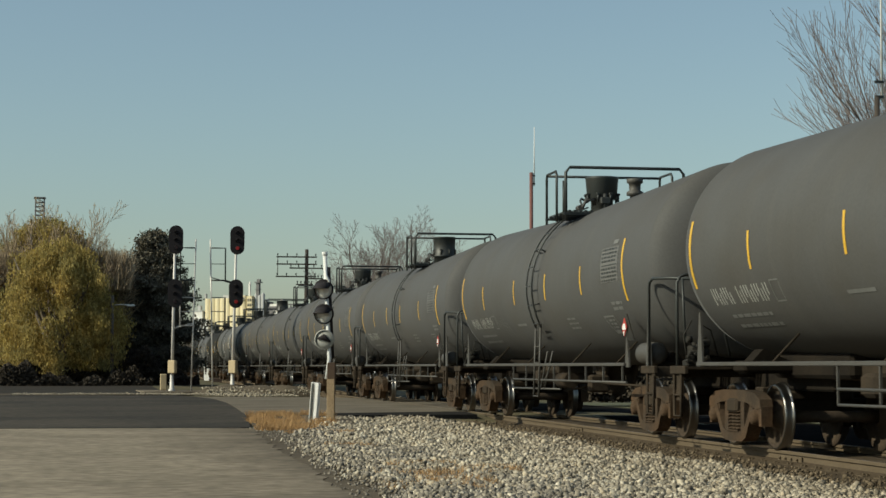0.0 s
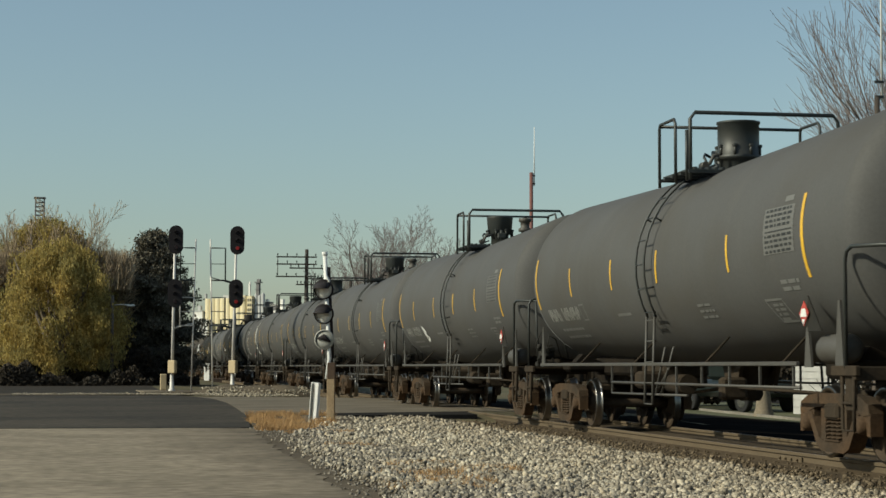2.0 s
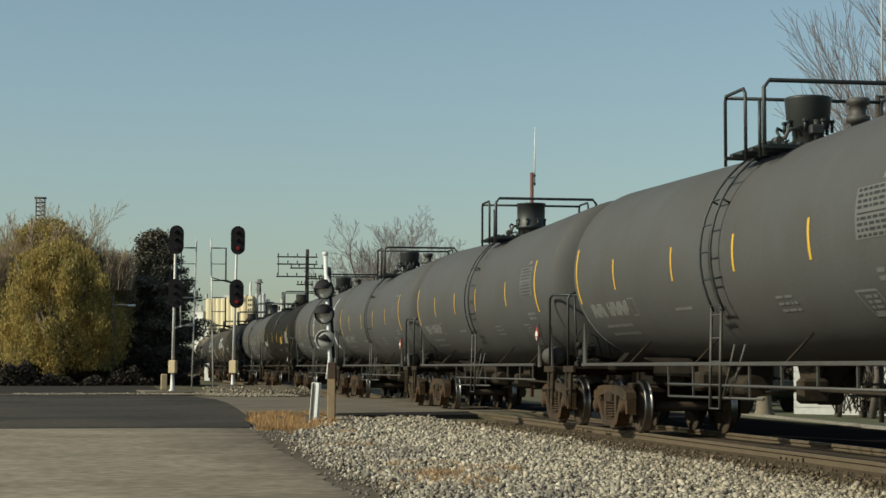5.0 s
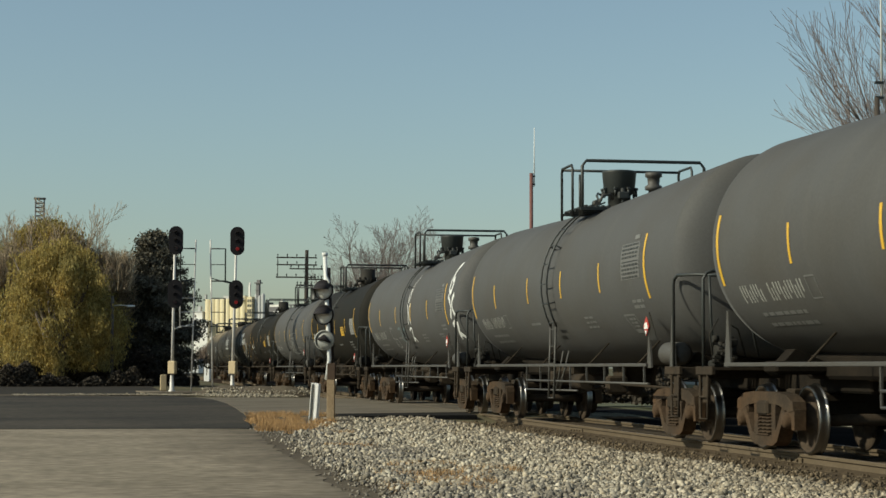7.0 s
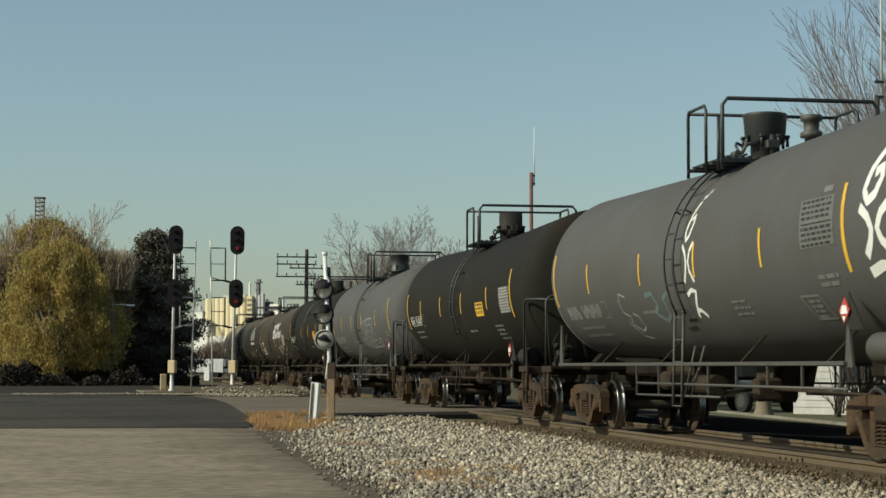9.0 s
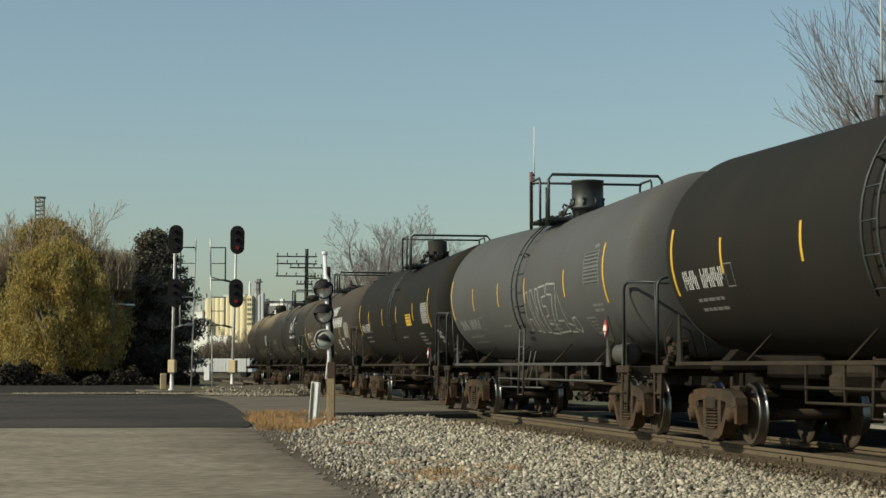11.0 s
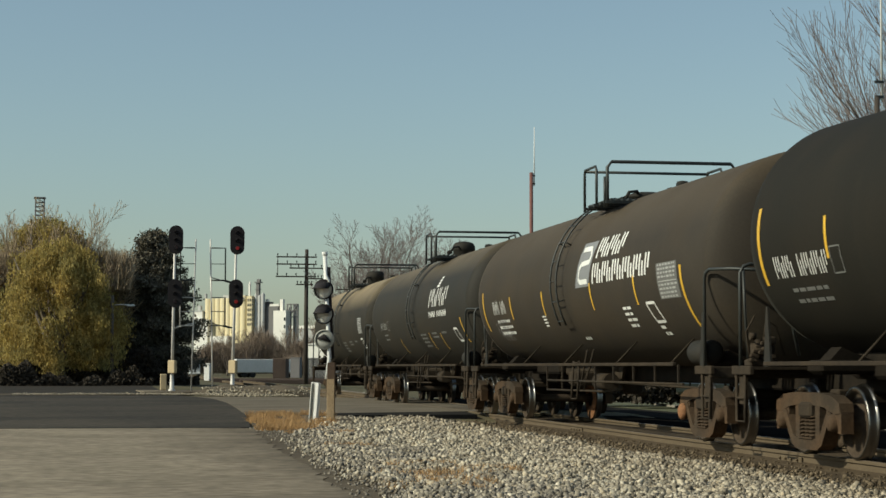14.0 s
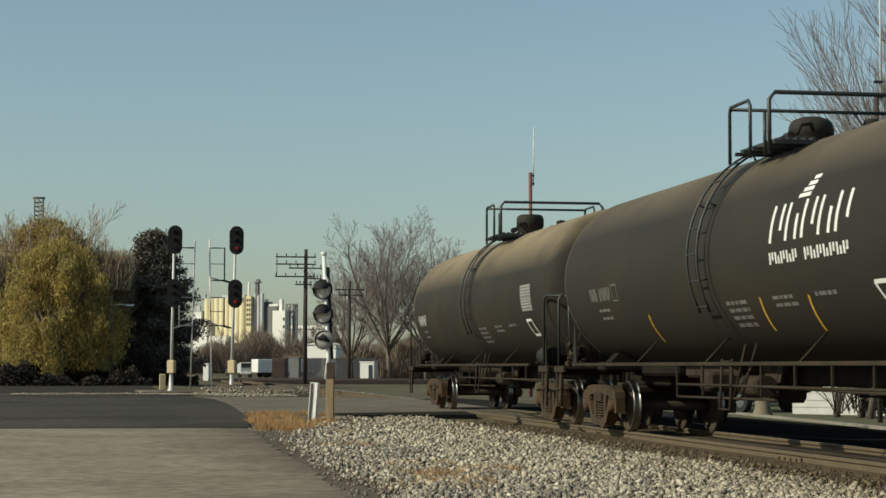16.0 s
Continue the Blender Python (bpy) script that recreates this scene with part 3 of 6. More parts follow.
# rails, ties, plates
track = thing("railway_track", "single standard-gauge track with rusty rails on ballast", "railway track", kind="structure")
RAIL_PROFILE = [(-0.07, -0.17), (0.07, -0.17), (0.07, -0.158), (0.012, -0.142), (0.010, -0.048), (0.036, -0.038), (0.036, -0.006), (0.028, 0.0), (-0.028, 0.0), (-0.036, -0.006), (-0.036, -0.038), (-0.010, -0.048), (-0.012, -0.142), (-0.07, -0.158)]
for x in RAIL_X:
    g = Geo()
    g.prism([(a, b) for a, b in RAIL_PROFILE], 600.0, Matrix.Translation((x, 600, 0)) @ Matrix.Rotation(radians(90), 4, "X"))
    rail = part("rail", g, M["rail"], track, "rusty brown steel rail")
    g = Geo()
    g.box((x, 300, 0.001), (0.05, 600, 0.004))
    part("running_surface", g, M["railtop"], rail, "worn bright top of the rail")
    g = Geo()
    for yj in (24.5, 36.5, 75.0):
        g.box((x - 0.032, yj, -0.095), (0.03, 0.9, 0.085), None, 0.01)
        for k in range(4):
            g.cyl((x - 0.045, yj - 0.33 + 0.22 * k, -0.095), (x - 0.08, yj - 0.33 + 0.22 * k, -0.095), 0.02, seg=6)
    part("joint_bar", g, M["rail"], rail)
tie_g = Geo()
tie_g.box((0, 0, -0.265), (2.6, 0.22, 0.17), None, 0.012)
tie_mesh = tie_g.mesh("tie", M["tie"])
plate_g = Geo()
for x in (-0.755, 0.755):
    plate_g.box((x, 0, -0.175), (0.36, 0.19, 0.02))
    for dx in (-0.1, 0.1):
        for dy in (-0.06, 0.06):
            plate_g.box((x + dx, dy, -0.155), (0.03, 0.03, 0.025))
plate_mesh = plate_g.mesh("tie_plate", M["rail"])
rest = Geo()
for i in range(560):
    y = 16 + 0.52 * i
    if 47.5 < y < 69:
        continue
    w = random.uniform(-0.03, 0.03)
    if y < 100:
        t = part("tie", tie_mesh, M["tie"], track)
        t.location = (TX + w, y, random.uniform(-0.005, 0.005))
        p = part("tie_plate", plate_mesh, M["under"], t)
        p.location = (-w, 0, 0)
    else:
        rest.box((TX + w, y, -0.265), (2.6, 0.22, 0.17))
part("distant_ties", rest, M["tie"], track, kind="stuff")

# ---- tank cars ----
R, ZC = 1.56, 2.715
SHELL, HEAD = 8.15, 0.52


TILT = [0.0165]


def rise(y):
    """Both halves of the grey and black tanks slope down to the middle."""
    return TILT[0] * abs(y)


def skin(y, z, off=0.006):
    """A point on the tank's side that faces the camera."""
    zc = ZC + rise(y)
    a = math.asin(max(-1, min(1, (z - zc) / R)))
    return (-(R + off) * math.cos(a), y, zc + (R + off) * math.sin(a))


def patch(g, y0, y1, z0, z1, skew=0.0, off=0.006, nz=4):
    v, f = [], []
    for k in range(nz + 1):
        z = z0 + (z1 - z0) * k / nz
        for y in (y0, y1):
            v.append(skin(y + skew * (z - z0), z, off))
    f = [(2 * k, 2 * k + 2, 2 * k + 3, 2 * k + 1) for k in range(nz)]
    return g.add(v, f, True)


def ribbon(g, pts, width, off=0.006):
    """A painted stroke along points (y, z) of the tank's side."""
    fine = []
    for (a, b), (c, d) in zip(pts, pts[1:]):
        n = max(1, int(math.hypot(c - a, d - b) / 0.08))
        fine += [(a + (c - a) * k / n, b + (d - b) * k / n) for k in range(n)]
    fine.append(pts[-1])
    v = []
    for i, (y, z) in enumerate(fine):
        y0, z0 = fine[max(i - 1, 0)]
        y1, z1 = fine[min(i + 1, len(fine) - 1)]
        dy, dz = y1 - y0, z1 - z0
        n = math.hypot(dy, dz) or 1
        w = width / 2
        v += [skin(y - dz / n * w, z + dy / n * w, off), skin(y + dz / n * w, z - dy / n * w, off)]
    return g.add(v, [(2 * i, 2 * i + 1, 2 * i + 3, 2 * i + 2) for i in range(len(fine) - 1)], True)


def lines(g, y_from, y_to, z_top, rows, h, gap, seed):
    r = random.Random(seed)
    for k in range(rows):
        z = z_top - k * (h + gap)
        y = y_from
        while y > y_to + 0.05:
            w = r.uniform(0.08, 0.3)
            patch(g, max(y - w, y_to), y, z - h, z, nz=1)
            y -= w + 0.05


# wheelset and truck meshes, shared by all cars
wheel_g, TREADS = Geo(), []
for s in (-1, 1):
    m = ALONG_X if s > 0 else Matrix.Rotation(radians(-90), 4, "Y")
    prof = [(0.10, 0.90), (0.115, 0.86), (0.15, 0.845), (0.17, 0.80), (0.22, 0.765), (0.34, 0.755), (0.385, 0.775), (0.395, 0.822), (0.425, 0.826)]
    wheel_g.lathe(prof, 40, m)
    tread_g = Geo()
    TREADS.append(tread_g)
    tread_g.lathe([(0.425, 0.826), (0.445, 0.826), (0.452, 0.815), (0.456, 0.78), (0.459, 0.735), (0.466, 0.722), (0.484, 0.712), (0.485, 0.70)], 40, m)
    wheel_g.lathe([(0.485, 0.70), (0.47, 0.69), (0.39, 0.688), (0.36, 0.715), (0.2, 0.73), (0.16, 0.69), (0.10, 0.67)], 40, m)
    wheel_g.lathe([(0.10, 0.90), (0.075, 0.905), (0.075, 1.0), (0.0, 1.0)], 16, m)
wheel_g.tube([(-0.69, 0, 0), (-0.4, 0, 0), (0.4, 0, 0), (0.69, 0, 0)], [0.095, 0.08, 0.08, 0.095], 16)
WHEELSET, TREADS = wheel_g.mesh("wheelset", M["wheel"]), [t.mesh("tread", M["tread"]) for t in TREADS]

side_g = Geo()
tri_fan = Matrix(((0, 0, 1, 0), (1, 0, 0, 0), (0, 1, 0, 0), (0, 0, 0, 1)))     # (y, z, depth) to world


def frame_piece(g, outline, x, depth):
    g.prism(outline, depth, Matrix.Translation((x, 0, 0)) @ tri_fan)


# top member, bottom member, columns, pedestal ends of the cast frame, with its window and spring opening left open
frame_piece(side_g, [(-1.13, 0.58), (-0.95, 0.56), (-0.6, 0.64), (-0.30, 0.66), (0.30, 0.66), (0.6, 0.64), (0.95, 0.56), (1.13, 0.58), (1.10, 0.70), (0.85, 0.79), (0.45, 0.82), (-0.45, 0.82), (-0.85, 0.79), (-1.10, 0.70)], -0.09, 0.18)
frame_piece(side_g, [(-0.85, 0.58), (-0.72, 0.60), (-0.45, 0.27), (-0.32, 0.24), (0.32, 0.24), (0.45, 0.27), (0.72, 0.60), (0.85, 0.58), (0.52, 0.16), (0.36, 0.10), (-0.36, 0.10), (-0.52, 0.16)], -0.10, 0.20)
for s in (-1, 1):
    frame_piece(side_g, [(s * 0.42, 0.24), (s * 0.27, 0.24), (s * 0.27, 0.72), (s * 0.42, 0.72)][::s], -0.08, 0.16)
    frame_piece(side_g, [(s * 1.14, 0.60), (s * 1.14, 0.33), (s * 1.04, 0.33), (s * 1.01, 0.50), (s * 0.77, 0.50), (s * 0.74, 0.36), (s * 0.66, 0.36), (s * 0.66, 0.62)][::-s], -0.08, 0.16)
    side_g.lathe([(0.0, -0.15), (0.07, -0.15), (0.105, -0.13), (0.12, -0.02), (0.12, 0.10)], 16, Matrix.Translation((0, s * 0.89, 0.457)) @ ALONG_X)
SIDE_FRAME = side_g.mesh("side_frame", M["truck"])
spring_g = Geo()
spring_g.box((0, 0, 0.245), (0.24, 0.5, 0.02))
SPRING = spring_g.mesh("spring_seat", M["truck"])
coil_g = Geo()
coil_g.tube([(0.062 * math.cos(k * 0.9), 0.062 * math.sin(k * 0.9), 0.25 + 0.0068 * k) for k in range(42)], 0.014, 5)
COIL = coil_g.mesh("spring", M["truck"])
bol_g = Geo()
bol_g.box((0, 0, 0.60), (2.30, 0.42, 0.20), None, 0.03)
bol_g.box((0, 0, 0.74), (1.2, 0.5, 0.14), None, 0.03)
bol_g.lathe([(0.2, 0.78), (0.2, 0.92), (0.0, 0.92)], 20)
for s in (-1, 1):
    bol_g.box((s * 0.64, 0, 0.80), (0.2, 0.3, 0.12), None, 0.02)
    bol_g.box((0, s * 0.36, 0.42), (1.7, 0.08, 0.12), None, 0.02)
    for q in (-1, 1):
        bol_g.box((q * 0.75, s * 0.40, 0.45), (0.14, 0.07, 0.34), None, 0.01)
BOLSTER = bol_g.mesh("bolster", M["under"])


def truck(parent, y, name="truck"):
    t = new(name)
    t.parent = parent
    t.location = (0, y, 0)
    for s in (-1, 1):
        f = part("side_frame", SIDE_FRAME, None, t, "brown cast-steel side frame")
        f.location = (s * 1.02, 0, 0)
        f.scale = (-s, 1, 1)
        part("spring_seat", SPRING, None, t).location = (s * 1.02, 0, 0)
        for dy in (-0.16, 0.0, 0.16):
            part("spring", COIL, None, t).location = (s * 1.06, dy, 0)
    part("bolster", BOLSTER, None, t)
    for s in (-1, 1):
        w = part("wheelset", WHEELSET, None, parent, "steel wheels on an axle with polished treads")
        w.location = (0, y + s * 0.89, 0.457)
        for me in TREADS:
            part("tread", me, None, w, "polished steel tread")
    return t


def tank_mesh(material, ext=0.0, near=0.0):
    g = Geo()
    prof = []
    for k in range(13):
        a = math.pi / 2 * k / 12
        prof.append((R * math.sin(a), near - SHELL - HEAD * math.cos(a)))
    prof[0] = (0.001, prof[0][1])
    prof += [(R, y + (ext if y > 5 else 0.0)) for y in (near - SHELL + 0.1, -4.0, 0.0, 4.0, SHELL - 0.1, SHELL)][:]
    for k in range(12, -1, -1):
        a = math.pi / 2 * k / 12
        prof.append((max(R * math.sin(a), 0.001), SHELL + ext + HEAD * math.cos(a)))
    g.lathe(prof, 96, Matrix.Translation((0, 0, ZC)) @ ALONG_Y)
    me = g.mesh("tank", material)
    for v in me.vertices:
        v.co.z += rise(v.co.y + 0.34)
    me.update()
    return me


def manway(car, kind):
    """The fittings on top: a drum over the manway and the safety valve, by kind of car."""
    fit = M["dark_steel"] if kind in ("grey", "drum") else M["black_fit"]
    profile = {"grey": [(0.22, 4.12), (0.22, 4.46), (0.28, 4.48), (0.295, 4.50), (0.328, 4.88), (0.334, 4.90), (0.328, 4.92), (0.30, 4.93), (0.0, 4.935)],
               "drum": [(0.30, 4.12), (0.30, 4.36), (0.35, 4.37), (0.35, 4.42), (0.325, 4.44), (0.325, 4.92), (0.34, 4.93), (0.34, 4.96), (0.0, 4.97)],
               "dusty": [(0.29, 4.06), (0.30, 4.40), (0.32, 4.42), (0.318, 4.60), (0.29, 4.66), (0.24, 4.69), (0.0, 4.705)],
               "green": [(0.29, 4.06), (0.30, 4.36), (0.32, 4.38), (0.312, 4.49), (0.285, 4.55), (0.24, 4.59), (0.13, 4.625), (0.0, 4.635)],
               "brown": [(0.34, 4.08), (0.34, 4.21), (0.40, 4.22), (0.40, 4.27), (0.2, 4.33), (0.0, 4.34)],
               "black": [(0.27, 4.12), (0.27, 4.46), (0.31, 4.47), (0.31, 4.54), (0.285, 4.56), (0.285, 4.91), (0.0, 4.92)]}[kind]
    g = Geo()
    dm = {"drum": -0.32, "green": 0.35, "dusty": 0.35}.get(kind, 0.0)
    g.lathe(profile, 28, Matrix.Translation((-0.25, 0.05 + dm, 0)))
    part("manway", g, fit, car, "dark drum-shaped manway")
    if kind in ("grey", "black", "drum"):
        # swing bolts and hinge lugs round the drum's foot
        g = Geo()
        for k in range(8):
            w = 2 * math.pi * k / 8 + 0.3
            p = Vector((-0.25 + 0.33 * math.cos(w), 0.05 + dm + 0.33 * math.sin(w), 4.42))
            g.cyl(p, p + Vector((0, 0, 0.16)), 0.025, seg=6)
            g.box(p + Vector((0, 0, 0.15)), (0.07, 0.07, 0.05), None, 0.01)
        g.tube([(-0.62, 0.1, 4.30), (-0.66, 0.2, 4.46), (-0.6, 0.34, 4.52), (-0.45, 0.36, 4.45)], 0.022, 6)
        g.box((-0.3, -0.4, 4.42), (0.2, 0.12, 0.14), None, 0.02)
        g.cyl((-0.3, -0.4, 4.2), (-0.3, -0.4, 4.56), 0.04, seg=8)
        part("swing_bolts", g, fit, car, kind="stuff")
    g = Geo()
    tall = [(0.10, 4.1), (0.10, 4.52), (0.165, 4.53), (0.165, 4.60), (0.11, 4.63), (0.12, 4.76), (0.16, 4.78), (0.16, 4.86), (0.0, 4.88)]
    low = [(0.08, 4.1), (0.08, 4.42), (0.12, 4.43), (0.1, 4.5), (0.0, 4.52)]
    if kind == "drum":
        g.lathe([(r, z - 0.28) for r, z in tall], 20, Matrix.Translation((-0.30, 0.42, 0)))
        g.lathe(low, 16, Matrix.Translation((-0.25, 0.2, 0)))
    else:
        g.lathe(tall if kind == "grey" else low, 20, Matrix.Translation((0.30, -0.42, 0)))
        g.lathe([(0.07, 4.1), (0.07, 4.38), (0.0, 4.40)], 16, Matrix.Translation((0.1, -0.36, 0)))
    part("safety_valve", g, M["grey_fit"] if kind == "grey" else fit, car)


def tank_car(style, ext=0.0, near=0.0):
    """A loaded tank car: style grey, black, brown or green. The origin is at rail height under its middle."""
    TILT[0] = 0.0165 if style in ("grey", "black") else 0.0
    body = {"grey": "tank_grey", "black": "tank_black", "brown": "tank_brown", "green": "tank_green", "dusty": "tank_dusty"}[style]
    fit = M["grey_fit"] if style == "grey" else M["black_fit"]
    shift = 1.0 if style in ("brown", "green", "dusty") else -0.08
    car = thing("tank_car", "", "tank car")
    part("tank", tank_mesh(M[body], ext, near), None, car).location.y = 0.34
    if style != "grey":
        manway(car, style)
    g = Geo()
    g.tube([(-0.75, -0.35, 4.28), (-0.68, -0.35, 4.42), (-0.52, -0.3, 4.44), (-0.45, -0.2, 4.36)], 0.03, 8)
    g.cyl((-0.72, -0.1, 4.30), (-0.72, 0.12, 4.30), 0.06, seg=12)
    part("vent_pipe", g, fit, car).location.z = -0.12 if style == "brown" else 0.0
    # top platform of grating
    for sx in (-1, 1):
        g = Geo()
        for k in range(5):
            g.box((sx * (0.70 + 0.11 * k), -0.07, 4.16), (0.05, 1.65, 0.05))
        for y in (-0.86, -0.45, 0.0, 0.4, 0.72):
            g.box((sx * 0.95, y, 4.12), (0.6, 0.05, 0.05))
        part("platform", g, M["dark_steel"], car, "open steel grating platform").location.z = -0.05 if style == "brown" else 0.0
    g = Geo()
    zt, r = {"brown": 4.80, "green": 4.83, "dusty": 4.88}.get(style, 5.03), 0.026
    for sx in (-1, 1):
        x = sx * 1.19
        g.tube([(x, 0.75, 4.02), (x, 0.75, zt - 0.08), (x, 0.70, zt), (x, -0.05, zt), (x, -0.13, zt - 0.08), (x, -0.13, 4.02)], r, 8)
    g.tube([(-1.19, -0.9, 4.0), (-1.19, -0.9, zt - 0.10), (-1.11, -0.9, zt), (1.11, -0.9, zt), (1.19, -0.9, zt - 0.1), (1.19, -0.9, 4.0)], r * 1.2, 8)
    g.tube([(-1.19, 0.75, zt - 0.02), (1.19, 0.75, zt - 0.02)], r, 8)
    g.tube([(-1.19, -0.72, 4.0), (-1.19, -0.72, zt - 0.25)], r, 8)
    part("handrail", g, M["dark_steel"], car).location.y = {"brown": 0.15, "green": 0.38}.get(style, 0.12)
    # ladder that follows the tank, then straight to the step
    for sx in (-1, 1):
        count = 8
        lad = None
        for y in (0.62 + shift, 0.16 + shift):
            g = Geo()
            arc = []
            for k in range(14):
                a = radians(72 - k * 7.7)
                arc.append((sx * (R + 0.13) * math.cos(a), y, ZC + (R + 0.13) * math.sin(a)))
            g.tube(arc, 0.018, 6)
            for k in range(0, count, 3):
                a = radians(66 - k * 13)
                g.cyl((sx * (R + 0.13) * math.cos(a), y, ZC + (R + 0.13) * math.sin(a)), (sx * (R - 0.02) * math.cos(a), y, ZC + (R - 0.02) * math.sin(a)), 0.016, seg=6)
            lad = part("ladder_rail", g, M["dark_steel"], lad or car)
        for k in range(count):
            a = radians(66 - k * 13)
            q = (sx * (R + 0.13) * math.cos(a), ZC + (R + 0.13) * math.sin(a))
            g = Geo()
            g.cyl((q[0], 0.16 + shift, q[1]), (q[0], 0.62 + shift, q[1]), 0.012, seg=6)
            part("rung", g, M["dark_steel"], lad.parent)
    for sx in (-1, 1):
        mt = M["grey_fit"] if style == "grey" else M["under"]
        zt = 2.02 if style in ("grey",) else 1.25
        lad = None
        for y in (0.72, 0.28):
            g = Geo()
            g.tube([(sx * 1.43, y + 0.1, zt), (sx * 1.5, y, 0.55)], 0.022, 6)
            lad = part("step_ladder_rail", g, mt, lad or car)
        n = int((zt - 0.55) / 0.33)
        for k in range(n + 1):
            z = 0.56 + 0.33 * k
            x = 1.5 - 0.07 * (z - 0.55) / 1.47
            g = Geo()
            g.cyl((sx * x, 0.28 + 0.07 * k / 5, z), (sx * x, 0.72 + 0.07 * k / 5, z), 0.013, seg=6)
            part("rung", g, mt, lad.parent)
        for pts in ([(sx * 1.40, -0.1, 1.45), (sx * 1.46, 0.25, 0.7)], [(sx * 1.40, -0.55, 1.45), (sx * 1.46, -0.05, 0.7)], [(sx * 1.42, 0.3, 0.75), (sx * 1.42, -0.5, 1.2)]):
            g = Geo()
            g.tube(pts, 0.018, 6)
            part("ladder_brace", g, mt, lad.parent)
    # long side bars with hangers
    for sx in (-1, 1):
        g = Geo()
        g.box((sx * 1.45, 1.15 + (ext + near) / 2, 1.185), (0.06, 14.3 + ext - near, 0.055), None, 0.008)
        g.tube([(sx * 1.45, 2.9, 0.885), (sx * 1.45, -6.1, 0.885)], 0.022, 6)
        g.tube([(sx * 1.45, 2.9, 0.70), (sx * 1.45, -1.4, 0.72)], 0.02, 6)
        for k in range(8):
            y = 2.9 - 1.25 * k
            g.box((sx * 1.45, y, 1.03), (0.03, 0.035, 0.30))
            if k < 4:
                g.box((sx * 1.45, y, 0.79), (0.025, 0.03, 0.18))
        part("side_rail", g, M["grey_fit"] if style == "grey" else M["under"], car)
        for y in (-5.4, -2.2, 1.6, 5.2):
            g = Geo()
            g.tube([(sx * 1.43, y, 1.2), (sx * 1.06, y, 1.58)], 0.016, 6)
            part("hanger", g, M["under"], car)
    # stub sills, bolsters, end platforms, couplers
    for s in (-1, 1):
        made = set(car.children)
        g = Geo()
        g.box((0, s * 7.4, 0.98), (0.66, 3.2, 0.34), None, 0.03)
        g.box((0, s * 7.0, 1.15), (2.5, 0.5, 0.16), None, 0.03)
        for sx in (-1, 1):
            g.prism([(0.35, 0.0), (1.2, 0.0), (1.2, 0.08), (0.95, 0.34), (0.35, 0.1)], 0.35, Matrix.Translation((0, s * 7.0 - 0.17, 1.05)) @ Matrix(((sx, 0, 0, 0), (0, 0, 1, 0), (0, 1, 0, 0), (0, 0, 0, 1))))
        g.box((0, s * 6.1, 1.16), (1.1, 2.9, 0.34), None, 0.05)
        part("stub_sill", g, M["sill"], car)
        g = Geo()
        for k in range(4):
            g.box((0, s * (8.32 + 0.12 * k), 1.13), (3.1, 0.09, 0.04))
        g.box((0, s * 8.72, 1.07), (3.14, 0.08, 0.16), None, 0.01)
        for sx in (-1, 1):
            g.box((sx * 1.56, s * 8.45, 1.10), (0.06, 0.75, 0.12), None, 0.01)
            # corner sill step
            g.tube([(sx * 1.56, s * 8.35, 1.05), (sx * 1.56, s * 8.35, 0.42), (sx * 1.56, s * 8.7, 0.42), (sx * 1.56, s * 8.7, 1.05)], 0.022, 6)
            g.tube([(sx * 1.56, s * 8.35, 0.73), (sx * 1.56, s * 8.7, 0.73)], 0.018, 6)
            g.box((sx * 1.52, s * 8.52, 0.86), (0.03, 0.28, 0.42))
        part("end_platform", g, M["under"], car)
        for sx in (-1, 1):
            g = Geo()
            x = sx * 1.57
            if s > 0:
                g.tube([(x, 8.5, 1.12), (x, 8.5, 2.40), (x - sx * 0.05, 8.5, 2.49), (x - sx * 0.14, 8.5, 2.52), (sx * 0.95, 8.5, 2.52)], 0.024, 8)
                g.tube([(sx * 1.02, 8.45, 2.35), (sx * 0.92, 8.42, 2.28), (sx * 0.9, 8.4, 1.8), (sx * 0.75, 8.5, 1.3)], 0.02, 8)
            else:
                g.tube([(x, -8.5, 1.12), (x, -8.5, 2.38), (x, -8.55, 2.47), (x - sx * 0.02, -8.66, 2.52), (x - sx * 0.12, -9.3, 2.50), (sx * 1.1, -9.45, 2.48), (sx * 0.5, -9.45, 2.48)], 0.024, 8)
                g.tube([(sx * 1.3, -9.4, 2.48), (sx * 1.28, -9.4, 1.9), (sx * 1.2, -9.3, 1.2)], 0.02, 8)
            part("end_handrail", g, M["dark_steel"], car)
        # tapered head brace plates
        for sx in (-1, 1):
            g = Geo()
            g.prism([(-0.13, 0), (0.13, 0), (0.03, 0.78), (-0.03, 0.78)], 0.03, Matrix.Translation((sx * 1.40 - 0.015, s * 7.9, 1.15)) @ tri_fan)
            part("head_brace", g, fit, car)
        g = Geo()
        g.box((0, s * 8.85, 0.88), (0.22, 0.5, 0.22), None, 0.03)
        g.lathe([(0.0, -0.16), (0.13, -0.15), (0.16, 0.0), (0.13, 0.15), (0.0, 0.16)], 12, Matrix.Translation((0.04, s * 9.02, 0.88)))
        g.tube([(0.3, s * 8.7, 0.85), (0.34, s * 8.85, 0.55), (0.2, s * 9.02, 0.45), (0.1, s * 9.05, 0.5)], 0.025, 8)
        part("coupler", g, M["under"], car)
        for ob in set(car.children) - made:
            ob.location.y += 0.08 + (ext if s > 0 else near)
            if ob.name.startswith(("end_", "head_")):
                ob.location.y += 0.35 if s > 0 else 0.55
    # brake gear on the platform of one end
    g = Geo()
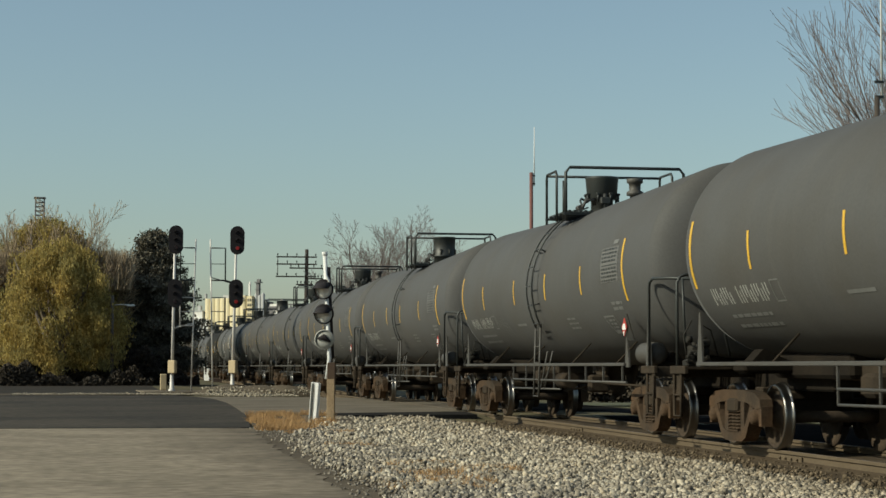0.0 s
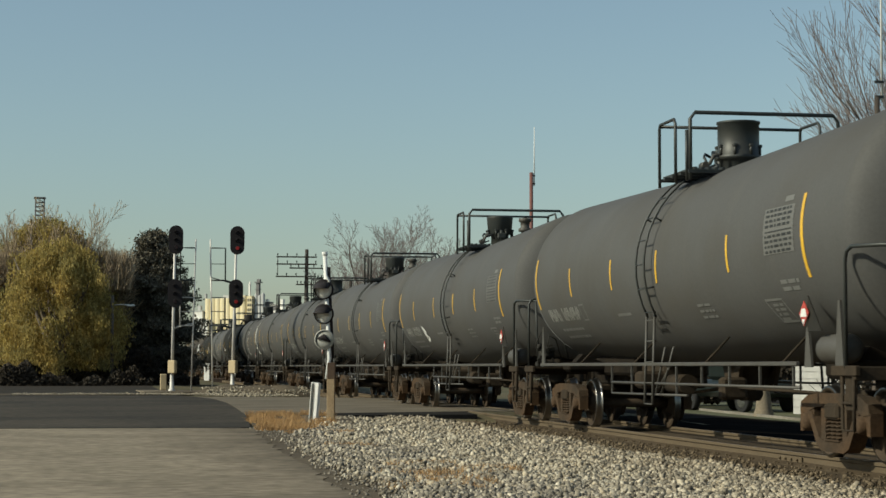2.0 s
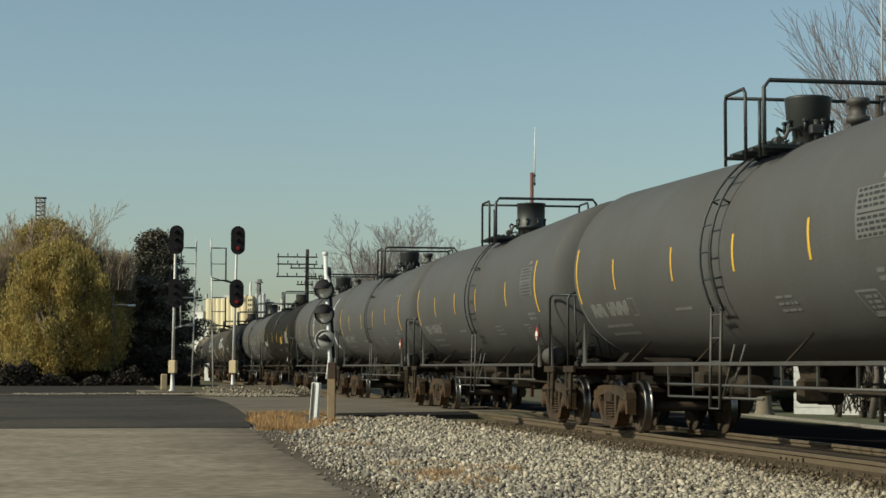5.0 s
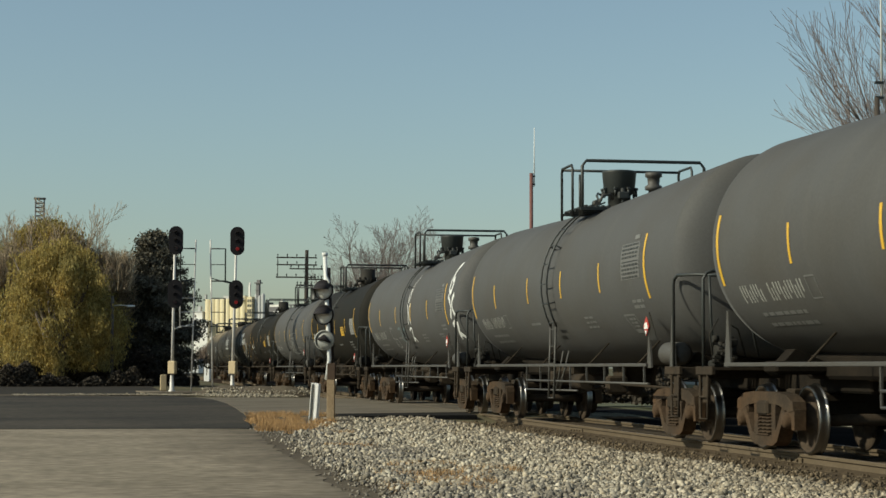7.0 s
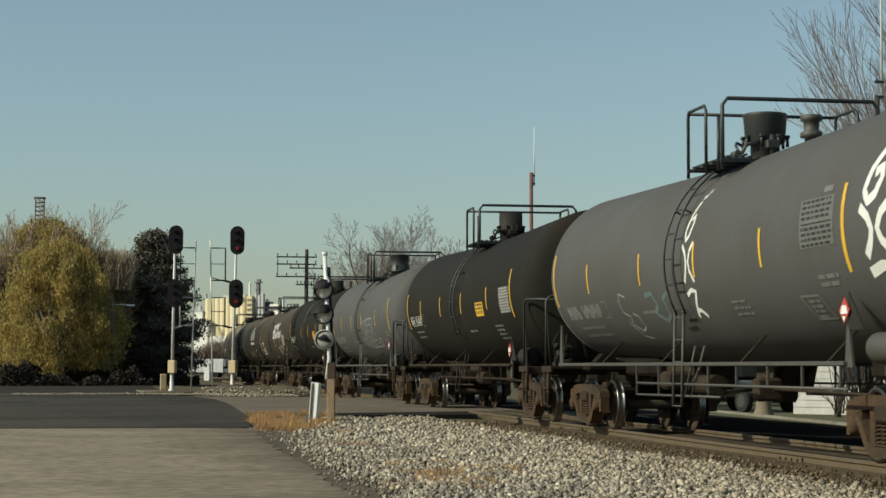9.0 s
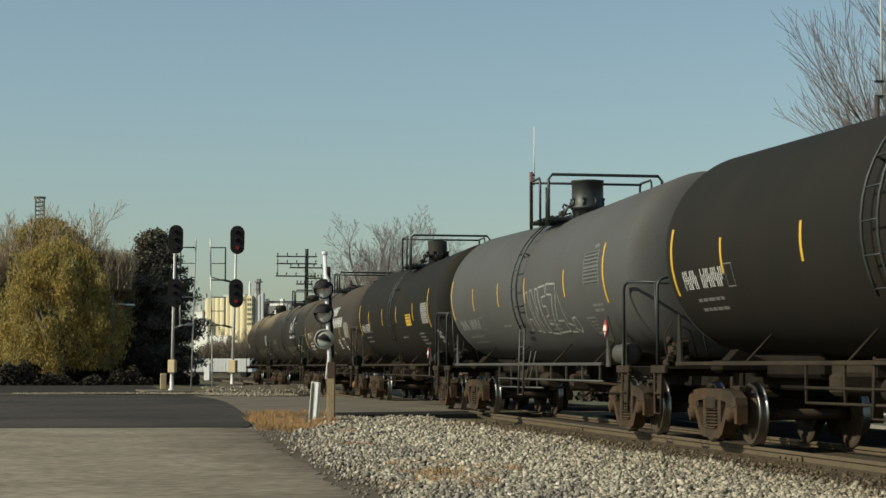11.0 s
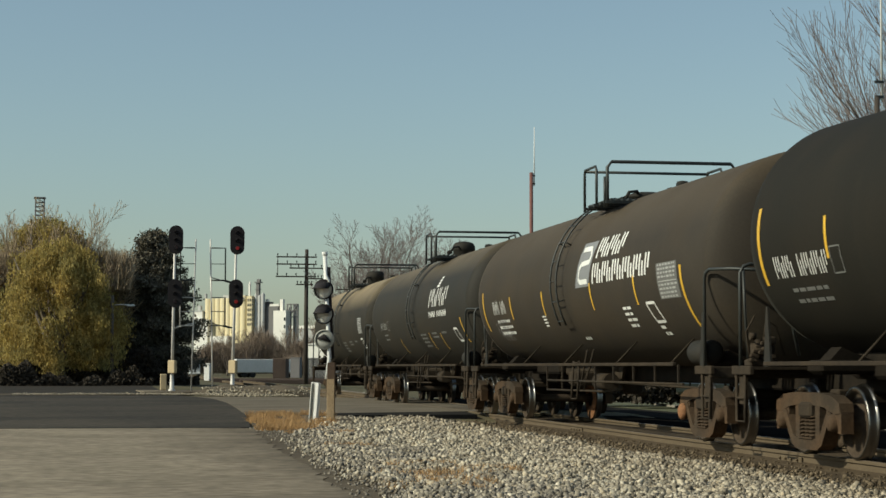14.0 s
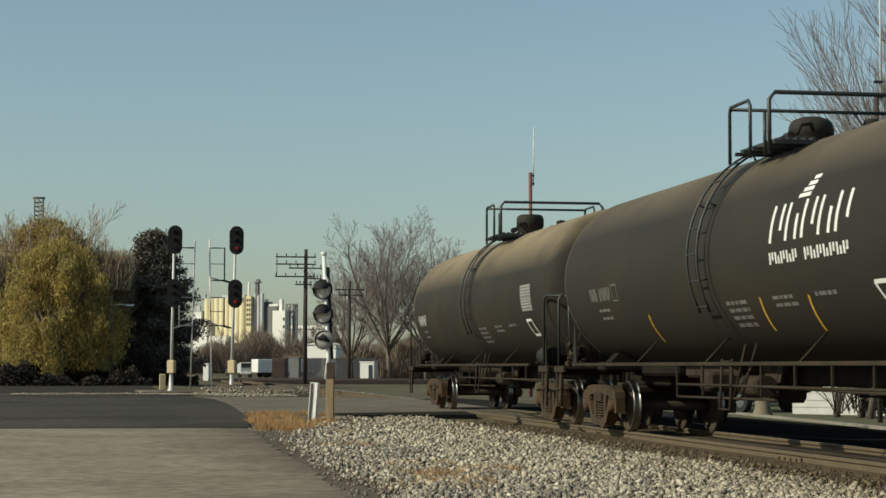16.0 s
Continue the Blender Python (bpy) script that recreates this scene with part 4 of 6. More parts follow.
    g.lathe([(0.0, -0.44), (0.1, -0.43), (0.15, -0.39), (0.18, -0.32), (0.18, 0.32), (0.15, 0.39), (0.1, 0.43), (0.0, 0.44)], 22, Matrix.Translation((-1.24, -6.85 + near, 1.36)) @ ALONG_Y)
    part("air_reservoir", g, fit, car)
    g = Geo()
    g.box((-1.1, 8.1, 1.20), (0.40, 0.26, 0.10), None, 0.02)
    g.cyl((-1.25, 8.05, 1.38), (-0.95, 8.05, 1.38), 0.09, seg=14)
    g.cyl((-1.12, 8.16, 1.25), (-1.12, 8.16, 1.52), 0.05, seg=12)
    g.box((-1.0, 8.0, 1.50), (0.12, 0.14, 0.12), None, 0.02)
    g.cyl((-1.3, 7.98, 1.56), (-1.22, 7.98, 1.56), 0.05, seg=12)
    for k in range(6):
        g.box((-1.28 + 0.05 * k, 7.9 + 0.05 * (k % 3), 1.30 + 0.055 * k), (0.09, 0.07, 0.05), None, 0.01)
        g.cyl((-1.3 + 0.06 * k, 7.86, 1.24 + 0.05 * (k % 4)), (-1.3 + 0.06 * k, 7.98, 1.24 + 0.05 * (k % 4)), 0.028, seg=8)
    g.tube([(-1.1, 8.0, 1.5), (-1.05, 8.02, 1.78), (-0.9, 8.05, 1.7), (-0.8, 8.0, 1.3)], 0.015, 6)
    g.tube([(-1.25, 8.1, 1.2), (-1.3, 8.14, 1.62), (-1.2, 8.05, 1.85)], 0.012, 6)
    part("brake_valve", g, M["under"] if style != "grey" else M["black_fit"], car).location.y = ext + 1.35
    # bottom outlet with skid, brake cylinder and rods under the belly
    g = Geo()
    g.lathe([(0.0, 0.62), (0.16, 0.62), (0.2, 0.7), (0.2, 0.98), (0.32, 1.05), (0.4, 1.3)], 20)
    for x in (-0.3, 0.3):
        g.prism([(-0.5, 1.28), (0.5, 1.28), (0.22, 0.8), (-0.22, 0.8)], 0.06, Matrix.Translation((x, 0, 0)) @ tri_fan)
    part("bottom_outlet", g, M["under"], car).location.y = 0.0 if style in ("grey", "black") else 1.9
    g = Geo()
    g.box((0.0, 4.6, 1.10), (0.8, 2.6, 0.26), None, 0.04)
    g.box((-0.2, 3.6, 0.92), (1.2, 0.5, 0.30), None, 0.05)
    g.cyl((-0.5, 1.6, 0.86), (-0.5, 2.5, 0.86), 0.16, seg=16)
    g.tube([(-0.5, 1.6, 0.86), (-0.45, -5.6, 0.78)], 0.025, 6)
    g.tube([(0.3, 5.6, 0.6), (0.3, 2.0, 0.8)], 0.03, 6)
    if style == "grey":
        g.box((-0.55, -0.8, 0.82), (0.4, 0.24, 0.34), None, 0.04)
    g.box((0.2, -4.9, 1.08), (0.7, 2.0, 0.22), None, 0.04)
    part("brake_rigging", g, M["under"], car)
    if style in ("brown", "green", "dusty"):
        # box added for the dark band of shade below the belly
        g = Geo()
        g.box((0.25, 1.2 + (ext + near) / 2, 1.04), (0.5, 12.0 + ext - near, 0.34), None, 0.03)
        part("centre_sill", g, M["sill"], car, "grimy centre sill, blackened for the shade under the belly")
    if style == "brown":
        # rust bloom on one wheel and one bearing cap
        g = Geo()
        g.lathe([(0.20, 0.664), (0.46, 0.664), (0.47, 0.672), (0.20, 0.672)], 36, Matrix.Translation((0, 7.72 + ext - 0.89, 0.457)) @ ALONG_X)
        part("rust_bloom", g, M["orange_rust"], car, "orange rusty wheel face")
        g = Geo()
        g.lathe([(0.0, -0.17), (0.085, -0.165), (0.125, -0.14), (0.13, -0.10)], 16, Matrix.Translation((-1.03, -7.0 + 0.72 + near + 0.89, 0.457)) @ ALONG_X)
        part("bearing_cap", g, M["orange_rust"], car, "orange rusty bearing cap")
    for s in (-1, 1):
        truck(car, s * 7.0 + 0.72 + (ext if s > 0 else near))
    return car


def reflectors(car, where, zs, ends):
    for y in where:
        g = Geo()
        patch(g, y - 0.038, y + 0.038, zs[0], zs[1], nz=5)
        part("reflector", g, M["yellow"], car, "yellow reflective strip")
    for y, z0, z1 in ends:
        g = Geo()
        patch(g, y - 0.048, y + 0.048, z0, z1, nz=8)
        part("reflector", g, M["yellow"], car, "long yellow reflective strip")


def data_panel(car, y0, y1, z0, z1, material, ink="decal_dark"):
    g = Geo()
    patch(g, y1, y0, z0, z1, off=0.005)
    panel = part("data_panel", g, material, car, "stencilled data panel with rows of print")
    g = Geo()
    rows = 9
    r = random.Random(3)
    for k in range(rows):
        z = z1 - (z1 - z0) * (k + 0.75) / rows
        y = y0 - 0.07
        while y > y1 + 0.12:
            w = r.uniform(0.05, 0.16) if k not in (4,) else 1.0
            patch(g, max(y - w, y1 + 0.05), y, z, z + (z1 - z0) / rows * (0.5 if k != 4 else 0.25), off=0.008, nz=1)
            y -= w + 0.05
    part("print", g, M[ink], panel)


def placard(car, y, z, lean=0.0):
    g = Geo()
    d = 0.155
    g.prism([(0, -d), (d, 0), (0, d), (-d, 0)], 0.012, Matrix.Translation((-1.47, y, z)) @ tri_fan)
    plac = part("placard", g, M["red"], car, "red and white diamond hazard placard")
    g = Geo()
    g.prism([(-0.11, -0.02), (0.11, -0.02), (0.06, 0.08), (-0.06, 0.08), (0, 0.10)][:4], 0.004, Matrix.Translation((-1.476, y, z - 0.02)) @ tri_fan)
    g.prism([(0, -0.14), (0.05, -0.07), (-0.05, -0.07)], 0.004, Matrix.Translation((-1.476, y, z)) @ tri_fan)
    part("placard_field", g, M["white"], plac)
    g = Geo()
    g.prism([(0.2, -0.22), (0.2, 0.22), (-0.25, -0.22)], 0.02, Matrix.Translation((-1.44, y - 0.25, z)) @ tri_fan)
    part("placard_board", g, M["black_fit"], car)
    g = Geo()
    g.prism([(-0.14, 0), (0.1, 0), (0.03, 0.5), (-0.03, 0.5)], 0.03, Matrix.Translation((-1.43, y, z - 0.66)) @ tri_fan)
    part("placard_post", g, M["grey_fit"], car)


def grey_marks(car, turned):
    """Reflector strips, data panel and small stencils of a grey car; a turned car carries them the other way round."""
    TILT[0] = 0.0165
    dy = -0.32 if turned else -0.08
    where = (5.5, 2.6, -0.12, -3.57) if turned else (5.75, 2.4, -0.5, -3.36)
    reflectors(car, where, (2.44, 2.95), [(-6.15 + dy, 2.24, 3.27), (8.3, 2.28, 3.26)])
    data_panel(car, -4.75 + dy, -5.85 + dy, 2.58, 3.17, M["decal_mid"])
    g = Geo()
    patch(g, -5.75 + dy, -5.45 + dy, 3.22, 3.29, nz=1)
    lines(g, -5.1 + dy, -5.75 + dy, 2.25, 2, 0.05, 0.04, 5)
    lines(g, -1.75, -2.4, 2.06, 3, 0.035, 0.05, 6)
    patch(g, 1.9, 2.75, 2.00, 2.045, nz=1)
    ribbon(g, [(-4.25 + dy, 2.02), (-4.85 + dy, 2.02), (-4.97 + dy, 1.74), (-4.4 + dy, 1.74), (-4.25 + dy, 2.02)], 0.03)
    lines(g, -4.45 + dy, -4.8 + dy, 1.97, 4, 0.035, 0.025, 9)
    part("stencil", g, M["faint"], car, "faint small stencilled lines", kind="stuff")
    placard(car, -5.95 + dy, 1.80)


def number(car, y0, y1, z0, z1, gaps, count, material, extra=True):
    """A car's marking as plain strokes, one part for each character's place."""
    pitch = (y0 - y1) / count
    for i in range(count):
        if i in gaps:
            continue
        g = Geo()
        a, w = y0 - pitch * i, pitch * 0.68
        patch(g, a - w * 0.24, a, z0, z1)
        lo, hi = (z0, z0 + 0.7 * (z1 - z0)) if i % 2 else (z0 + 0.3 * (z1 - z0), z1)
        patch(g, a - w, a - w * 0.76, lo, hi)
        part("painted_mark", g, material, car)
    if extra:
        g = Geo()
        ribbon(g, [(y1 - 0.10, z1 + 0.02), (y1 - 0.42, z1 + 0.02), (y1 - 0.42, z0 - 0.02), (y1 - 0.10, z0 - 0.02), (y1 - 0.10, z1 + 0.02)], 0.02)
        part("stencil_frame", g, M["faint"], car)
    g = Geo()
    lines(g, y0 - 0.35, y1 + 0.3, z0 - 0.14, 2, 0.045, 0.09, 11)
    part("stencil_block", g, M["faint"], car, kind="stuff")


# ---- the train: travelled distance at times, cars by their middle ----
DIST = []
CARS = []


def word(car, y0, y1, z0, z1, count, skew, gaps=()):
    """A row of plain bars in place of a painted company word, each bar a part."""
    pitch = (y0 - y1) / count
    for i in range(count):
        if i in gaps:
            continue
        g = Geo()
        w = pitch * 0.74
        a = y0 - pitch * i
        t = min(0.085, 0.34 * w)
        ribbon(g, [(a - t / 2, z0), (a - t / 2 + skew * (z1 - z0), z1)], t, 0.006)
        lo, hi = (z0, z0 + 0.66 * (z1 - z0)) if i % 2 else (z0 + 0.3 * (z1 - z0), z1)
        ribbon(g, [(a - w + t / 2 + skew * (lo - z0), lo), (a - w + t / 2 + skew * (hi - z0), hi)], t, 0.006)
        part("painted_bar", g, M["white"], car)


def make_train():
    first = tank_car("grey")
    plain = [(19.45, False), (37.75, False), (56.4, True), (74.65, False), (92.85, False), (111.15, True), (129.4, False), (147.75, False), (184.95, True)]
    greys = [first] + [copy_thing(first, pose(TX, y, 0)) for y, _ in plain[1:]]
    for car, (y, turned) in zip(greys, plain):
        car.matrix_basis = pose(TX, y, 0)
        manway(car, "drum" if turned else "grey")
        grey_marks(car, turned)
        number(car, 7.72, 5.3, 2.02, 2.25, (4,), 11, M["lettering"])
        tagged(car, "weathered grey tank car with yellow reflector strips and ladder", "tank car", "tank cars of the train")
        CARS.append((car, y))
    # painted scrawls
    k, o, q, b = greys[3], greys[7], greys[8], greys[1]
    g = Geo()
    ribbon(g, [(4.95, 2.23), (4.75, 2.2), (4.8, 1.9), (4.85, 2.2), (4.5, 2.12), (4.72, 2.03), (4.38, 1.93), (4.85, 1.85)], 0.07)
    part("graffiti", g, M["white"], k, "small white spray-painted scrawl")
    g = Geo()
    for s in range(4):
        ribbon(g, [(4.75 - 0.24 * s, 2.22), (4.6 - 0.22 * s, 2.0), (4.5 - 0.22 * s, 2.12), (4.4 - 0.26 * s, 1.8)], 0.018)
    part("graffiti", g, M["faint"], b, "faint grey scrawl of spray paint")
    g = Geo()
    signs = ([(0.28, 3.72), (0.02, 3.62), (-0.22, 3.36), (-0.32, 3.12), (-0.2, 2.99), (0.0, 3.06), (0.13, 3.24), (0.06, 3.36), (-0.1, 3.3)],
             [(-0.42, 2.94), (-0.2, 2.82), (-0.1, 2.68), (-0.16, 2.54), (-0.34, 2.38)], [(0.42, 2.96), (0.18, 2.84), (0.06, 2.68), (0.14, 2.54), (0.4, 2.38)],
             [(-0.38, 2.2), (0.0, 2.27), (0.32, 2.24), (0.02, 2.06), (-0.22, 1.88)], [(-0.08, 1.98), (0.16, 1.97), (0.42, 1.88)])
    for mid, wide, stroke in ((-7.16, 1.0, 0.12), (-0.22, 0.62, 0.065)):
        for pts in signs:
            ribbon(g, [(mid - wide * r, z) for r, z in pts], stroke)
    part("graffiti", g, M["white"], o, "bold white spray-painted strokes")
    g = Geo()
    ribbon(g, [(3.5, 2.3), (3.85, 2.36), (3.98, 2.2), (3.9, 2.05), (3.6, 1.98), (3.75, 1.86), (3.4, 1.74), (3.1, 1.8), (3.15, 1.98), (3.4, 2.02)], 0.03)
    ribbon(g, [(3.9, 1.9), (3.6, 1.66), (3.2, 1.62)], 0.03)
    part("graffiti_outline", g, M["faded"], o, "thin pale scrawl")
    g = Geo()
    ribbon(g, [(2.3, 2.28), (1.9, 2.3), (1.75, 2.1), (2.05, 2.0), (1.6, 1.86), (1.3, 1.95), (1.35, 2.2), (1.05, 2.28), (0.95, 1.9)], 0.07)
    part("graffiti_wash", g, M["teal"], o, "pale teal spray paint")
    g = Geo()
    for pts in ([(0.15, 1.9), (-0.2, 2.62), (-0.42, 2.66), (-0.62, 1.86), (-0.42, 1.86), (-0.36, 2.1), (-0.12, 2.1), (-0.02, 1.88), (0.15, 1.9)],
                [(-0.7, 1.84), (-0.62, 2.66), (-0.82, 2.68), (-1.1, 2.2), (-1.12, 2.68), (-1.34, 2.68), (-1.36, 1.82), (-1.16, 1.82), (-0.88, 2.3), (-0.86, 1.82), (-0.7, 1.84)],
                [(-1.44, 1.8), (-1.42, 2.7), (-2.0, 2.72), (-2.0, 2.52), (-1.64, 2.5), (-1.64, 2.32), (-1.9, 2.32), (-1.9, 2.14), (-1.64, 2.12), (-1.66, 1.98), (-2.02, 1.98), (-2.04, 1.78), (-1.44, 1.8)],
                [(-2.1, 2.74), (-2.86, 2.72), (-2.84, 2.52), (-2.42, 2.02), (-2.9, 2.02), (-2.92, 1.82), (-2.12, 1.8), (-2.14, 2.0), (-2.56, 2.52), (-2.12, 2.54), (-2.1, 2.74)],
                [(-3.0, 2.5), (-3.1, 1.96), (-3.4, 1.92), (-3.42, 1.8), (-3.0, 1.8)],
                [(-3.55, 2.04), (-3.5, 1.86), (-3.7, 1.78), (-3.88, 1.88), (-3.8, 2.06), (-3.55, 2.04)]):
        ribbon(g, pts, 0.035)
    part("graffiti", g, M["faded"], q, "outlined pale spray-painted lettering shapes")

    black = tank_car("black", 0.0, 0.35)
    reflectors(black, (5.87, 2.76, -0.21, -3.4), (2.43, 2.93), [(-6.0, 2.2, 3.22), (8.2, 2.2, 3.2)])
    data_panel(black, -4.8, -5.85, 2.31, 2.87, M["decal_mid"], "decal_grey")
    g = Geo()
    patch(g, -2.95, -2.05, 2.31, 2.63, off=0.006)
    sign = part("warning_panel", g, M["yellow"], black, "yellow warning panel with dark print")
    g = Geo()
    for zz in (2.60, 2.51, 2.42):
        lines(g, -2.12, -2.88, zz, 1, 0.05, 0.04, int(zz * 100))
    part("print", g, M["decal_dark"], sign)
    g = Geo()
    lines(g, -3.7, -4.5, 2.08, 4, 0.045, 0.045, 21)
    lines(g, -0.7, -1.5, 2.02, 1, 0.05, 0.05, 22)
    part("stencil", g, M["faint"], black, "small stencilled lines", kind="stuff")
    placard(black, -5.6, 1.50)
    black2 = copy_thing(black, pose(TX, 203.0, 0))
    for car, y, lab in ((black, 166.2, "black tank car with yellow warning panel and reflector strips"), (black2, 203.0, "black tank car with white spray mark near its end")):
        car.matrix_basis = pose(TX, y, 0)
        number(car, 7.75, 5.9, 2.27, 2.54, (4,), 11, M["white"])
        tagged(car, lab, "tank car", "tank cars of the train")
        CARS.append((car, y))
    g = Geo()
    for s in range(6):
        w = s * 1.05
        ribbon(g, [(-6.75, 1.92), (-6.75 + 0.30 * math.cos(w), 1.92 + 0.17 * math.sin(w)), (-6.75 + 0.34 * math.cos(w + 0.5), 1.92 + 0.19 * math.sin(w + 0.5))], 0.05)
    part("graffiti", g, M["faded"], black2, "pale spray-painted star shape")

    brown = tank_car("brown", 0.95, 0.35)
    brown.matrix_basis = pose(TX, 221.0, 0)
    tagged(brown, "dusty brown-black tank car with a large white emblem", "tank car", "tank cars of the train")
    reflectors(brown, (6.0, 2.97, -0.85, -3.7), (2.15, 2.62), [(-6.3, 1.69, 2.66), (8.9, 1.95, 2.8)])
    data_panel(brown, -5.05, -6.12, 2.19, 2.74, M["decal_mid"], "decal_grey")
    g = Geo()
    lines(g, 7.7, 6.4, 2.16, 3, 0.055, 0.07, 31)
    lines(g, 0.9, 0.5, 1.70, 1, 0.05, 0.05, 32)
    lines(g, 3.3, 3.0, 2.15, 4, 0.03, 0.03, 36)
    lines(g, -2.7, -3.25, 2.14, 4, 0.045, 0.05, 33)
    ribbon(g, [(-4.15, 2.16), (-4.6, 2.16), (-4.75, 1.86), (-4.3, 1.86), (-4.15, 2.16)], 0.045)
    lines(g, -4.3, -4.6, 1.80, 2, 0.05, 0.05, 37)
    part("stencil", g, M["white"], brown, "white stencilled lines", kind="stuff")
    number(brown, 7.85, 6.55, 2.29, 2.57, (4,), 8, M["white"], False)
    g = Geo()
    patch(g, -0.79, 0.17, 2.57, 3.36, skew=-0.37, off=0.005)
    logo = part("emblem", g, M["emblem"], brown, "pale slanted square emblem")
    g = Geo()
    turn = [(-0.66, 3.24), (-0.1, 3.24), (0.06, 3.12), (0.02, 3.0), (-0.5, 2.98), (-0.62, 2.9), (-0.58, 2.72), (-0.45, 2.66), (0.06, 2.66)]
    ribbon(g, [(-0.62 - y - 0.37 * (z - 2.57), z) for y, z in turn], 0.09, 0.010)
    part("emblem_stroke", g, M["white"], logo)
    word(brown, -1.2, -3.0, 3.04, 3.39, 5, -0.25)
    word(brown, -1.05, -4.72, 2.60, 2.95, 11, -0.12)
    g = Geo()
    for s in range(5):
        ribbon(g, [(8.0 - 0.2 * s, 2.1), (7.9 - 0.2 * s, 1.8), (7.75 - 0.2 * s, 1.95), (7.7 - 0.2 * s, 1.72)], 0.025)
    part("graffiti", g, M["faded"], brown, "pale spray-painted scribble")
    CARS.append((brown, 221.0))

    green = tank_car("green", 1.15, 0.9)
    last = tank_car("dusty", 1.0, 1.1)
    last.matrix_basis = pose(TX, 257.1, 0)
    green.matrix_basis = pose(TX, 239.0, 0)
    tagged(green, "dark green-black tank car with white slanted bars", "tank car", "tank cars of the train")
    tagged(last, "last tank car, dark with tan dust on top", "tank car", "tank cars of the train")
    for car in (green, last):
        g = Geo()
        patch(g, 1.0, 1.62, 1.3, 4.2, off=0.008, nz=24)
        part("belly_band", g, M["black_fit"], car, "dark stained band round the tank")
        g = Geo()
        lines(g, 0.7, -0.15, 2.05, 4, 0.05, 0.05, 41)
        lines(g, -1.2, -2.0, 2.06, 2, 0.045, 0.05, 42)
        lines(g, -2.7, -3.4, 2.06, 1, 0.05, 0.05, 43)
        part("stencil", g, M["faint"], car, "small stencilled lines", kind="stuff")
        g = Geo()
        ribbon(g, [(-4.6, 2.10), (-5.05, 2.10), (-5.2, 1.8), (-4.75, 1.8), (-4.6, 2.10)], 0.05)
        part("stencil_box", g, M["white"], car)
    number(green, 7.85, 6.5, 2.28, 2.50, (4,), 11, M["faded"])
    number(last, 8.7, 7.5, 2.25, 2.52, (), 5, M["white"], False)
    data_panel(last, -4.5, -5.5, 2.28, 2.82, M["decal_mid"], "decal_grey")
    reflectors(green, (), (2, 2), [(-5.9, 1.75, 2.35)])
    g = Geo()
    for y, z in ((4.68, 1.98), (-0.73, 2.06), (-2.47, 2.03)):
        ribbon(g, [(y, z), (y + 0.2, z - 0.43)], 0.05)
    part("reflector", g, M["yellow"], green, "slanted dull yellow strip")
    word(green, -1.5, -4.28, 2.72, 3.19, 5, -0.15)
    word(green, -1.48, -4.18, 2.45, 2.60, 13, 0.0, (5,))
    g = Geo()
    for s in range(4):
        patch(g, -2.75 - 0.04 * s, -2.35 - 0.10 * s, 3.23 + 0.07 * s, 3.28 + 0.07 * s, -0.3, nz=1)
    part("emblem", g, M["white"], green, "small pile of white stripes")
    CARS.append((green, 239.0))
    CARS.append((last, 257.1))


make_train()

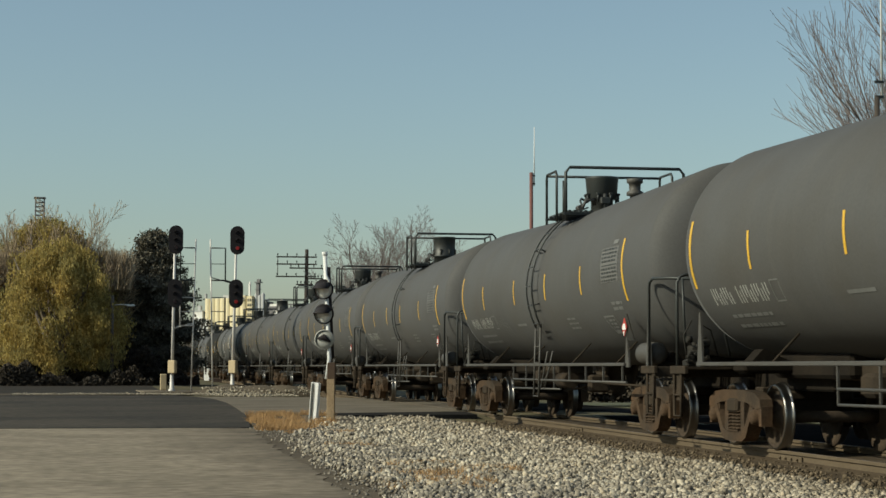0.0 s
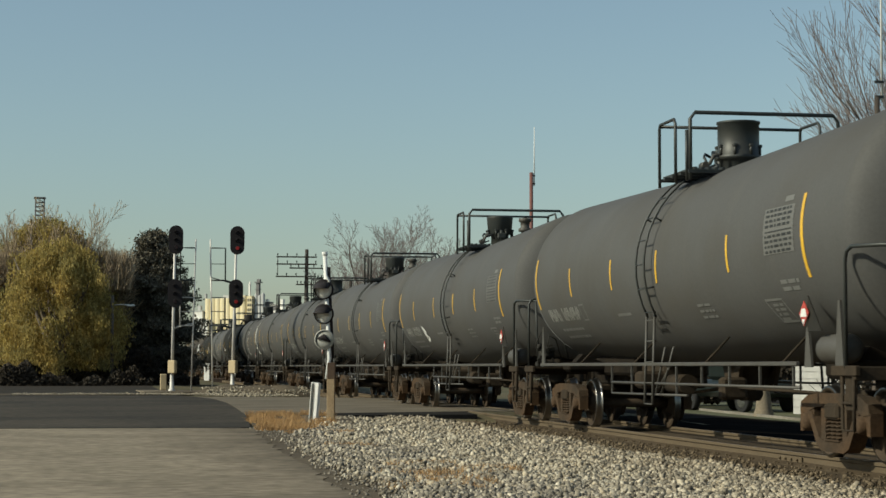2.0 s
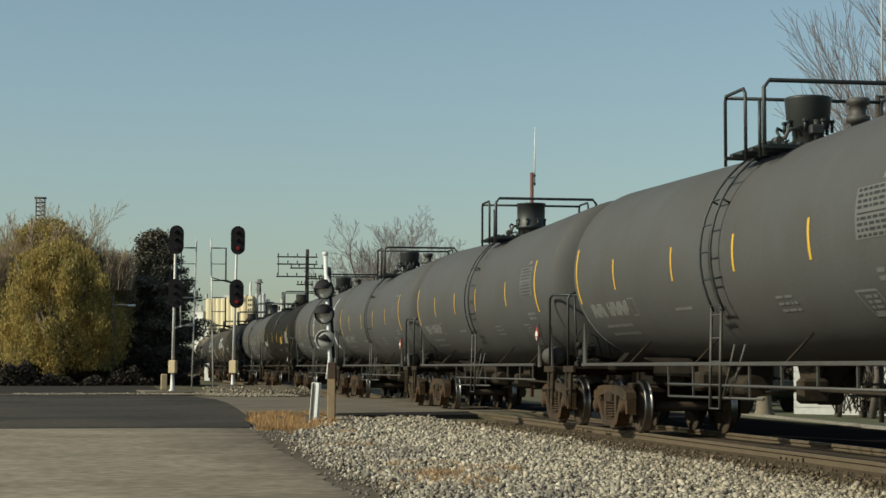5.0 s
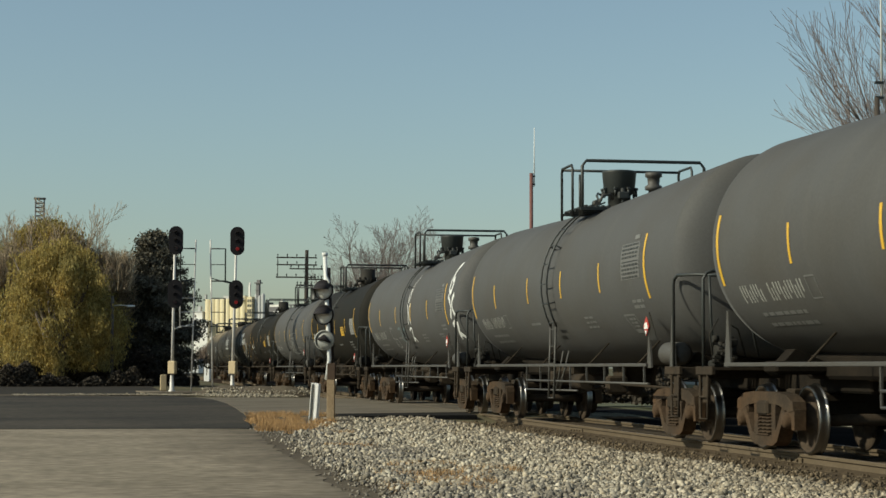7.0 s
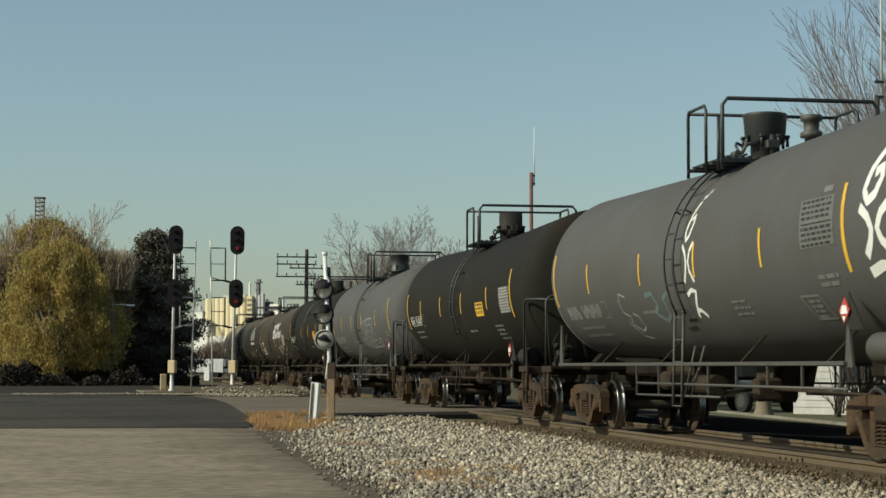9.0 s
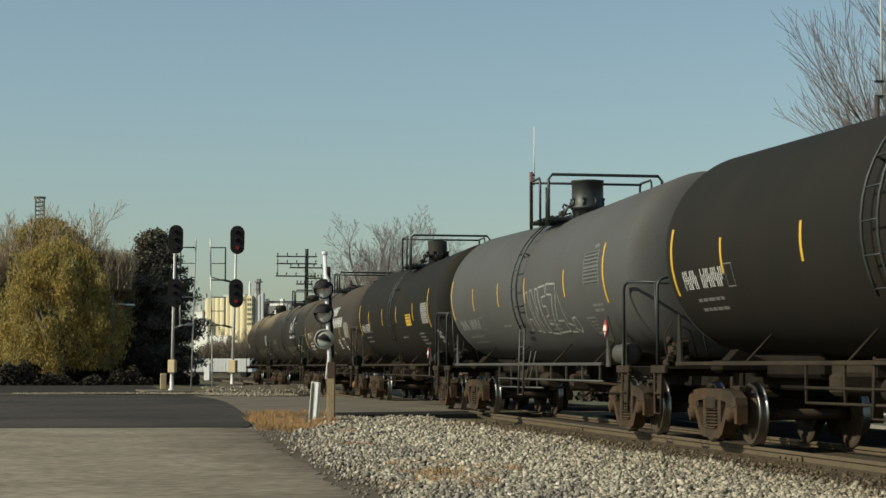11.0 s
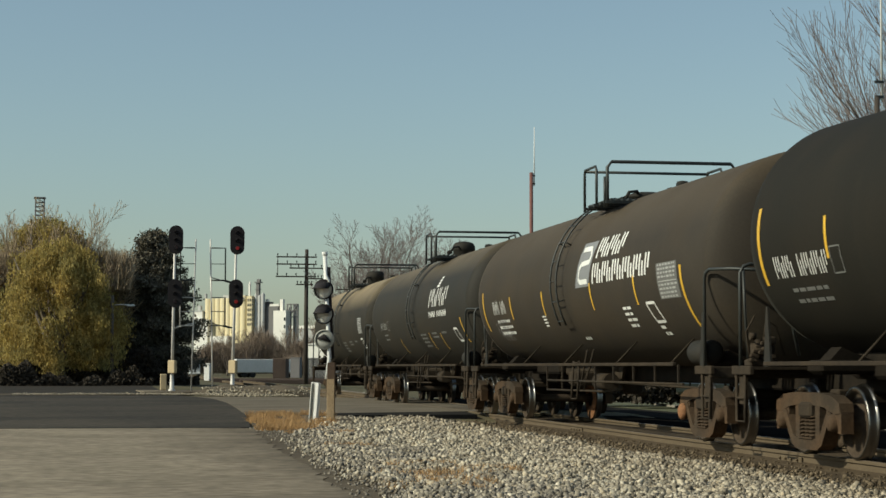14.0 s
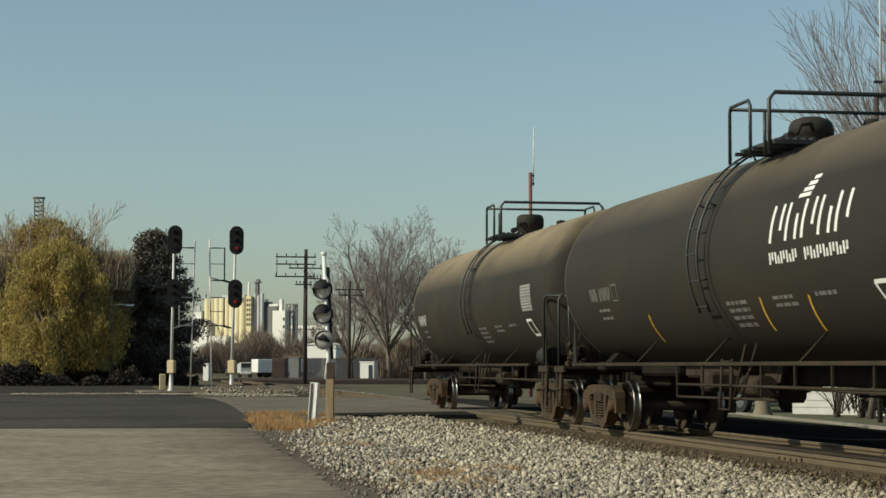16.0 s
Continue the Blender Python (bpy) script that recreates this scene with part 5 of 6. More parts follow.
# ---- signals beside the crossing ----
def signal_mast(name, x, y, lean, side, label, lit):
    s = thing(name, label, "railway signal", pose(x, y, 0.03))
    g = Geo()
    g.lathe([(0.16, 0.0), (0.16, 0.05), (0.11, 0.08), (0.075, 0.8)], 14)
    g.tube([(0, 0, 0.75), (lean * 0.5, 0, 3.7), (lean, 0, 7.2)], [0.075, 0.065, 0.055], 14)
    g.lathe([(0.1, 4.55), (0.1, 4.85)], 12, Matrix.Translation((lean * 0.65, 0, 0)))
    part("mast", g, M["galv"], s, "pale aluminium mast")
    g = Geo()
    g.box((lean * 0.1, -0.14, 1.1), (0.44, 0.2, 0.60), pose(0, 0, 0, 0, 0, -45), 0.03)
    part("junction_box", g, M["box_tan"], s, "tan painted junction box")
    for z in (6.94, 4.47):
        cx = lean * z / 7.2 + 0.04
        g = Geo()
        outline = []
        for k in range(32):
            w = 2 * math.pi * k / 32
            outline.append((0.33 * math.cos(w), 0.33 * math.sin(w) + (0.33 if math.sin(w) >= 0 else -0.33)))
        g.prism(outline, 0.05, Matrix.Translation((cx, -0.16, z)) @ Matrix.Rotation(radians(90), 4, "X"))
        head = part("signal_head", g, M["signal_black"], s, "oval black signal background")
        g = Geo()
        g.box((cx, 0.02, z), (0.36, 0.34, 0.95), None, 0.04)
        part("lamp_case", g, M["signal_black"], head)
        for k, dz in enumerate((0.36, 0.0, -0.36)):
            g = Geo()
            g.tube([(cx, -0.2, z + dz), (cx, -0.30, z + dz - 0.02)], 0.09, 16, False)
            part("hood", g, M["signal_black"], head)
            g = Geo()
            g.lathe([(0.0, 0.0), (0.09, 0.0)], 16, Matrix.Translation((cx, -0.225, z + dz)) @ Matrix.Rotation(radians(90), 4, "X"))
            part("lens", g, M["red_glow" if lit else "red_dim"] if k == 2 else M["signal_black"], head)
    # ladder and cage brackets beside the mast
    g = Geo()
    lx = side * 0.95
    for dy in (-0.18, 0.18):
        g.tube([(lx - side * 0.06, 0.35 + dy, 0.0), (lx + side * 0.1, 0.35 + dy, 7.0)], 0.03, 6)
    for k in range(20):
        z = 0.3 + 0.33 * k
        xr = lx + side * (0.16 * z / 7.0 - 0.06)
        g.cyl((xr, 0.17, z), (xr, 0.53, z), 0.012, seg=5)
    part("ladder", g, M["galv"], s, "thin aluminium ladder")
    for z0, z1 in ((5.1, 6.6), (3.0, 4.3)):
        g = Geo()
        x0, x1 = side * 0.35, side * 1.0
        for yy in (0.1, 0.5):
            g.tube([(x0, yy, z0), (x0, yy, z1), (x1, yy, z1)], 0.025, 6)
            g.tube([(lean, yy, z0 - 0.15), (x0, yy, z0), (x1, yy, z0)], 0.03, 6)
        g.tube([(side * 0.1, 0.2, z0 - 0.12), (x1, 0.2, z0 + 0.12)], 0.025, 6)
        g.box(((x0 + x1) / 2, 0.3, z0), (abs(x1 - x0), 0.42, 0.03))
        g.tube([(x1, 0.1, (z0 + z1) / 2), (x0, 0.1, (z0 + z1) / 2)], 0.02, 6)
        part("service_platform", g, M["dark_steel"] if z0 > 4 or side < 0 else M["galv"], s, "small service platform with guard")
    return s


signal_mast("signal_mast", 2.61, 87.8, 0.08, 1, "tall aluminium signal mast with two black oval heads", False)
signal_mast("signal_mast", 5.37, 87.7, 0.13, -1, "tall aluminium signal mast with two lit red aspects", True)
g = Geo()
g.box((0, 0, 0.38), (0.3, 0.3, 0.76), None, 0.03)
cab = part("relay_cabinet", g, M["box_tan"])
cab.location = (2.28, 90.0, 0.03)
tagged(cab, "small tan relay cabinet beside the signal", "cabinet")
# leaning three-lamp signal
tri = thing("lamp_signal", "leaning white pole with three hooded round lamps", "railway signal", pose(4.62, 41.14, -0.03, 0, 0, -24))
g = Geo()
g.tube([(-0.06, 0.02, 0.9), (0.0, 0.02, 1.35), (-0.13, 0.05, 3.65)], 0.045, 14)
g.lathe([(0.05, -0.02), (0.065, 0.0), (0.065, 0.06), (0.0, 0.07)], 14, Matrix.Translation((-0.13, 0.05, 3.62)))
part("pole", g, M["white"], tri, "white painted pipe")
g = Geo()
g.tube([(-0.10, -0.02, 3.28), (-0.06, -0.06, 3.16), (0.0, -0.04, 3.05), (-0.02, 0, 2.9)], 0.028, 8)
part("cable_elbow", g, M["white"], tri)
g = Geo()
g.tube([(-0.06, 0.08, 3.35), (0.04, 0.09, 1.35)], 0.05, 8)
part("bracket", g, M["signal_black"], tri, "black mounting bar")
g = Geo()
g.box((0.045, 0.0, 0.45), (0.17, 0.10, 0.92), pose(0, 0, 0, 0, 0, 8), 0.01)
part("wood_post", g, M["wood_post"], tri, "pale squared timber stub")
g = Geo()
g.box((0.055, 0.0, 1.08), (0.175, 0.105, 0.36), pose(0, 0, 0, 0, 0, 8), 0.01)
part("wood_cap", g, M["wood_dark"], tri, "dark stained timber top")
for i, z in enumerate((2.86, 2.32, 1.76)):
    cx = -0.13 + 0.012 * i
    lamp = Geo()
    lamp.lathe([(0.0, 0.22), (0.1, 0.2), (0.15, 0.08), (0.16, 0.0)], 20, Matrix.Translation((cx, 0.0, z)) @ Matrix.Rotation(radians(-90), 4, "X"))
    lo = part("lamp", lamp, M["signal_black"], tri, "round lamp with hood")
    g = Geo()
    g.lathe([(0.0, 0.03), (0.1, 0.02), (0.2, 0.0), (0.205, -0.02)], 28, Matrix.Translation((cx, -0.02, z)) @ Matrix.Rotation(radians(90), 4, "X"))
    part("disc", g, M["lens_glass"] if i < 2 else M["pale_cyl"], lo, "pale round lens disc")
    g = Geo()
    g.lathe([(0.200, -0.03), (0.222, -0.02), (0.222, 0.03), (0.200, 0.035)], 28, Matrix.Translation((cx, -0.02, z)) @ Matrix.Rotation(radians(90), 4, "X"))
    part("rim", g, M["signal_black"] if i < 2 else M["pale_cyl"], lo)
    g = Geo()
    v, f = [], []
    n = 22
    for k in range(n + 1):
        w = math.pi * (0.16 + 1.02 * k / n) if i < 2 else math.pi * (0.05 + 0.9 * k / n)
        reach = 0.34 * (0.25 + 0.75 * max(0.0, math.sin(w)) ** 0.7)
        droop = 0.19 * max(0.0, math.sin(w))
        for rr, dy in ((0.212, 0.0), (0.205, -reach), (0.198, -reach), (0.204, 0.0)):
            v.append((cx + rr * math.cos(w), -0.02 + dy, z + rr * math.sin(w) + droop * dy / reach))
    for k in range(n):
        for q in range(4):
            f.append((4 * k + q, 4 * k + 4 + q, 4 * k + 4 + (q + 1) % 4, 4 * k + (q + 1) % 4))
    if i < 2:
        g.add(v, f, True)
        part("hood", g, M["signal_black"], lo, "black visor")
    else:
        g.tube([(cx - 0.14, -0.06, z + 0.02), (cx, -0.08, z + 0.06), (cx + 0.15, -0.06, z - 0.05)], [0.02, 0.07, 0.02], 10)
        part("bird_shape", g, M["signal_black"], lo, "dark torn vane on the disc")

# galvanised marker
mk = thing("trackside_marker", "leaning dented aluminium half-round marker post", "marker post", pose(4.215, 40.55, -0.04, 0, 5.5, -52))
g = Geo()
prof = [(-0.13, 0.02), (-0.115, -0.03), (-0.07, -0.01), (-0.02, 0.03), (0.01, -0.02), (0.05, -0.05), (0.11, -0.03), (0.125, 0.03), (0.05, 0.06), (-0.06, 0.06)]
g.prism(prof, 0.84)
part("sheet", g, mat("bright_aluminium", (0.80, 0.78, 0.73), 0.45, 0.15, (0.62, 0.6, 0.56), 6, 0.5, 30, 0.1), mk)
g = Geo()
g.box((-0.055, -0.035, 0.42), (0.05, 0.02, 0.8))
part("dark_slot", g, M["dark_steel"], mk)


# ---- poles and masts ----
def utility_pole(x, y, h, arms, label):
    p = thing("utility_pole", label, "utility pole", pose(x, y, -0.2))
    g = Geo()
    g.tube([(0, 0, 0), (0, 0, h * 0.5), (0.03, 0, h + 0.2)], [0.19, 0.165, 0.13], 12)
    part("pole", g, M["wood_pole"], p)
    for x0, x1, z in arms:
        g = Geo()
        g.box(((x0 + x1) / 2, -0.16, z), (x1 - x0, 0.08, 0.10))
        arm = part("crossarm", g, M["wood_pole"], p)
        n = 5
        for k in range(n):
            xx = x0 + 0.1 + (x1 - x0 - 0.2) * k / (n - 1)
            g = Geo()
            g.lathe([(0.03, 0.0), (0.03, 0.08), (0.055, 0.1), (0.05, 0.2), (0.0, 0.22)], 8, Matrix.Translation((xx, -0.16, z + 0.06)))
            part("insulator", g, M["dark_steel"], arm)
    return p


utility_pole(14.36, 143.8, 10.1, [(-2.3, 0.8, 9.7), (-2.3, 0.8, 9.15), (-1.3, 1.25, 8.85), (-2.35, 0.75, 8.2), (0.0, 1.25, 8.05), (-0.8, 0.5, 7.6)], "dark wooden utility pole with several crossarms")
utility_pole(20.92, 169.6, 8.9, [(-1.3, 1.4, 8.3), (-1.0, 1.2, 7.8)], "dark reddish wooden utility pole among bare trees")
g = Geo()
g.tube([(-2.2, -0.16, 9.8), (-2.2, -0.16, 8.3)], 0.03, 6)
br = part("pole_brace", g, M["wood_pole"], bpy.data.objects["utility_pole"])


def whip(x, y, base, mid, top, label, radius=0.09, paint="rust_red"):
    w = thing("antenna_mast", label, "antenna", pose(x, y, -0.3))
    g = Geo()
    g.tube([(0, 0, 0), (0, 0, base)], radius, 10)
    part("mast", g, M[paint], w)
    g = Geo()
    g.tube([(0.14, 0, mid), (0.16, 0, top)], [0.035, 0.02], 8)
    part("whip", g, M["white"], w, "thin white antenna rod")
    g = Geo()
    g.box((0.07, 0, mid + 0.5), (0.24, 0.08, 0.07))
    g.box((0.07, 0, mid + 0.1), (0.24, 0.08, 0.07))
    part("clamp", g, M["dark_steel"], w)
    return w


whip(20.0, 90.0, 10.95, 10.3, 13.2, "reddish pipe mast with a thin white whip antenna")
whip(19.82, 47.0, 8.6, 8.5, 14.5, "dark mast with a thin white whip antenna", 0.07, "wood_pole")


# ---- trees ----
def bare_tree(name, x, y, height, seed, label, spread=0.5, trunk=0.28, limbs=5, first=0.22, zbase=-0.3, rmin=0.007, twig="twig", fine=4, shoots=(0, 12, 9, 5), tilts=(0.45, 0.85), reach=(0.38, 0.6), bend=0.09):
    """A leafless tree: a short trunk, limbs that sweep upwards, and side shoots all along them down to fine twigs."""
    r = random.Random(seed)
    t = thing(name, label, "tree", pose(x, y, zbase))
    trunk_g, twig_g = Geo(), Geo()

    def grow(p, d, length, rad, level):
        steps = (6, 6, 5, 3, 2)[level]
        pts, rads, ways = [p], [rad], [d]
        q = p.copy()
        for k in range(steps):
            d = (d + Vector((r.gauss(0, bend), r.gauss(0, bend), r.gauss(0.05, 0.05)))).normalized()
            q = q + d * (length / steps)
            pts.append(q.copy())
            ways.append(d)
            rads.append(max(rad * (1 - 0.8 * (k + 1) / steps), rmin))
        (trunk_g if level < 2 else twig_g).tube(pts, rads, (7, 6, 4, 3, 3)[level], False)
        if level >= fine:
            return
        n = shoots[level]
        turn0 = r.uniform(0, 6.28)
        for k in range(n):
            s = 0.22 + 0.76 * (k + r.random() * 0.8) / n
            i = min(int(s * steps), steps - 1)
            at = pts[i].lerp(pts[i + 1], s * steps - i)
            side = Matrix.Rotation(turn0 + 2.4 * k, 3, ways[i]) @ ways[i].orthogonal().normalized()
            tilt = r.uniform(*tilts)
            nd = (ways[i] * math.cos(tilt) + side * math.sin(tilt) + Vector((0, 0, 0.16))).normalized()
            grow(at, nd, length * (1.05 - 0.6 * s) * r.uniform(*reach), max(rads[i] * 0.55, rmin), level + 1)

    top = Vector((r.uniform(-0.2, 0.2), 0, height * first))
    trunk_g.tube([(0, 0, 0), top * 0.5, top], [trunk * 1.15, trunk, trunk * 0.85], 9)
    for k in range(limbs):
        w = 2.4 * k + r.uniform(-0.3, 0.3)
        tilt = spread * math.sqrt((k + 0.2) / limbs) * r.uniform(0.88, 1.12)
        at = top * r.uniform(0.7, 1.0)
        grow(at, Vector((math.cos(w) * math.sin(tilt), math.sin(w) * math.sin(tilt), math.cos(tilt))), height * (1 - first) * r.uniform(0.8, 1.0) * (1.0 - 0.33 * min(tilt, 1.0)), trunk * r.uniform(0.45, 0.65), 1)
    part("trunk", trunk_g, M["bark"], t)
    part("crown", twig_g, M[twig], t, "bare fine branches")
    return t


def leaf_mesh(name, places, size, material, seed, droop=0.0):
    rng = np.random.default_rng(seed)
    n = len(places)
    T = turns(rng, n)
    q = np.array([(-0.5, -0.3, 0), (0.5, -0.3, 0.1), (0.5, 0.3, 0), (-0.5, 0.3, 0.12)])
    v = np.einsum("nij,kj->nki", T, q) * (size * rng.uniform(0.6, 1.4, n))[:, None, None]
    if droop:
        v[:, :, 2] *= 1 + droop
        v[:, :, :2] *= 1 - 0.3 * min(droop, 1)
    v = v + places[:, None, :]
    return raw_mesh(name, v.reshape(-1, 3), (np.arange(4)[None] + 4 * np.arange(n)[:, None]), material)


def willow(x, y, h, w, seed, count):
    rng = np.random.default_rng(seed)
    t = thing("willow_tree", "large willow with yellowing hanging foliage", "tree", pose(x, y, -0.1))
    g = Geo()
    r = random.Random(seed)
    tips = []
    for k in range(11):
        a = 2 * math.pi * k / 11 + r.uniform(-0.2, 0.2)
        rr = w * r.uniform(0.25, 0.8)
        p = [(0, 0, 0.3), (0.25 * rr * math.cos(a), 0.25 * rr * math.sin(a), h * 0.35), (0.7 * rr * math.cos(a), 0.7 * rr * math.sin(a), h * 0.68), (rr * math.cos(a), rr * math.sin(a), h * r.uniform(0.74, 0.93))]
        g.tube(p, [0.3, 0.18, 0.1, 0.03], 7)
    g.tube([(0, 0, 0), (0.1, 0, h * 0.3)], [0.55, 0.35], 10)
    part("trunk", g, M["bark"], t)
    # many hanging sprays on the outside of a lumpy crown
    P = []
    for k in range(count // 190):
        a = rng.uniform(0, 2 * math.pi)
        zz = rng.uniform(0.10, 1.0) ** 0.8
        wide = math.sqrt(max(0.0, 1 - max(0.0, (zz - 0.42) / 0.58) ** 2.2)) * (0.80 + 0.2 * min(1.0, zz / 0.3))
        lump = 1 + 0.13 * math.sin(3 * a + 5 * zz) + 0.08 * math.sin(7 * a - 9 * zz)
        rad = w * wide * lump * rng.uniform(0.35, 1.0) ** 0.5
        c = np.array([rad * math.cos(a), rad * math.sin(a), h * zz * (0.93 + 0.07 * lump)])
        m = 190
        s = rng.uniform(0, 1, m)
        drop = rng.uniform(0.5, 1.5)
        q = c + rng.normal(0, 1, (m, 3)) * np.array([0.27, 0.27, 0.20])
        q[:, 2] -= drop * s
        P.append(q[q[:, 2] > 1.2 + 0.5 * math.sin(5 * a)])
    part("crown", leaf_mesh("crown", np.concatenate(P), 0.105, M["willow"], seed, 0.8), None, t, "yellow-green hanging leaves")
    return t


def conifer(name, x, y, h, w, seed, count, label):
    rng = np.random.default_rng(seed)
    t = thing(name, label, "tree", pose(x, y, -0.1))
    g = Geo()
    g.tube([(0, 0, 0), (0.1, 0, h * 0.5), (0, 0, h * 0.97)], [0.3, 0.2, 0.03], 8)
    P = []
    r = random.Random(seed)
    for k in range(150):
        z = h * (0.10 + 0.88 * k / 150)
        a = k * 2.4 + r.uniform(-0.3, 0.3)
        env = w * min(1.0, 1.75 * (1 - (z / h)) ** 0.75) * r.choice((0.5, 0.75, 0.9, 1.0, 1.12)) * r.uniform(0.85, 1.1)
        tip = Vector((env * math.cos(a), env * math.sin(a), z - 0.05 * env + r.uniform(-0.2, 0.5)))
        g.tube([(0, 0, z - 0.2), tip * 0.5 + Vector((0, 0, z * 0.5 + 0.1)), tip], [0.06, 0.04, 0.015], 4, False)
        n = int(count / 150)
        s = rng.uniform(0.15, 1.0, n) ** 0.7
        P.append(np.column_stack([tip.x * s, tip.y * s, z + (tip.z - z) * s]) + rng.normal(0, 0.22, (n, 3)) * np.array([1.3, 1.3, 0.8]))
    part("trunk", g, M["bark"], t)
    part("crown", leaf_mesh("crown", np.concatenate(P), 0.13, M["conifer"], seed), None, t, "dense dark needles")
    return t


def twig_mass(name, boxes, per, length, material, label, seed, floor=-1.0):
    """Leafless brush: many thin, mostly upright stems inside uneven humps (x, y, width, depth, height)."""
    rng = np.random.default_rng(seed)
    V = []
    for x, y, w, d, h in boxes:
        n = int(per * w * h)
        u = rng.uniform(-1, 1, (n, 2))
        top = h * (0.7 + 0.2 * np.sin(u[:, 0] * 3 + x) + 0.12 * np.sin(u[:, 0] * 9 + y)) * (1 - 0.4 * np.abs(u[:, 0]) ** 4)
        ll = length * rng.uniform(0.5, 1.3, n)
        z0 = (-0.2 if length > 0.5 else -0.03) + np.maximum(top - ll, 0.0) * rng.uniform(0, 1, n) ** 0.8
        z0 = np.maximum(z0, floor + rng.uniform(0, 0.3 * abs(floor), n))
        p0 = np.column_stack([x + u[:, 0] * w / 2, y + u[:, 1] * d / 2, z0])
        way = np.column_stack([rng.normal(0, 0.42, n), rng.normal(0, 0.42, n), np.ones(n)])
        way /= np.linalg.norm(way, axis=1, keepdims=True)
        p1 = p0 + way * ll[:, None]
        a = rng.uniform(0, math.pi, n)
        s = np.column_stack([np.cos(a), np.sin(a), np.zeros(n)]) * (0.014 * length + (0.012 if length > 0.5 else 0.002))
        V.append(np.stack([p0 - s, p0 + s, p1 + s * 0.3, p1 - s * 0.3], 1))
    V = np.concatenate(V)
    return tagged(part(name, raw_mesh(name, V.reshape(-1, 3), np.arange(4)[None] + 4 * np.arange(len(V))[:, None], material), None), label, "undergrowth", kind="stuff")


def bush_mass(name, boxes, per, size, material, label, seed, kind="stuff", base=-0.1):
    """Undergrowth as leaf and twig bits inside uneven humps (x, y, width, depth, height)."""
    rng = np.random.default_rng(seed)
    P = []
    for x, y, w, d, h in boxes:
        n = int(per * w * h)
        u = rng.uniform(-1, 1, (n, 2))
        top = h * (0.65 + 0.25 * np.sin(u[:, 0] * 4 + x) + 0.15 * np.sin(u[:, 0] * 11 + y)) * (1 - 0.35 * np.abs(u[:, 0]) ** 3)
        P.append(np.column_stack([x + u[:, 0] * w / 2, y + u[:, 1] * d / 2, base + top * rng.uniform(0, 1, n) ** 0.7]))
    return tagged(part(name, leaf_mesh(name, np.concatenate(P), size, material, seed), None), label, "undergrowth", kind=kind)


# ---- planting ----
willow(-3.5, 119.0, 8.9, 3.6, 5, 56000)
willow(-4.4, 127.0, 10.9, 4.9, 6, 42000)
willow(-10.6, 129.0, 10.6, 3.4, 7, 40000)
twig_mass("crown_twigs", [(-10.2 + 1.15 * k, 125.5 + 0.8 * (k % 3), 1.7, 4, 3.0 + 10.9 * math.sqrt(max(0.0, 1 - ((-10.2 + 1.15 * k + 4.9) / 6.4) ** 2)) - 2.2) for k in range(10)], 260, 1.0, M["tan_twig"], "bare upper twigs of the trees", 55, 6.0)
for k, (x, y, h) in enumerate(((-5.4, 127.5, 12.4), (-4.2, 126.5, 12.4), (-2.9, 125.5, 11.0), (-1.8, 126.0, 9.8), (-0.8, 127.0, 8.2))):
    bare_tree("bare_tree", x, y, h, 21 + 4 * k, "bare tan tree beside the willow", 0.6, 0.13, 9, 0.2, rmin=0.009, twig="tan_twig", tilts=(0.25, 0.6))
conifer("conifer", 2.55, 129.0, 10.3, 3.0, 8, 95000, "dark green spruce beside the crossing signals")
conifer("conifer", 0.3, 131.5, 8.0, 2.3, 9, 45000, "smaller dark spruce beside the willow")
bare_tree("bare_tree", 27.6, 190.0, 19.5, 31, "tall bare tree behind the track", 0.95, 0.24, 12, 0.18, rmin=0.012, shoots=(0, 14, 9, 5))
bare_tree("bare_tree", 24.5, 196.0, 13.5, 32, "bare tree behind the track", 0.9, 0.18, 9, 0.2, rmin=0.012)
bare_tree("bare_tree", 31.0, 188.0, 16.0, 33, "bare tree behind the track", 0.9, 0.20, 9, 0.2, rmin=0.012)
for k, (x, y, h) in enumerate(((17.6, 300.0, 7.5), (21.5, 305.0, 9.0), (26.5, 296.0, 8.2), (31.5, 300.0, 9.6))):
    bare_tree("bare_tree", x, y, h, 61 + k, "small bare tree before the distant mill", 0.55, 0.16, 5, 0.15, rmin=0.02, twig="scrub", fine=3)
bare_tree("bare_tree", 26.1, 53.0, 16.0, 41, "large bare tree with fine upright twigs beyond the track", 0.85, 0.17, 15, 0.16, rmin=0.007, shoots=(0, 12, 6, 3), tilts=(0.2, 0.5), reach=(0.5, 0.8), bend=0.05)
bare_tree("bare_tree", 30.4, 60.0, 15.0, 42, "bare tree beyond the track", 0.8, 0.16, 13, 0.18, rmin=0.007, shoots=(0, 12, 6, 3), tilts=(0.2, 0.5), reach=(0.5, 0.8), bend=0.05)
# the first three humps stand in for the dark shade under the willows
bush_mass("undergrowth", [(-6.4, 114.3, 4.5, 1.5, 1.7), (-2.8, 114.3, 4.0, 1.5, 0.9), (0.3, 116, 4.0, 1.5, 1.3), (-10, 119, 8, 3, 2.0), (-4, 121, 8, 3, 1.8), (1, 124, 7, 3, 2.6), (3.6, 128, 4, 3, 1.0), (-16, 121, 8, 4, 2.4), (-3, 126, 12, 3, 3.6)], 900, 0.12, M["hedge"], "shrubs under the trees, the front ones dark for the shade there", 51)
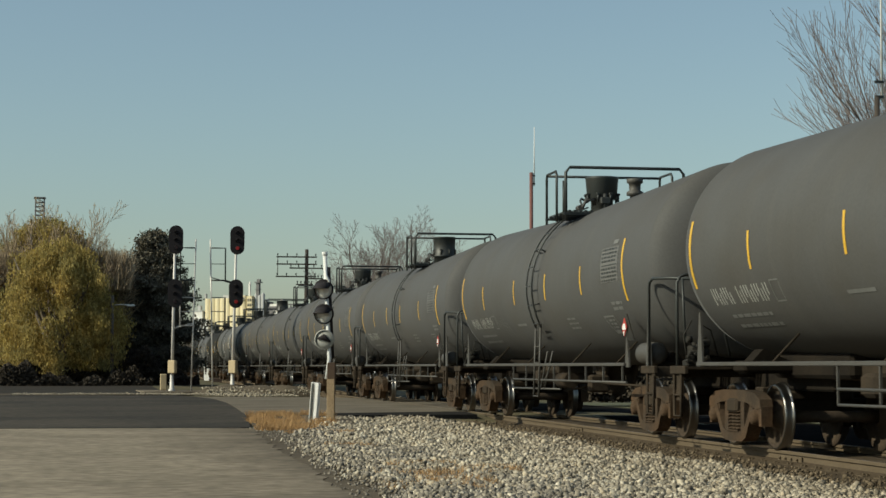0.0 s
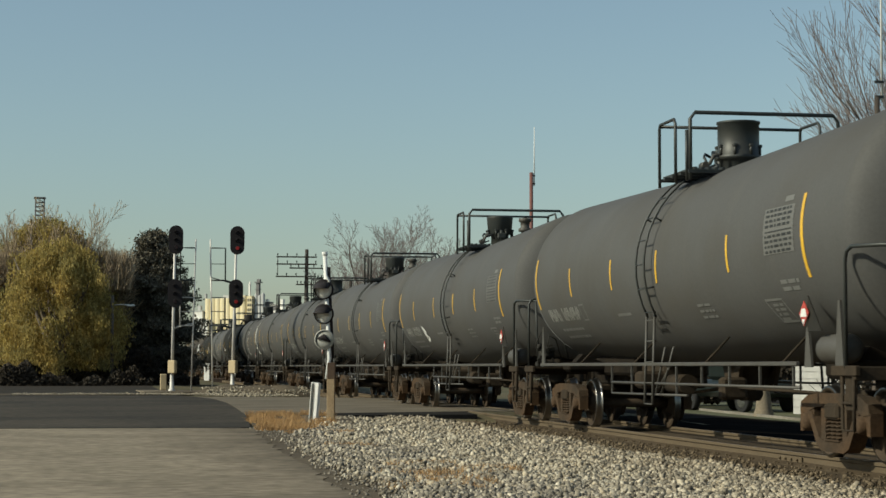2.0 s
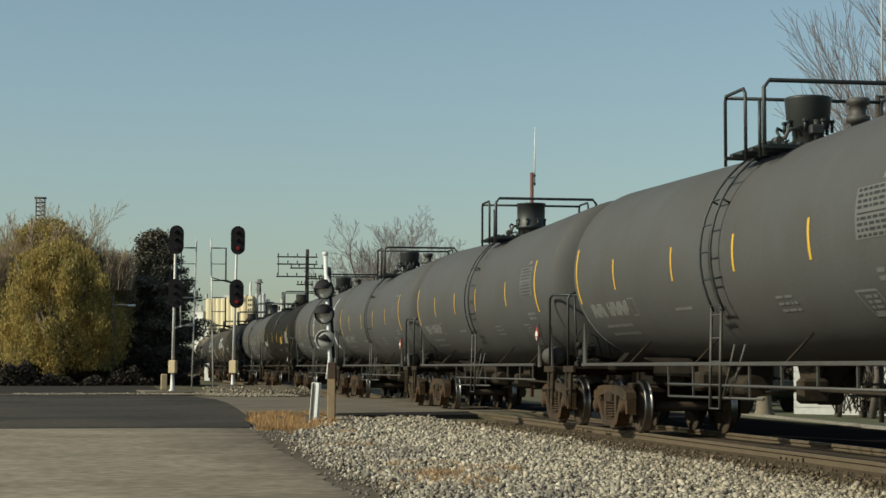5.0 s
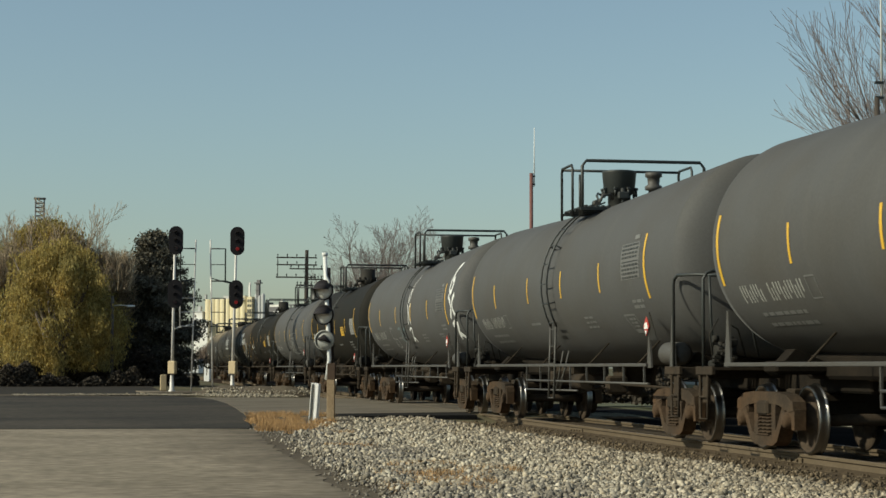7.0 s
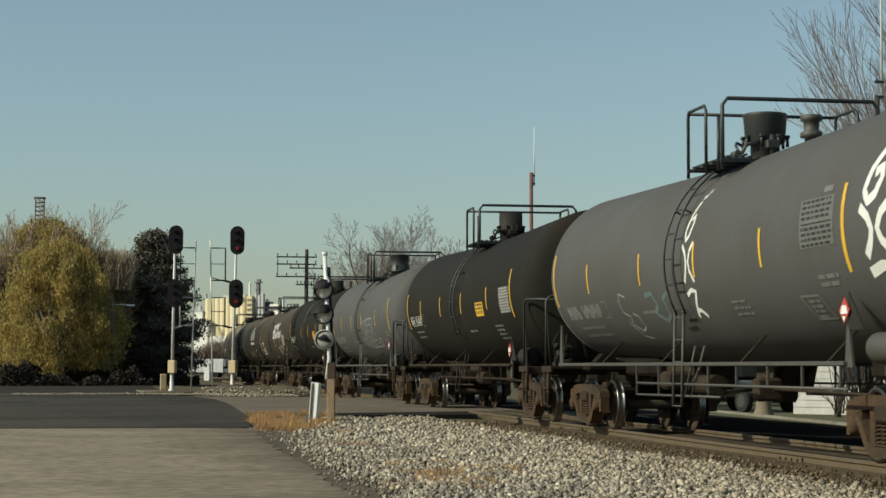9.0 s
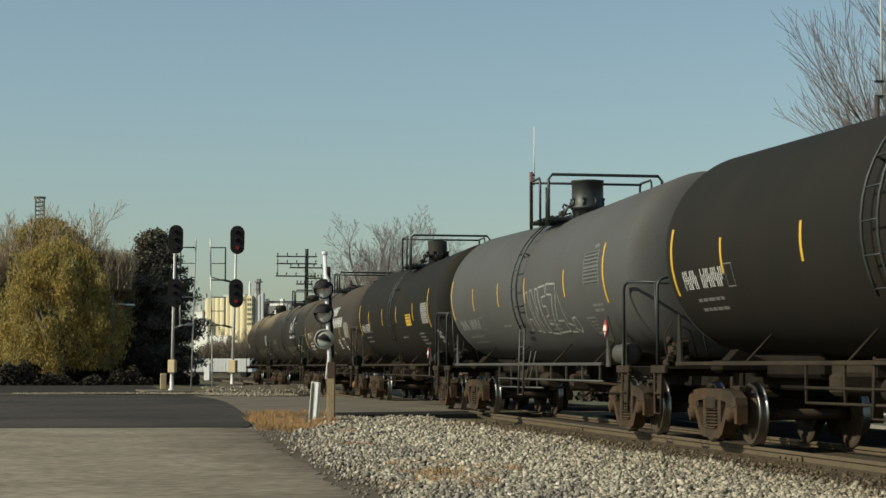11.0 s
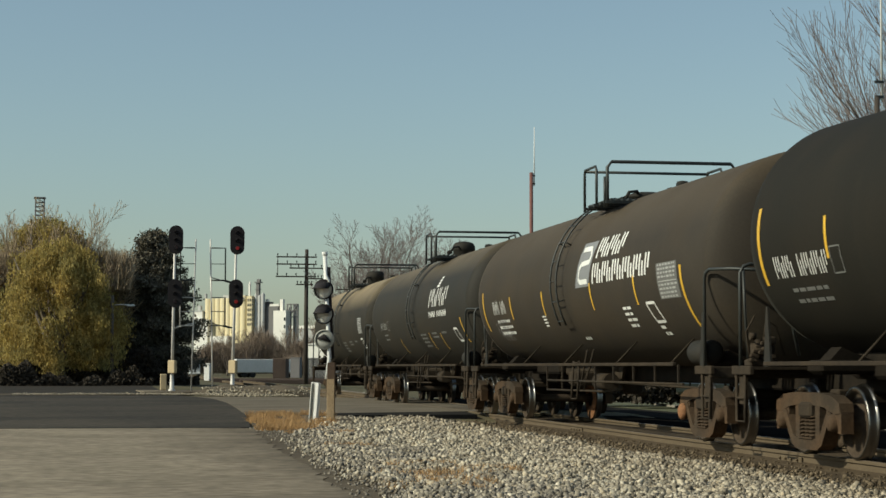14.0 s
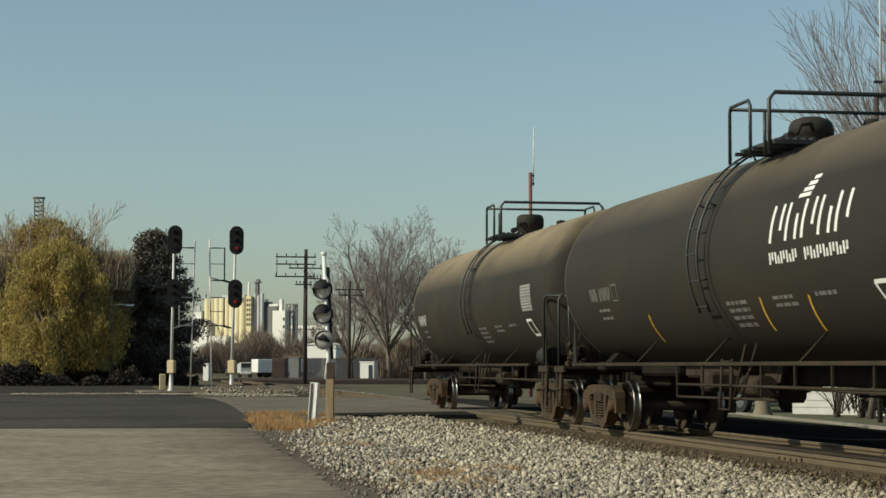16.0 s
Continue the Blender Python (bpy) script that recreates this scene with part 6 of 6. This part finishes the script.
twig_mass("scrub", [(31, 266, 16, 5, 5.2), (42, 262, 16, 5, 6.2), (30.5, 214, 9, 4, 6.5), (36, 212, 10, 4, 7.0), (44, 208, 12, 5, 7), (31, 196, 8, 3, 3.2), (19, 330, 26, 10, 8), (-2, 340, 26, 10, 6.5), (42, 325, 24, 10, 9), (60, 300, 30, 10, 8)],
          130, 1.9, M["scrub"], "brown leafless scrub", 52)
rt = random.Random(12)
tufts = []
for k in range(34):
    y = 34.2 + 11.5 * rt.random() ** 1.3
    x0, x1 = float(np.interp(y, (34, 36, 41, 46), (2.65, 2.65, 2.95, 3.3))), float(np.interp(y, (34, 38, 43.3, 46), (3.5, 4.1, 4.85, 5.2)))
    tufts.append((x0 + 0.1 + (x1 - x0) * rt.random() ** 1.4, y, rt.uniform(0.3, 0.6), rt.uniform(0.4, 0.9), rt.uniform(0.06, 0.2)))
twig_mass("grass_tuft", tufts, 5000, 0.14, M["grass_dry"], "dry orange grass beside the road corner", 53)
wisps = [(2.95, 17.6, 0.9, 0.8, 0.08), (3.35, 18.6, 0.8, 0.7, 0.08), (3.0, 19.6, 0.6, 0.6, 0.07), (3.6, 19.8, 0.8, 0.6, 0.08), (4.1, 20.6, 0.7, 0.5, 0.07), (3.5, 21.6, 0.8, 0.4, 0.07), (3.3, 27.0, 0.7, 0.6, 0.06), (3.5, 32.6, 1.2, 0.5, 0.07)]
twig_mass("grass_wisps", wisps, 13000, 0.09, M["grass_dry"], "dry grass wisps among the stones", 54)


# ---- far things ----
def block(g, x0, x1, y, d, z0, z1):
    g.box(((x0 + x1) / 2, y + d / 2, (z0 + z1) / 2), (x1 - x0, d, z1 - z0))


MX0 = 700 * math.tan(radians(9.845) + math.atan((445 - 784) / 3343))
mill = thing("grain_mill", "cream and white grain elevator with towers far off", "grain elevator", pose(MX0, 700, 0, 0, 0, -40))
C40, S40 = math.cos(radians(40)), math.sin(radians(40))


def mx(p, ly=0.0):
    """Along the mill's front, ly metres behind it."""
    slope = math.tan(radians(9.845) + math.atan((p - 784) / 3343))
    return (slope * (700 + ly * C40) - ly * S40 - MX0) / (C40 + slope * S40)


def mz(p):
    return 1.1 + (649.5 - p) / 3343 * 705


def mill_block(name, spans, material, label="", parent=None):
    """Boxes between bearings a and b, from ly to ly + d, from height lo to hi."""
    g = Geo()
    for a, b, ly, d, lo, hi in spans:
        x0 = mx(a, ly)
        x1 = max(mx(b, ly + d), x0 + 0.6)
        block(g, x0, x1, ly, d, -1 if lo is None else mz(lo), mz(hi))
    return part(name, g, M[material], parent or mill, label)


for k in range(8):
    xa = mx(366) + (k + 0.5) * (mx(437) - mx(366)) / 8.0
    g = Geo()
    rs = (mx(437) - mx(366)) / 16.0 * 1.3
    hi = mz(530 if k < 5 else 526)
    g.lathe([(rs, -1), (rs, hi), (rs * 0.9, hi + 0.25), (0.0, hi + 0.3)], 20, Matrix.Translation((xa, 0, 0)))
    part("silo", g, M["cream"], mill, "cream concrete silo")
mill_block("silo_core", [(367, 438, 0.5, 3, None, 531)], "cream")
mill_block("annex", [(344, 364, -2, 2.0, None, 552), (347, 372, -4, 1.5, None, 568), (372, 411, -6, 1.5, None, 596)], "mill_white", "white low annex")
for span in ((343, 365, -2.2, 2.4, 552, 550), (346, 373, -4.2, 2.0, 568, 566.5), (350, 358, -1, 1.0, 552, 541)):
    mill_block("annex_roof", [span], "mill_grey", "grey annex roof")
mill_block("gallery", [(395, 438, 1.0, 1.5, 530, 523)], "mill_grey", "grey conveyor gallery on the silo tops")
mill_block("roof_vent", [(362, 366, 0.5, 1.0, 531, 520)], "mill_grey")
tw = mill_block("headhouse", [(437, 451, -2, 2.0, None, 526)], "cream", "tall cream workhouse")
for i in range(3):
    for k in range(6):
        g = Geo()
        g.box((mx(439.3 + 3.6 * i, -2), -2.05, mz(533 + k * 8.5)), (0.5, 0.15, 0.95))
        part("window", g, M["window"], tw)
mill_block("stack", [(439.5, 444, -1, 0.6, 526, 505), (440.5, 443, -0.9, 0.5, 505, 501)], "mill_white", "white steel stack")
leg = mill_block("leg_tower", [(453, 461, -0.5, 1.0, 526, 503)], "mill_dark", "dark steel leg tower")
mill_block("leg_platform", [(450, 464.5, -1.0, 1.6, 503, 501), (454, 462, -0.5, 0.8, 501, 496.5), (451, 462, -0.8, 1.2, 515, 514)], "mill_dark", "", leg)
for a, b, top in ((451, 456.5, 524), (457, 462.5, 527), (463, 468.5, 524)):
    g = Geo()
    rr = (mx(b) - mx(a)) / 2
    g.lathe([(rr, -1), (rr, mz(top)), (rr * 0.5, mz(top) + 0.7), (0.0, mz(top) + 0.8)], 16, Matrix.Translation(((mx(a) + mx(b)) / 2, 0, 0)))
    part("steel_bin", g, M["mill_grey"], mill, "blue-grey steel bin")
mill_block("dark_tower", [(468.5, 496, 1, 1.5, None, 544), (469, 484, 2.2, 1.2, 544, 536)], "mill_dark", "dark cladding")
mill_block("roof_hut", [(470, 477, 1.2, 1.0, 536, 531.5), (495.5, 504, 1.5, 1.2, 552, 532), (477, 496, 1.3, 1.0, 544, 540)], "mill_white", "white rooftop hut")
wb = mill_block("white_tower", [(484, 515, -1, 3.2, None, 552)], "mill_white", "white rendered tower")
for p, q in ((504, 567), (504, 580)):
    g = Geo()
    g.box((mx(p, -1), -1.05, mz(q)), (0.7, 0.12, 1.2))
    part("window", g, M["window"], wb)
g = Geo()
for p in (509, 515, 521, 527):
    g.box((mx(p, 2), 2, (mz(600) + mz(541)) / 2), (0.4, 0.4, mz(541) - mz(600)))
for q in (541, 552, 563):
    g.box((mx(518, 2), 2, mz(q)), ((mx(528) - mx(508)), 0.4, 0.4))
g.tube([(mx(509, 2), 1.8, mz(566)), (mx(527, 2), 1.8, mz(543))], 0.25, 6)
part("pipe_rack", g, M["mill_dark"], mill, "steel pipe rack")
mill_block("process_tower", [(507, 514, 2.6, 1.0, None, 546), (519, 529, 2.6, 1.2, None, 541)], "mill_grey", "grey process tower")
g = Geo()
g.tube([(mx(405), 0, mz(545)), (mx(437), -2, mz(530))], 0.4, 6)
part("conveyor", g, M["mill_white"], mill)
mill_block("low_store", [(517, 620, 60, 2, None, 577)], "mill_grey", "long low grey store")
mill_block("store_roof", [(516, 622, 59.5, 3, 577, 571)], "mill_white", "pale roof of the long store")


def px_x(p, Y):
    return Y * math.tan(radians(9.845) + math.atan((p - 784) / 3343))


def px_z(p, Y, x=0.0):
    return 1.136 + (649.5 - p) / 3343 * Y * 1.0


def shed(name, p0, p1, top, Y, material, label, category, gable=0.0, depth=5.0, bottom=-0.2):
    turn = radians(30)
    depth = min(depth, (px_x(p1, Y) - px_x(p0, Y)) * 0.5)
    w = (px_x(p1, Y) - px_x(p0, Y) - depth * math.sin(turn)) / math.cos(turn)
    s = thing(name, label, category, pose(px_x(p0, Y) + w / 2 * math.cos(turn), Y, -0.25, 0, 0, -30))
    h = px_z(top, Y) + 0.25
    g = Geo()
    g.box((0, depth / 2, h / 2), (w, depth, h), None, 0.03)
    part("wall", g, material, s)
    g = Geo()
    if gable > 0:
        g.prism([(-w / 2 - 0.2, h), (w / 2 + 0.2, h), (0.0, h + gable)], depth + 0.4, Matrix.Translation((0, depth + 0.2, 0)) @ Matrix.Rotation(radians(90), 4, "X"))
    else:
        g.box((0, depth / 2, h + 0.04), (w + 0.1, depth + 0.1, 0.08))
    part("roof", g, material, s)
    return s, w, h


sh, w, h = shed("storage_shed", 543, 612, 610, 260, M["mill_white"], "pale gabled shed behind a fence", "shed", 0.35, 9)
sh, w, h = shed("shipping_container", 484, 513, 636, 230, M["brown_steel"], "brown steel container beside the track", "container", 0, 3)
g = Geo()
for k in range(14):
    g.box((-w / 2 + w * (k + 0.5) / 14, -0.03, h / 2), (0.05, 0.06, h * 0.92))
part("ribs", g, M["brown_steel"], sh)
shed("shipping_container", 515, 536, 634, 236, M["mill_dark"], "dark grey container beside the track", "container", 0, 3)
hut, w, h = shed("white_hut", 640, 671, 641, 190, M["white_siding"], "small white trackside hut with a dark doorway", "hut", 0, 2.4)
g = Geo()
g.box((0.25 * w, -0.03, h * 0.45), (0.26 * w, 0.06, h * 0.8))
part("door", g, M["window"], hut)
hut, w, h = shed("white_hut", 362, 375, 645, 180, M["white_siding"], "small white cabinet by the road", "hut", 0, 1)
# traffic on the road far behind the crossing
tk = thing("grey_truck", "pale blue-grey truck driving far down the road", "truck", pose(px_x(300, 252), 252, -0.3))
for nm, c, s, m in (("cab", (0, 0, 1.25), (1.5, 1.6, 1.5), "mill_grey"), ("windscreen", (0, -0.83, 1.62), (1.25, 0.05, 0.55), "window"), ("bumper", (0, -0.86, 0.6), (1.5, 0.12, 0.3), "white"), ("bed", (0, 2.8, 1.2), (1.6, 3.4, 1.3), "mill_grey")):
    g = Geo()
    g.box(c, s, None, 0.08)
    part(nm, g, M[m], tk)
for sx in (-1, 1):
    for yy in (-0.4, 3.4):
        g = Geo()
        g.tube([(sx * 0.6, yy, 0.4), (sx * 0.78, yy, 0.4)], 0.4, 16)
        part("wheel", g, M["rubber"], tk)
TRUCK_ROWS = [(0.0, 300, 0), (14.0, 345, 0), (14.8, 400, 0), (15.2, 427, 0), (15.6, 433, 0), (16.0, 437, 0)]
trailer = thing("box_trailer", "long white box trailer driving far down the road", "trailer", pose(px_x(100, 250), 250, -0.3))
g = Geo()
g.box((4.6, 0, 1.55), (9.2, 2.0, 1.75), None, 0.05)
part("box", g, M["white_siding"], trailer, "white trailer box")
g = Geo()
for k in range(17):
    g.box((0.4 + 0.52 * k, -1.01, 1.55), (0.05, 0.03, 1.6))
part("ribs", g, M["white_siding"], trailer, kind="stuff")
g = Geo()
g.box((4.6, 0, 0.6), (9.0, 0.9, 0.14))
part("chassis", g, M["mill_dark"], trailer)
for xx in (1.2, 2.3, 8.0):
    for sy in (-1, 1):
        g = Geo()
        g.tube([(xx, sy * 0.7, 0.42), (xx, sy * 0.95, 0.42)], 0.42, 16)
        part("wheel", g, M["rubber"], trailer)
TRAILER_ROWS = [(0.0, 100, -20), (11.5, 344, -20), (12.4, 370, -18), (12.8, 383, -4), (13.2, 393, 10), (13.6, 404, 13), (14.0, 415, 15), (14.6, 427, 17), (15.2, 440, 19), (15.6, 446, 20), (16.0, 453, 21)]

# dark picket fence
fence = thing("fence", "dark tall picket fence beyond the track", "fence", pose(0, 0, 0))
Y = 205
xa, xb = px_x(540, Y), px_x(668, Y)
g = Geo()
for z in (0.25, 1.9):
    g.box(((xa + xb) / 2, Y, z), (xb - xa, 0.06, 0.07))
part("fence_rail", g, M["mill_dark"], fence)
pk = Geo()
pk.box((0, 0, 0.95), (0.12, 0.05, 2.3))
pk_mesh = pk.mesh("picket", M["mill_dark"])
for k in range(58):
    p = part("picket", pk_mesh, None, fence)
    p.location = (xa + (xb - xa) * k / 57, Y - 0.05, 0)

# dark low ridge of a siding across the ground beyond the crossing
g = Geo()
xa, xb = px_x(425, 158), px_x(780, 158)
g.box(((xa + xb) / 2, 158, -0.12), (xb - xa, 0.6, 0.42), None, 0.05)
g.box(((xa + xb) / 2 - 2, 162, -0.1), (xb - xa, 0.16, 0.5), None, 0.03)
tagged(part("siding_ridge", g, M["brown_steel"]), "dark low ridge of a siding across the ground", "track edge", kind="structure")

# far street furniture on the left
lampp = thing("street_lamp", "street lamp with a white arm lamp on a wooden pole", "street lamp", pose(px_x(199, 118), 118, -0.1))
g = Geo()
g.tube([(0, 0, 0), (0, 0, 5.6)], [0.12, 0.09], 10)
part("pole", g, M["bark"], lampp)
g = Geo()
g.tube([(0, 0, 5.0), (0.5, -0.1, 5.05), (1.0, -0.2, 5.0)], 0.035, 6)
part("arm", g, M["galv"], lampp)
g = Geo()
g.box((1.12, -0.2, 4.99), (0.5, 0.2, 0.12), None, 0.04)
part("lamp_head", g, M["white"], lampp)
house = thing("house", "single-storey house with a grey roof behind the trees", "house", pose(px_x(-40, 126), 126, -0.1))
g = Geo()
g.box((0, 3, 1.4), (7.0, 6, 2.8))
part("wall", g, M["bark"], house, "brownish brick wall")
g = Geo()
g.prism([(-3.9, 4.05), (3.9, 4.05), (3.9, 4.25), (-3.9, 4.25)], 7, Matrix.Translation((0, 6.5, 0)) @ Matrix.Rotation(radians(90), 4, "X"))
g.prism([(-3.9, 2.8), (3.9, 2.8), (2.2, 4.06), (-2.2, 4.06)], 6, Matrix.Translation((0, 6, 0)) @ Matrix.Rotation(radians(90), 4, "X"))
part("roof", g, M["roof_grey"], house)
g = Geo()
g.box((0.2, -0.35, 4.16), (7.9, 0.12, 0.2))
part("gutter", g, M["white"], house)
for k, (p, w, h, m) in enumerate(((163, 0.7, 1.4, "white_siding"), (222, 1.9, 0.7, "white_siding"), (100, 0.5, 0.6, "red"), (300, 0.5, 1.5, "box_tan"))):
    c = thing(("parked_van", "parked_car", "red_bin", "utility_box")[k], ("white van half hidden behind the trees", "pale parked car behind the trees", "small red bin under the trees", "tan utility box by the road")[k], ("van", "car", "bin", "box")[k], pose(px_x(p, 135), 135, -0.1))
    g = Geo()
    g.box((0, 0, h / 2 + 0.07), (w, 1.2, h), None, 0.1)
    part("body", g, M[m], c)
    g = Geo()
    g.box((0, -0.58, h * 0.75 + 0.2), (w * 0.75, 0.06, h * 0.25))
    part("panel", g, M["window"], c)

# lattice tower on the left skyline
tower = thing("lattice_tower", "distant lattice head of an industrial tower", "tower", pose(px_x(68, 500), 500, 0))
g = Geo()
zt = px_z(358, 500)
for sx in (-1, 1):
    for sy in (-1, 1):
        g.tube([(sx * 1.1, sy * 1.1, 0), (sx * 1.1, sy * 1.1, zt)], 0.16, 6)
part("legs", g, M["mill_dark"], tower)
g = Geo()
for k in range(9):
    z = zt - 1.1 * k
    g.box((0, -1.1, z), (2.6, 0.2, 0.18))
    g.box((0, 1.1, z), (2.6, 0.2, 0.18))
    g.tube([(-1.1, -1.1, z), (1.1, -1.1, z - 1.1)], 0.08, 5)
part("braces", g, M["mill_dark"], tower)
g = Geo()
g.box((0, 0, zt + 0.1), (3.0, 3.0, 0.3))
part("cap", g, M["mill_dark"], tower)

# ---- seen under the cars ----
pick = thing("pickup_truck", "dark parked pickup truck beyond the track", "pickup truck", pose(20.4, 60.2, -0.3, 0, 0, -75))
for nm, c, s, m in (("body", (0, 0, 0.75), (5.0, 1.9, 0.55), "car_dark"), ("cab", (0.3, 0, 1.35), (2.0, 1.7, 0.7), "car_dark"), ("window", (0.3, 0.86, 1.42), (1.6, 0.03, 0.42), "window")):
    g = Geo()
    g.box(c, s, None, 0.14 if nm != "window" else 0.0)
    part(nm, g, M[m], pick)
for xx in (-1.5, 1.6):
    for sy in (-1, 1):
        g = Geo()
        g.tube([(xx, sy * 0.75, 0.36), (xx, sy * 0.97, 0.36)], 0.36, 20)
        wh = part("wheel", g, M["rubber"], pick)
        g = Geo()
        g.tube([(xx, sy * 0.96, 0.36), (xx, sy * 0.985, 0.36)], 0.22, 16)
        part("rim", g, M["chrome"], wh)
M["house_siding"] = mat("grey_white_siding", (0.50, 0.49, 0.46), 0.75, 0, (0.40, 0.39, 0.37), 0.6, 0.5, 4, 0.15)
hs = thing("house", "white sided house beyond the grass", "house", pose(21.9, 54.9, -0.3, 0, 0, -52))
g = Geo()
g.box((0, 3.5, 1.55), (3.38, 6.98, 3.1))
hw = part("wall", g, M["house_siding"], hs, "white clapboard siding")
for k in range(14):
    g = Geo()
    g.box((0, -0.02, 0.1 + 0.22 * k), (3.4, 0.03, 0.205), pose(0, 0, 0, 0.8, 0, 0))
    part("siding_board", g, M["house_siding"], hw)
g = Geo()
g.prism([(-2.1, 3.1), (2.1, 3.1), (0, 4.6)], 7.6, Matrix.Translation((0, 7.3, 0)) @ Matrix.Rotation(radians(90), 4, "X"))
part("roof", g, M["roof_grey"], hs)
for xx in (0.6,):
    g = Geo()
    g.box((xx, -0.06, 1.6), (0.9, 0.08, 1.2))
    part("window", g, M["window"], hs)
stump = thing("tree", "stout pale tree trunk beyond the track", "tree", pose(18.9, 53.5, -0.33))
g = Geo()
g.lathe([(0.34, 0), (0.24, 0.25), (0.19, 0.8), (0.18, 2.2), (0.16, 3.6)], 14)
part("trunk", g, M["pale_bark"], stump)
g = Geo()
for k in range(7):
    w = k * 0.9
    g.tube([(0, 0, 3.4), (0.5 * math.cos(w), 0.5 * math.sin(w), 4.4), (1.3 * math.cos(w), 1.3 * math.sin(w), 6.0 + 0.3 * (k % 3))], [0.09, 0.06, 0.02], 6)
part("limb", g, M["pale_bark"], stump)
twig_mass("shrub_stems", [(21.3, 51.3, 2.2, 0.8, 2.2), (22.6, 50.6, 1.6, 0.8, 2.4)], 34, 1.1, M["hedge"], "leafless stems of shrubs before the white house", 58)
bush_mass("hedge", [(26.8, 57, 4, 2, 2.6), (29.5, 55, 5, 2, 2.8), (20, 68, 6, 2, 2.6), (25, 69, 7, 2, 2.8), (31, 64, 8, 2, 2.6), (19.5, 64.5, 3, 1.5, 1.6), (21.9, 51.6, 1.1, 0.8, 0.9), (23.6, 50.5, 1.4, 0.8, 2.4)], 700, 0.16, M["hedge"], "dark hedge beyond the grass", 57)
for x, y in ((20.75, 52.4), (21.35, 52.0), (21.75, 51.0), (22.3, 51.6), (21.05, 50.6)):
    tr_ = thing("young_tree", "slim dark tree trunk in front of the white house", "tree", pose(x, y, -0.3, 2, 3, 0))
    g = Geo()
    g.tube([(0, 0, 0), (0.1, 0, 1.2), (-0.1, 0.1, 3.2)], [0.12, 0.09, 0.05], 8)
    part("trunk", g, M["bark"], tr_)
    g = Geo()
    for k in range(9):
        w = k * 2.4
        g.tube([(0.05, 0.03, 0.8 + 0.25 * k), (0.4 * math.cos(w), 0.4 * math.sin(w), 1.5 + 0.27 * k), (0.7 * math.cos(w), 0.7 * math.sin(w), 2.3 + 0.28 * k)], [0.03, 0.02, 0.008], 5)
    part("branches", g, M["twig"], tr_)


# ---- movement ----
def motions():
    ts = [r[0] for r in ROWS]
    ds = [r[1] for r in ROWS]
    spin = [(k / FPS, float(np.interp(k / FPS, ts, ds))) for k in range(0, 16 * FPS + 1)]
    walk(trailer, [(t, pose(px_x(p, 250), 250, -0.3, 0, 0, a)) for t, p, a in TRAILER_ROWS])
    walk(tk, [(t, pose(px_x(p, 252), 252, -0.3, 0, 0, a)) for t, p, a in TRUCK_ROWS])
    n = 0
    for car, y in CARS:
        walk(car, [(t, pose(TX, y - d, 0)) for t, d in ROWS])
        for w in car.children:
            if w.name.startswith("wheelset"):
                n += 1
                loc = w.location.copy()
                walk(w, [(t, Matrix.Translation(loc) @ Matrix.Rotation(d / 0.457 + n * 1.7, 4, "X")) for t, d in spin])


# seconds, metres travelled by the train towards the camera
ROWS = [(0.0, 1.28), (0.5, 7.58), (1.0, 14.63), (1.5, 20.87), (2.0, 28.01), (2.5, 34.29), (3.0, 41.41), (3.5, 47.72), (4.0, 54.79), (6.5, 87.04), (7.0, 94.25), (7.5, 100.55), (8.0, 107.58), (8.5, 113.70), (9.0, 120.91), (11.5, 153.93), (12.0, 161.14), (12.5, 167.43), (13.0, 174.64), (13.5, 180.69), (14.0, 187.71), (14.5, 193.92), (15.0, 201.04), (15.5, 207.71), (16.0, 214.44)]


motions()
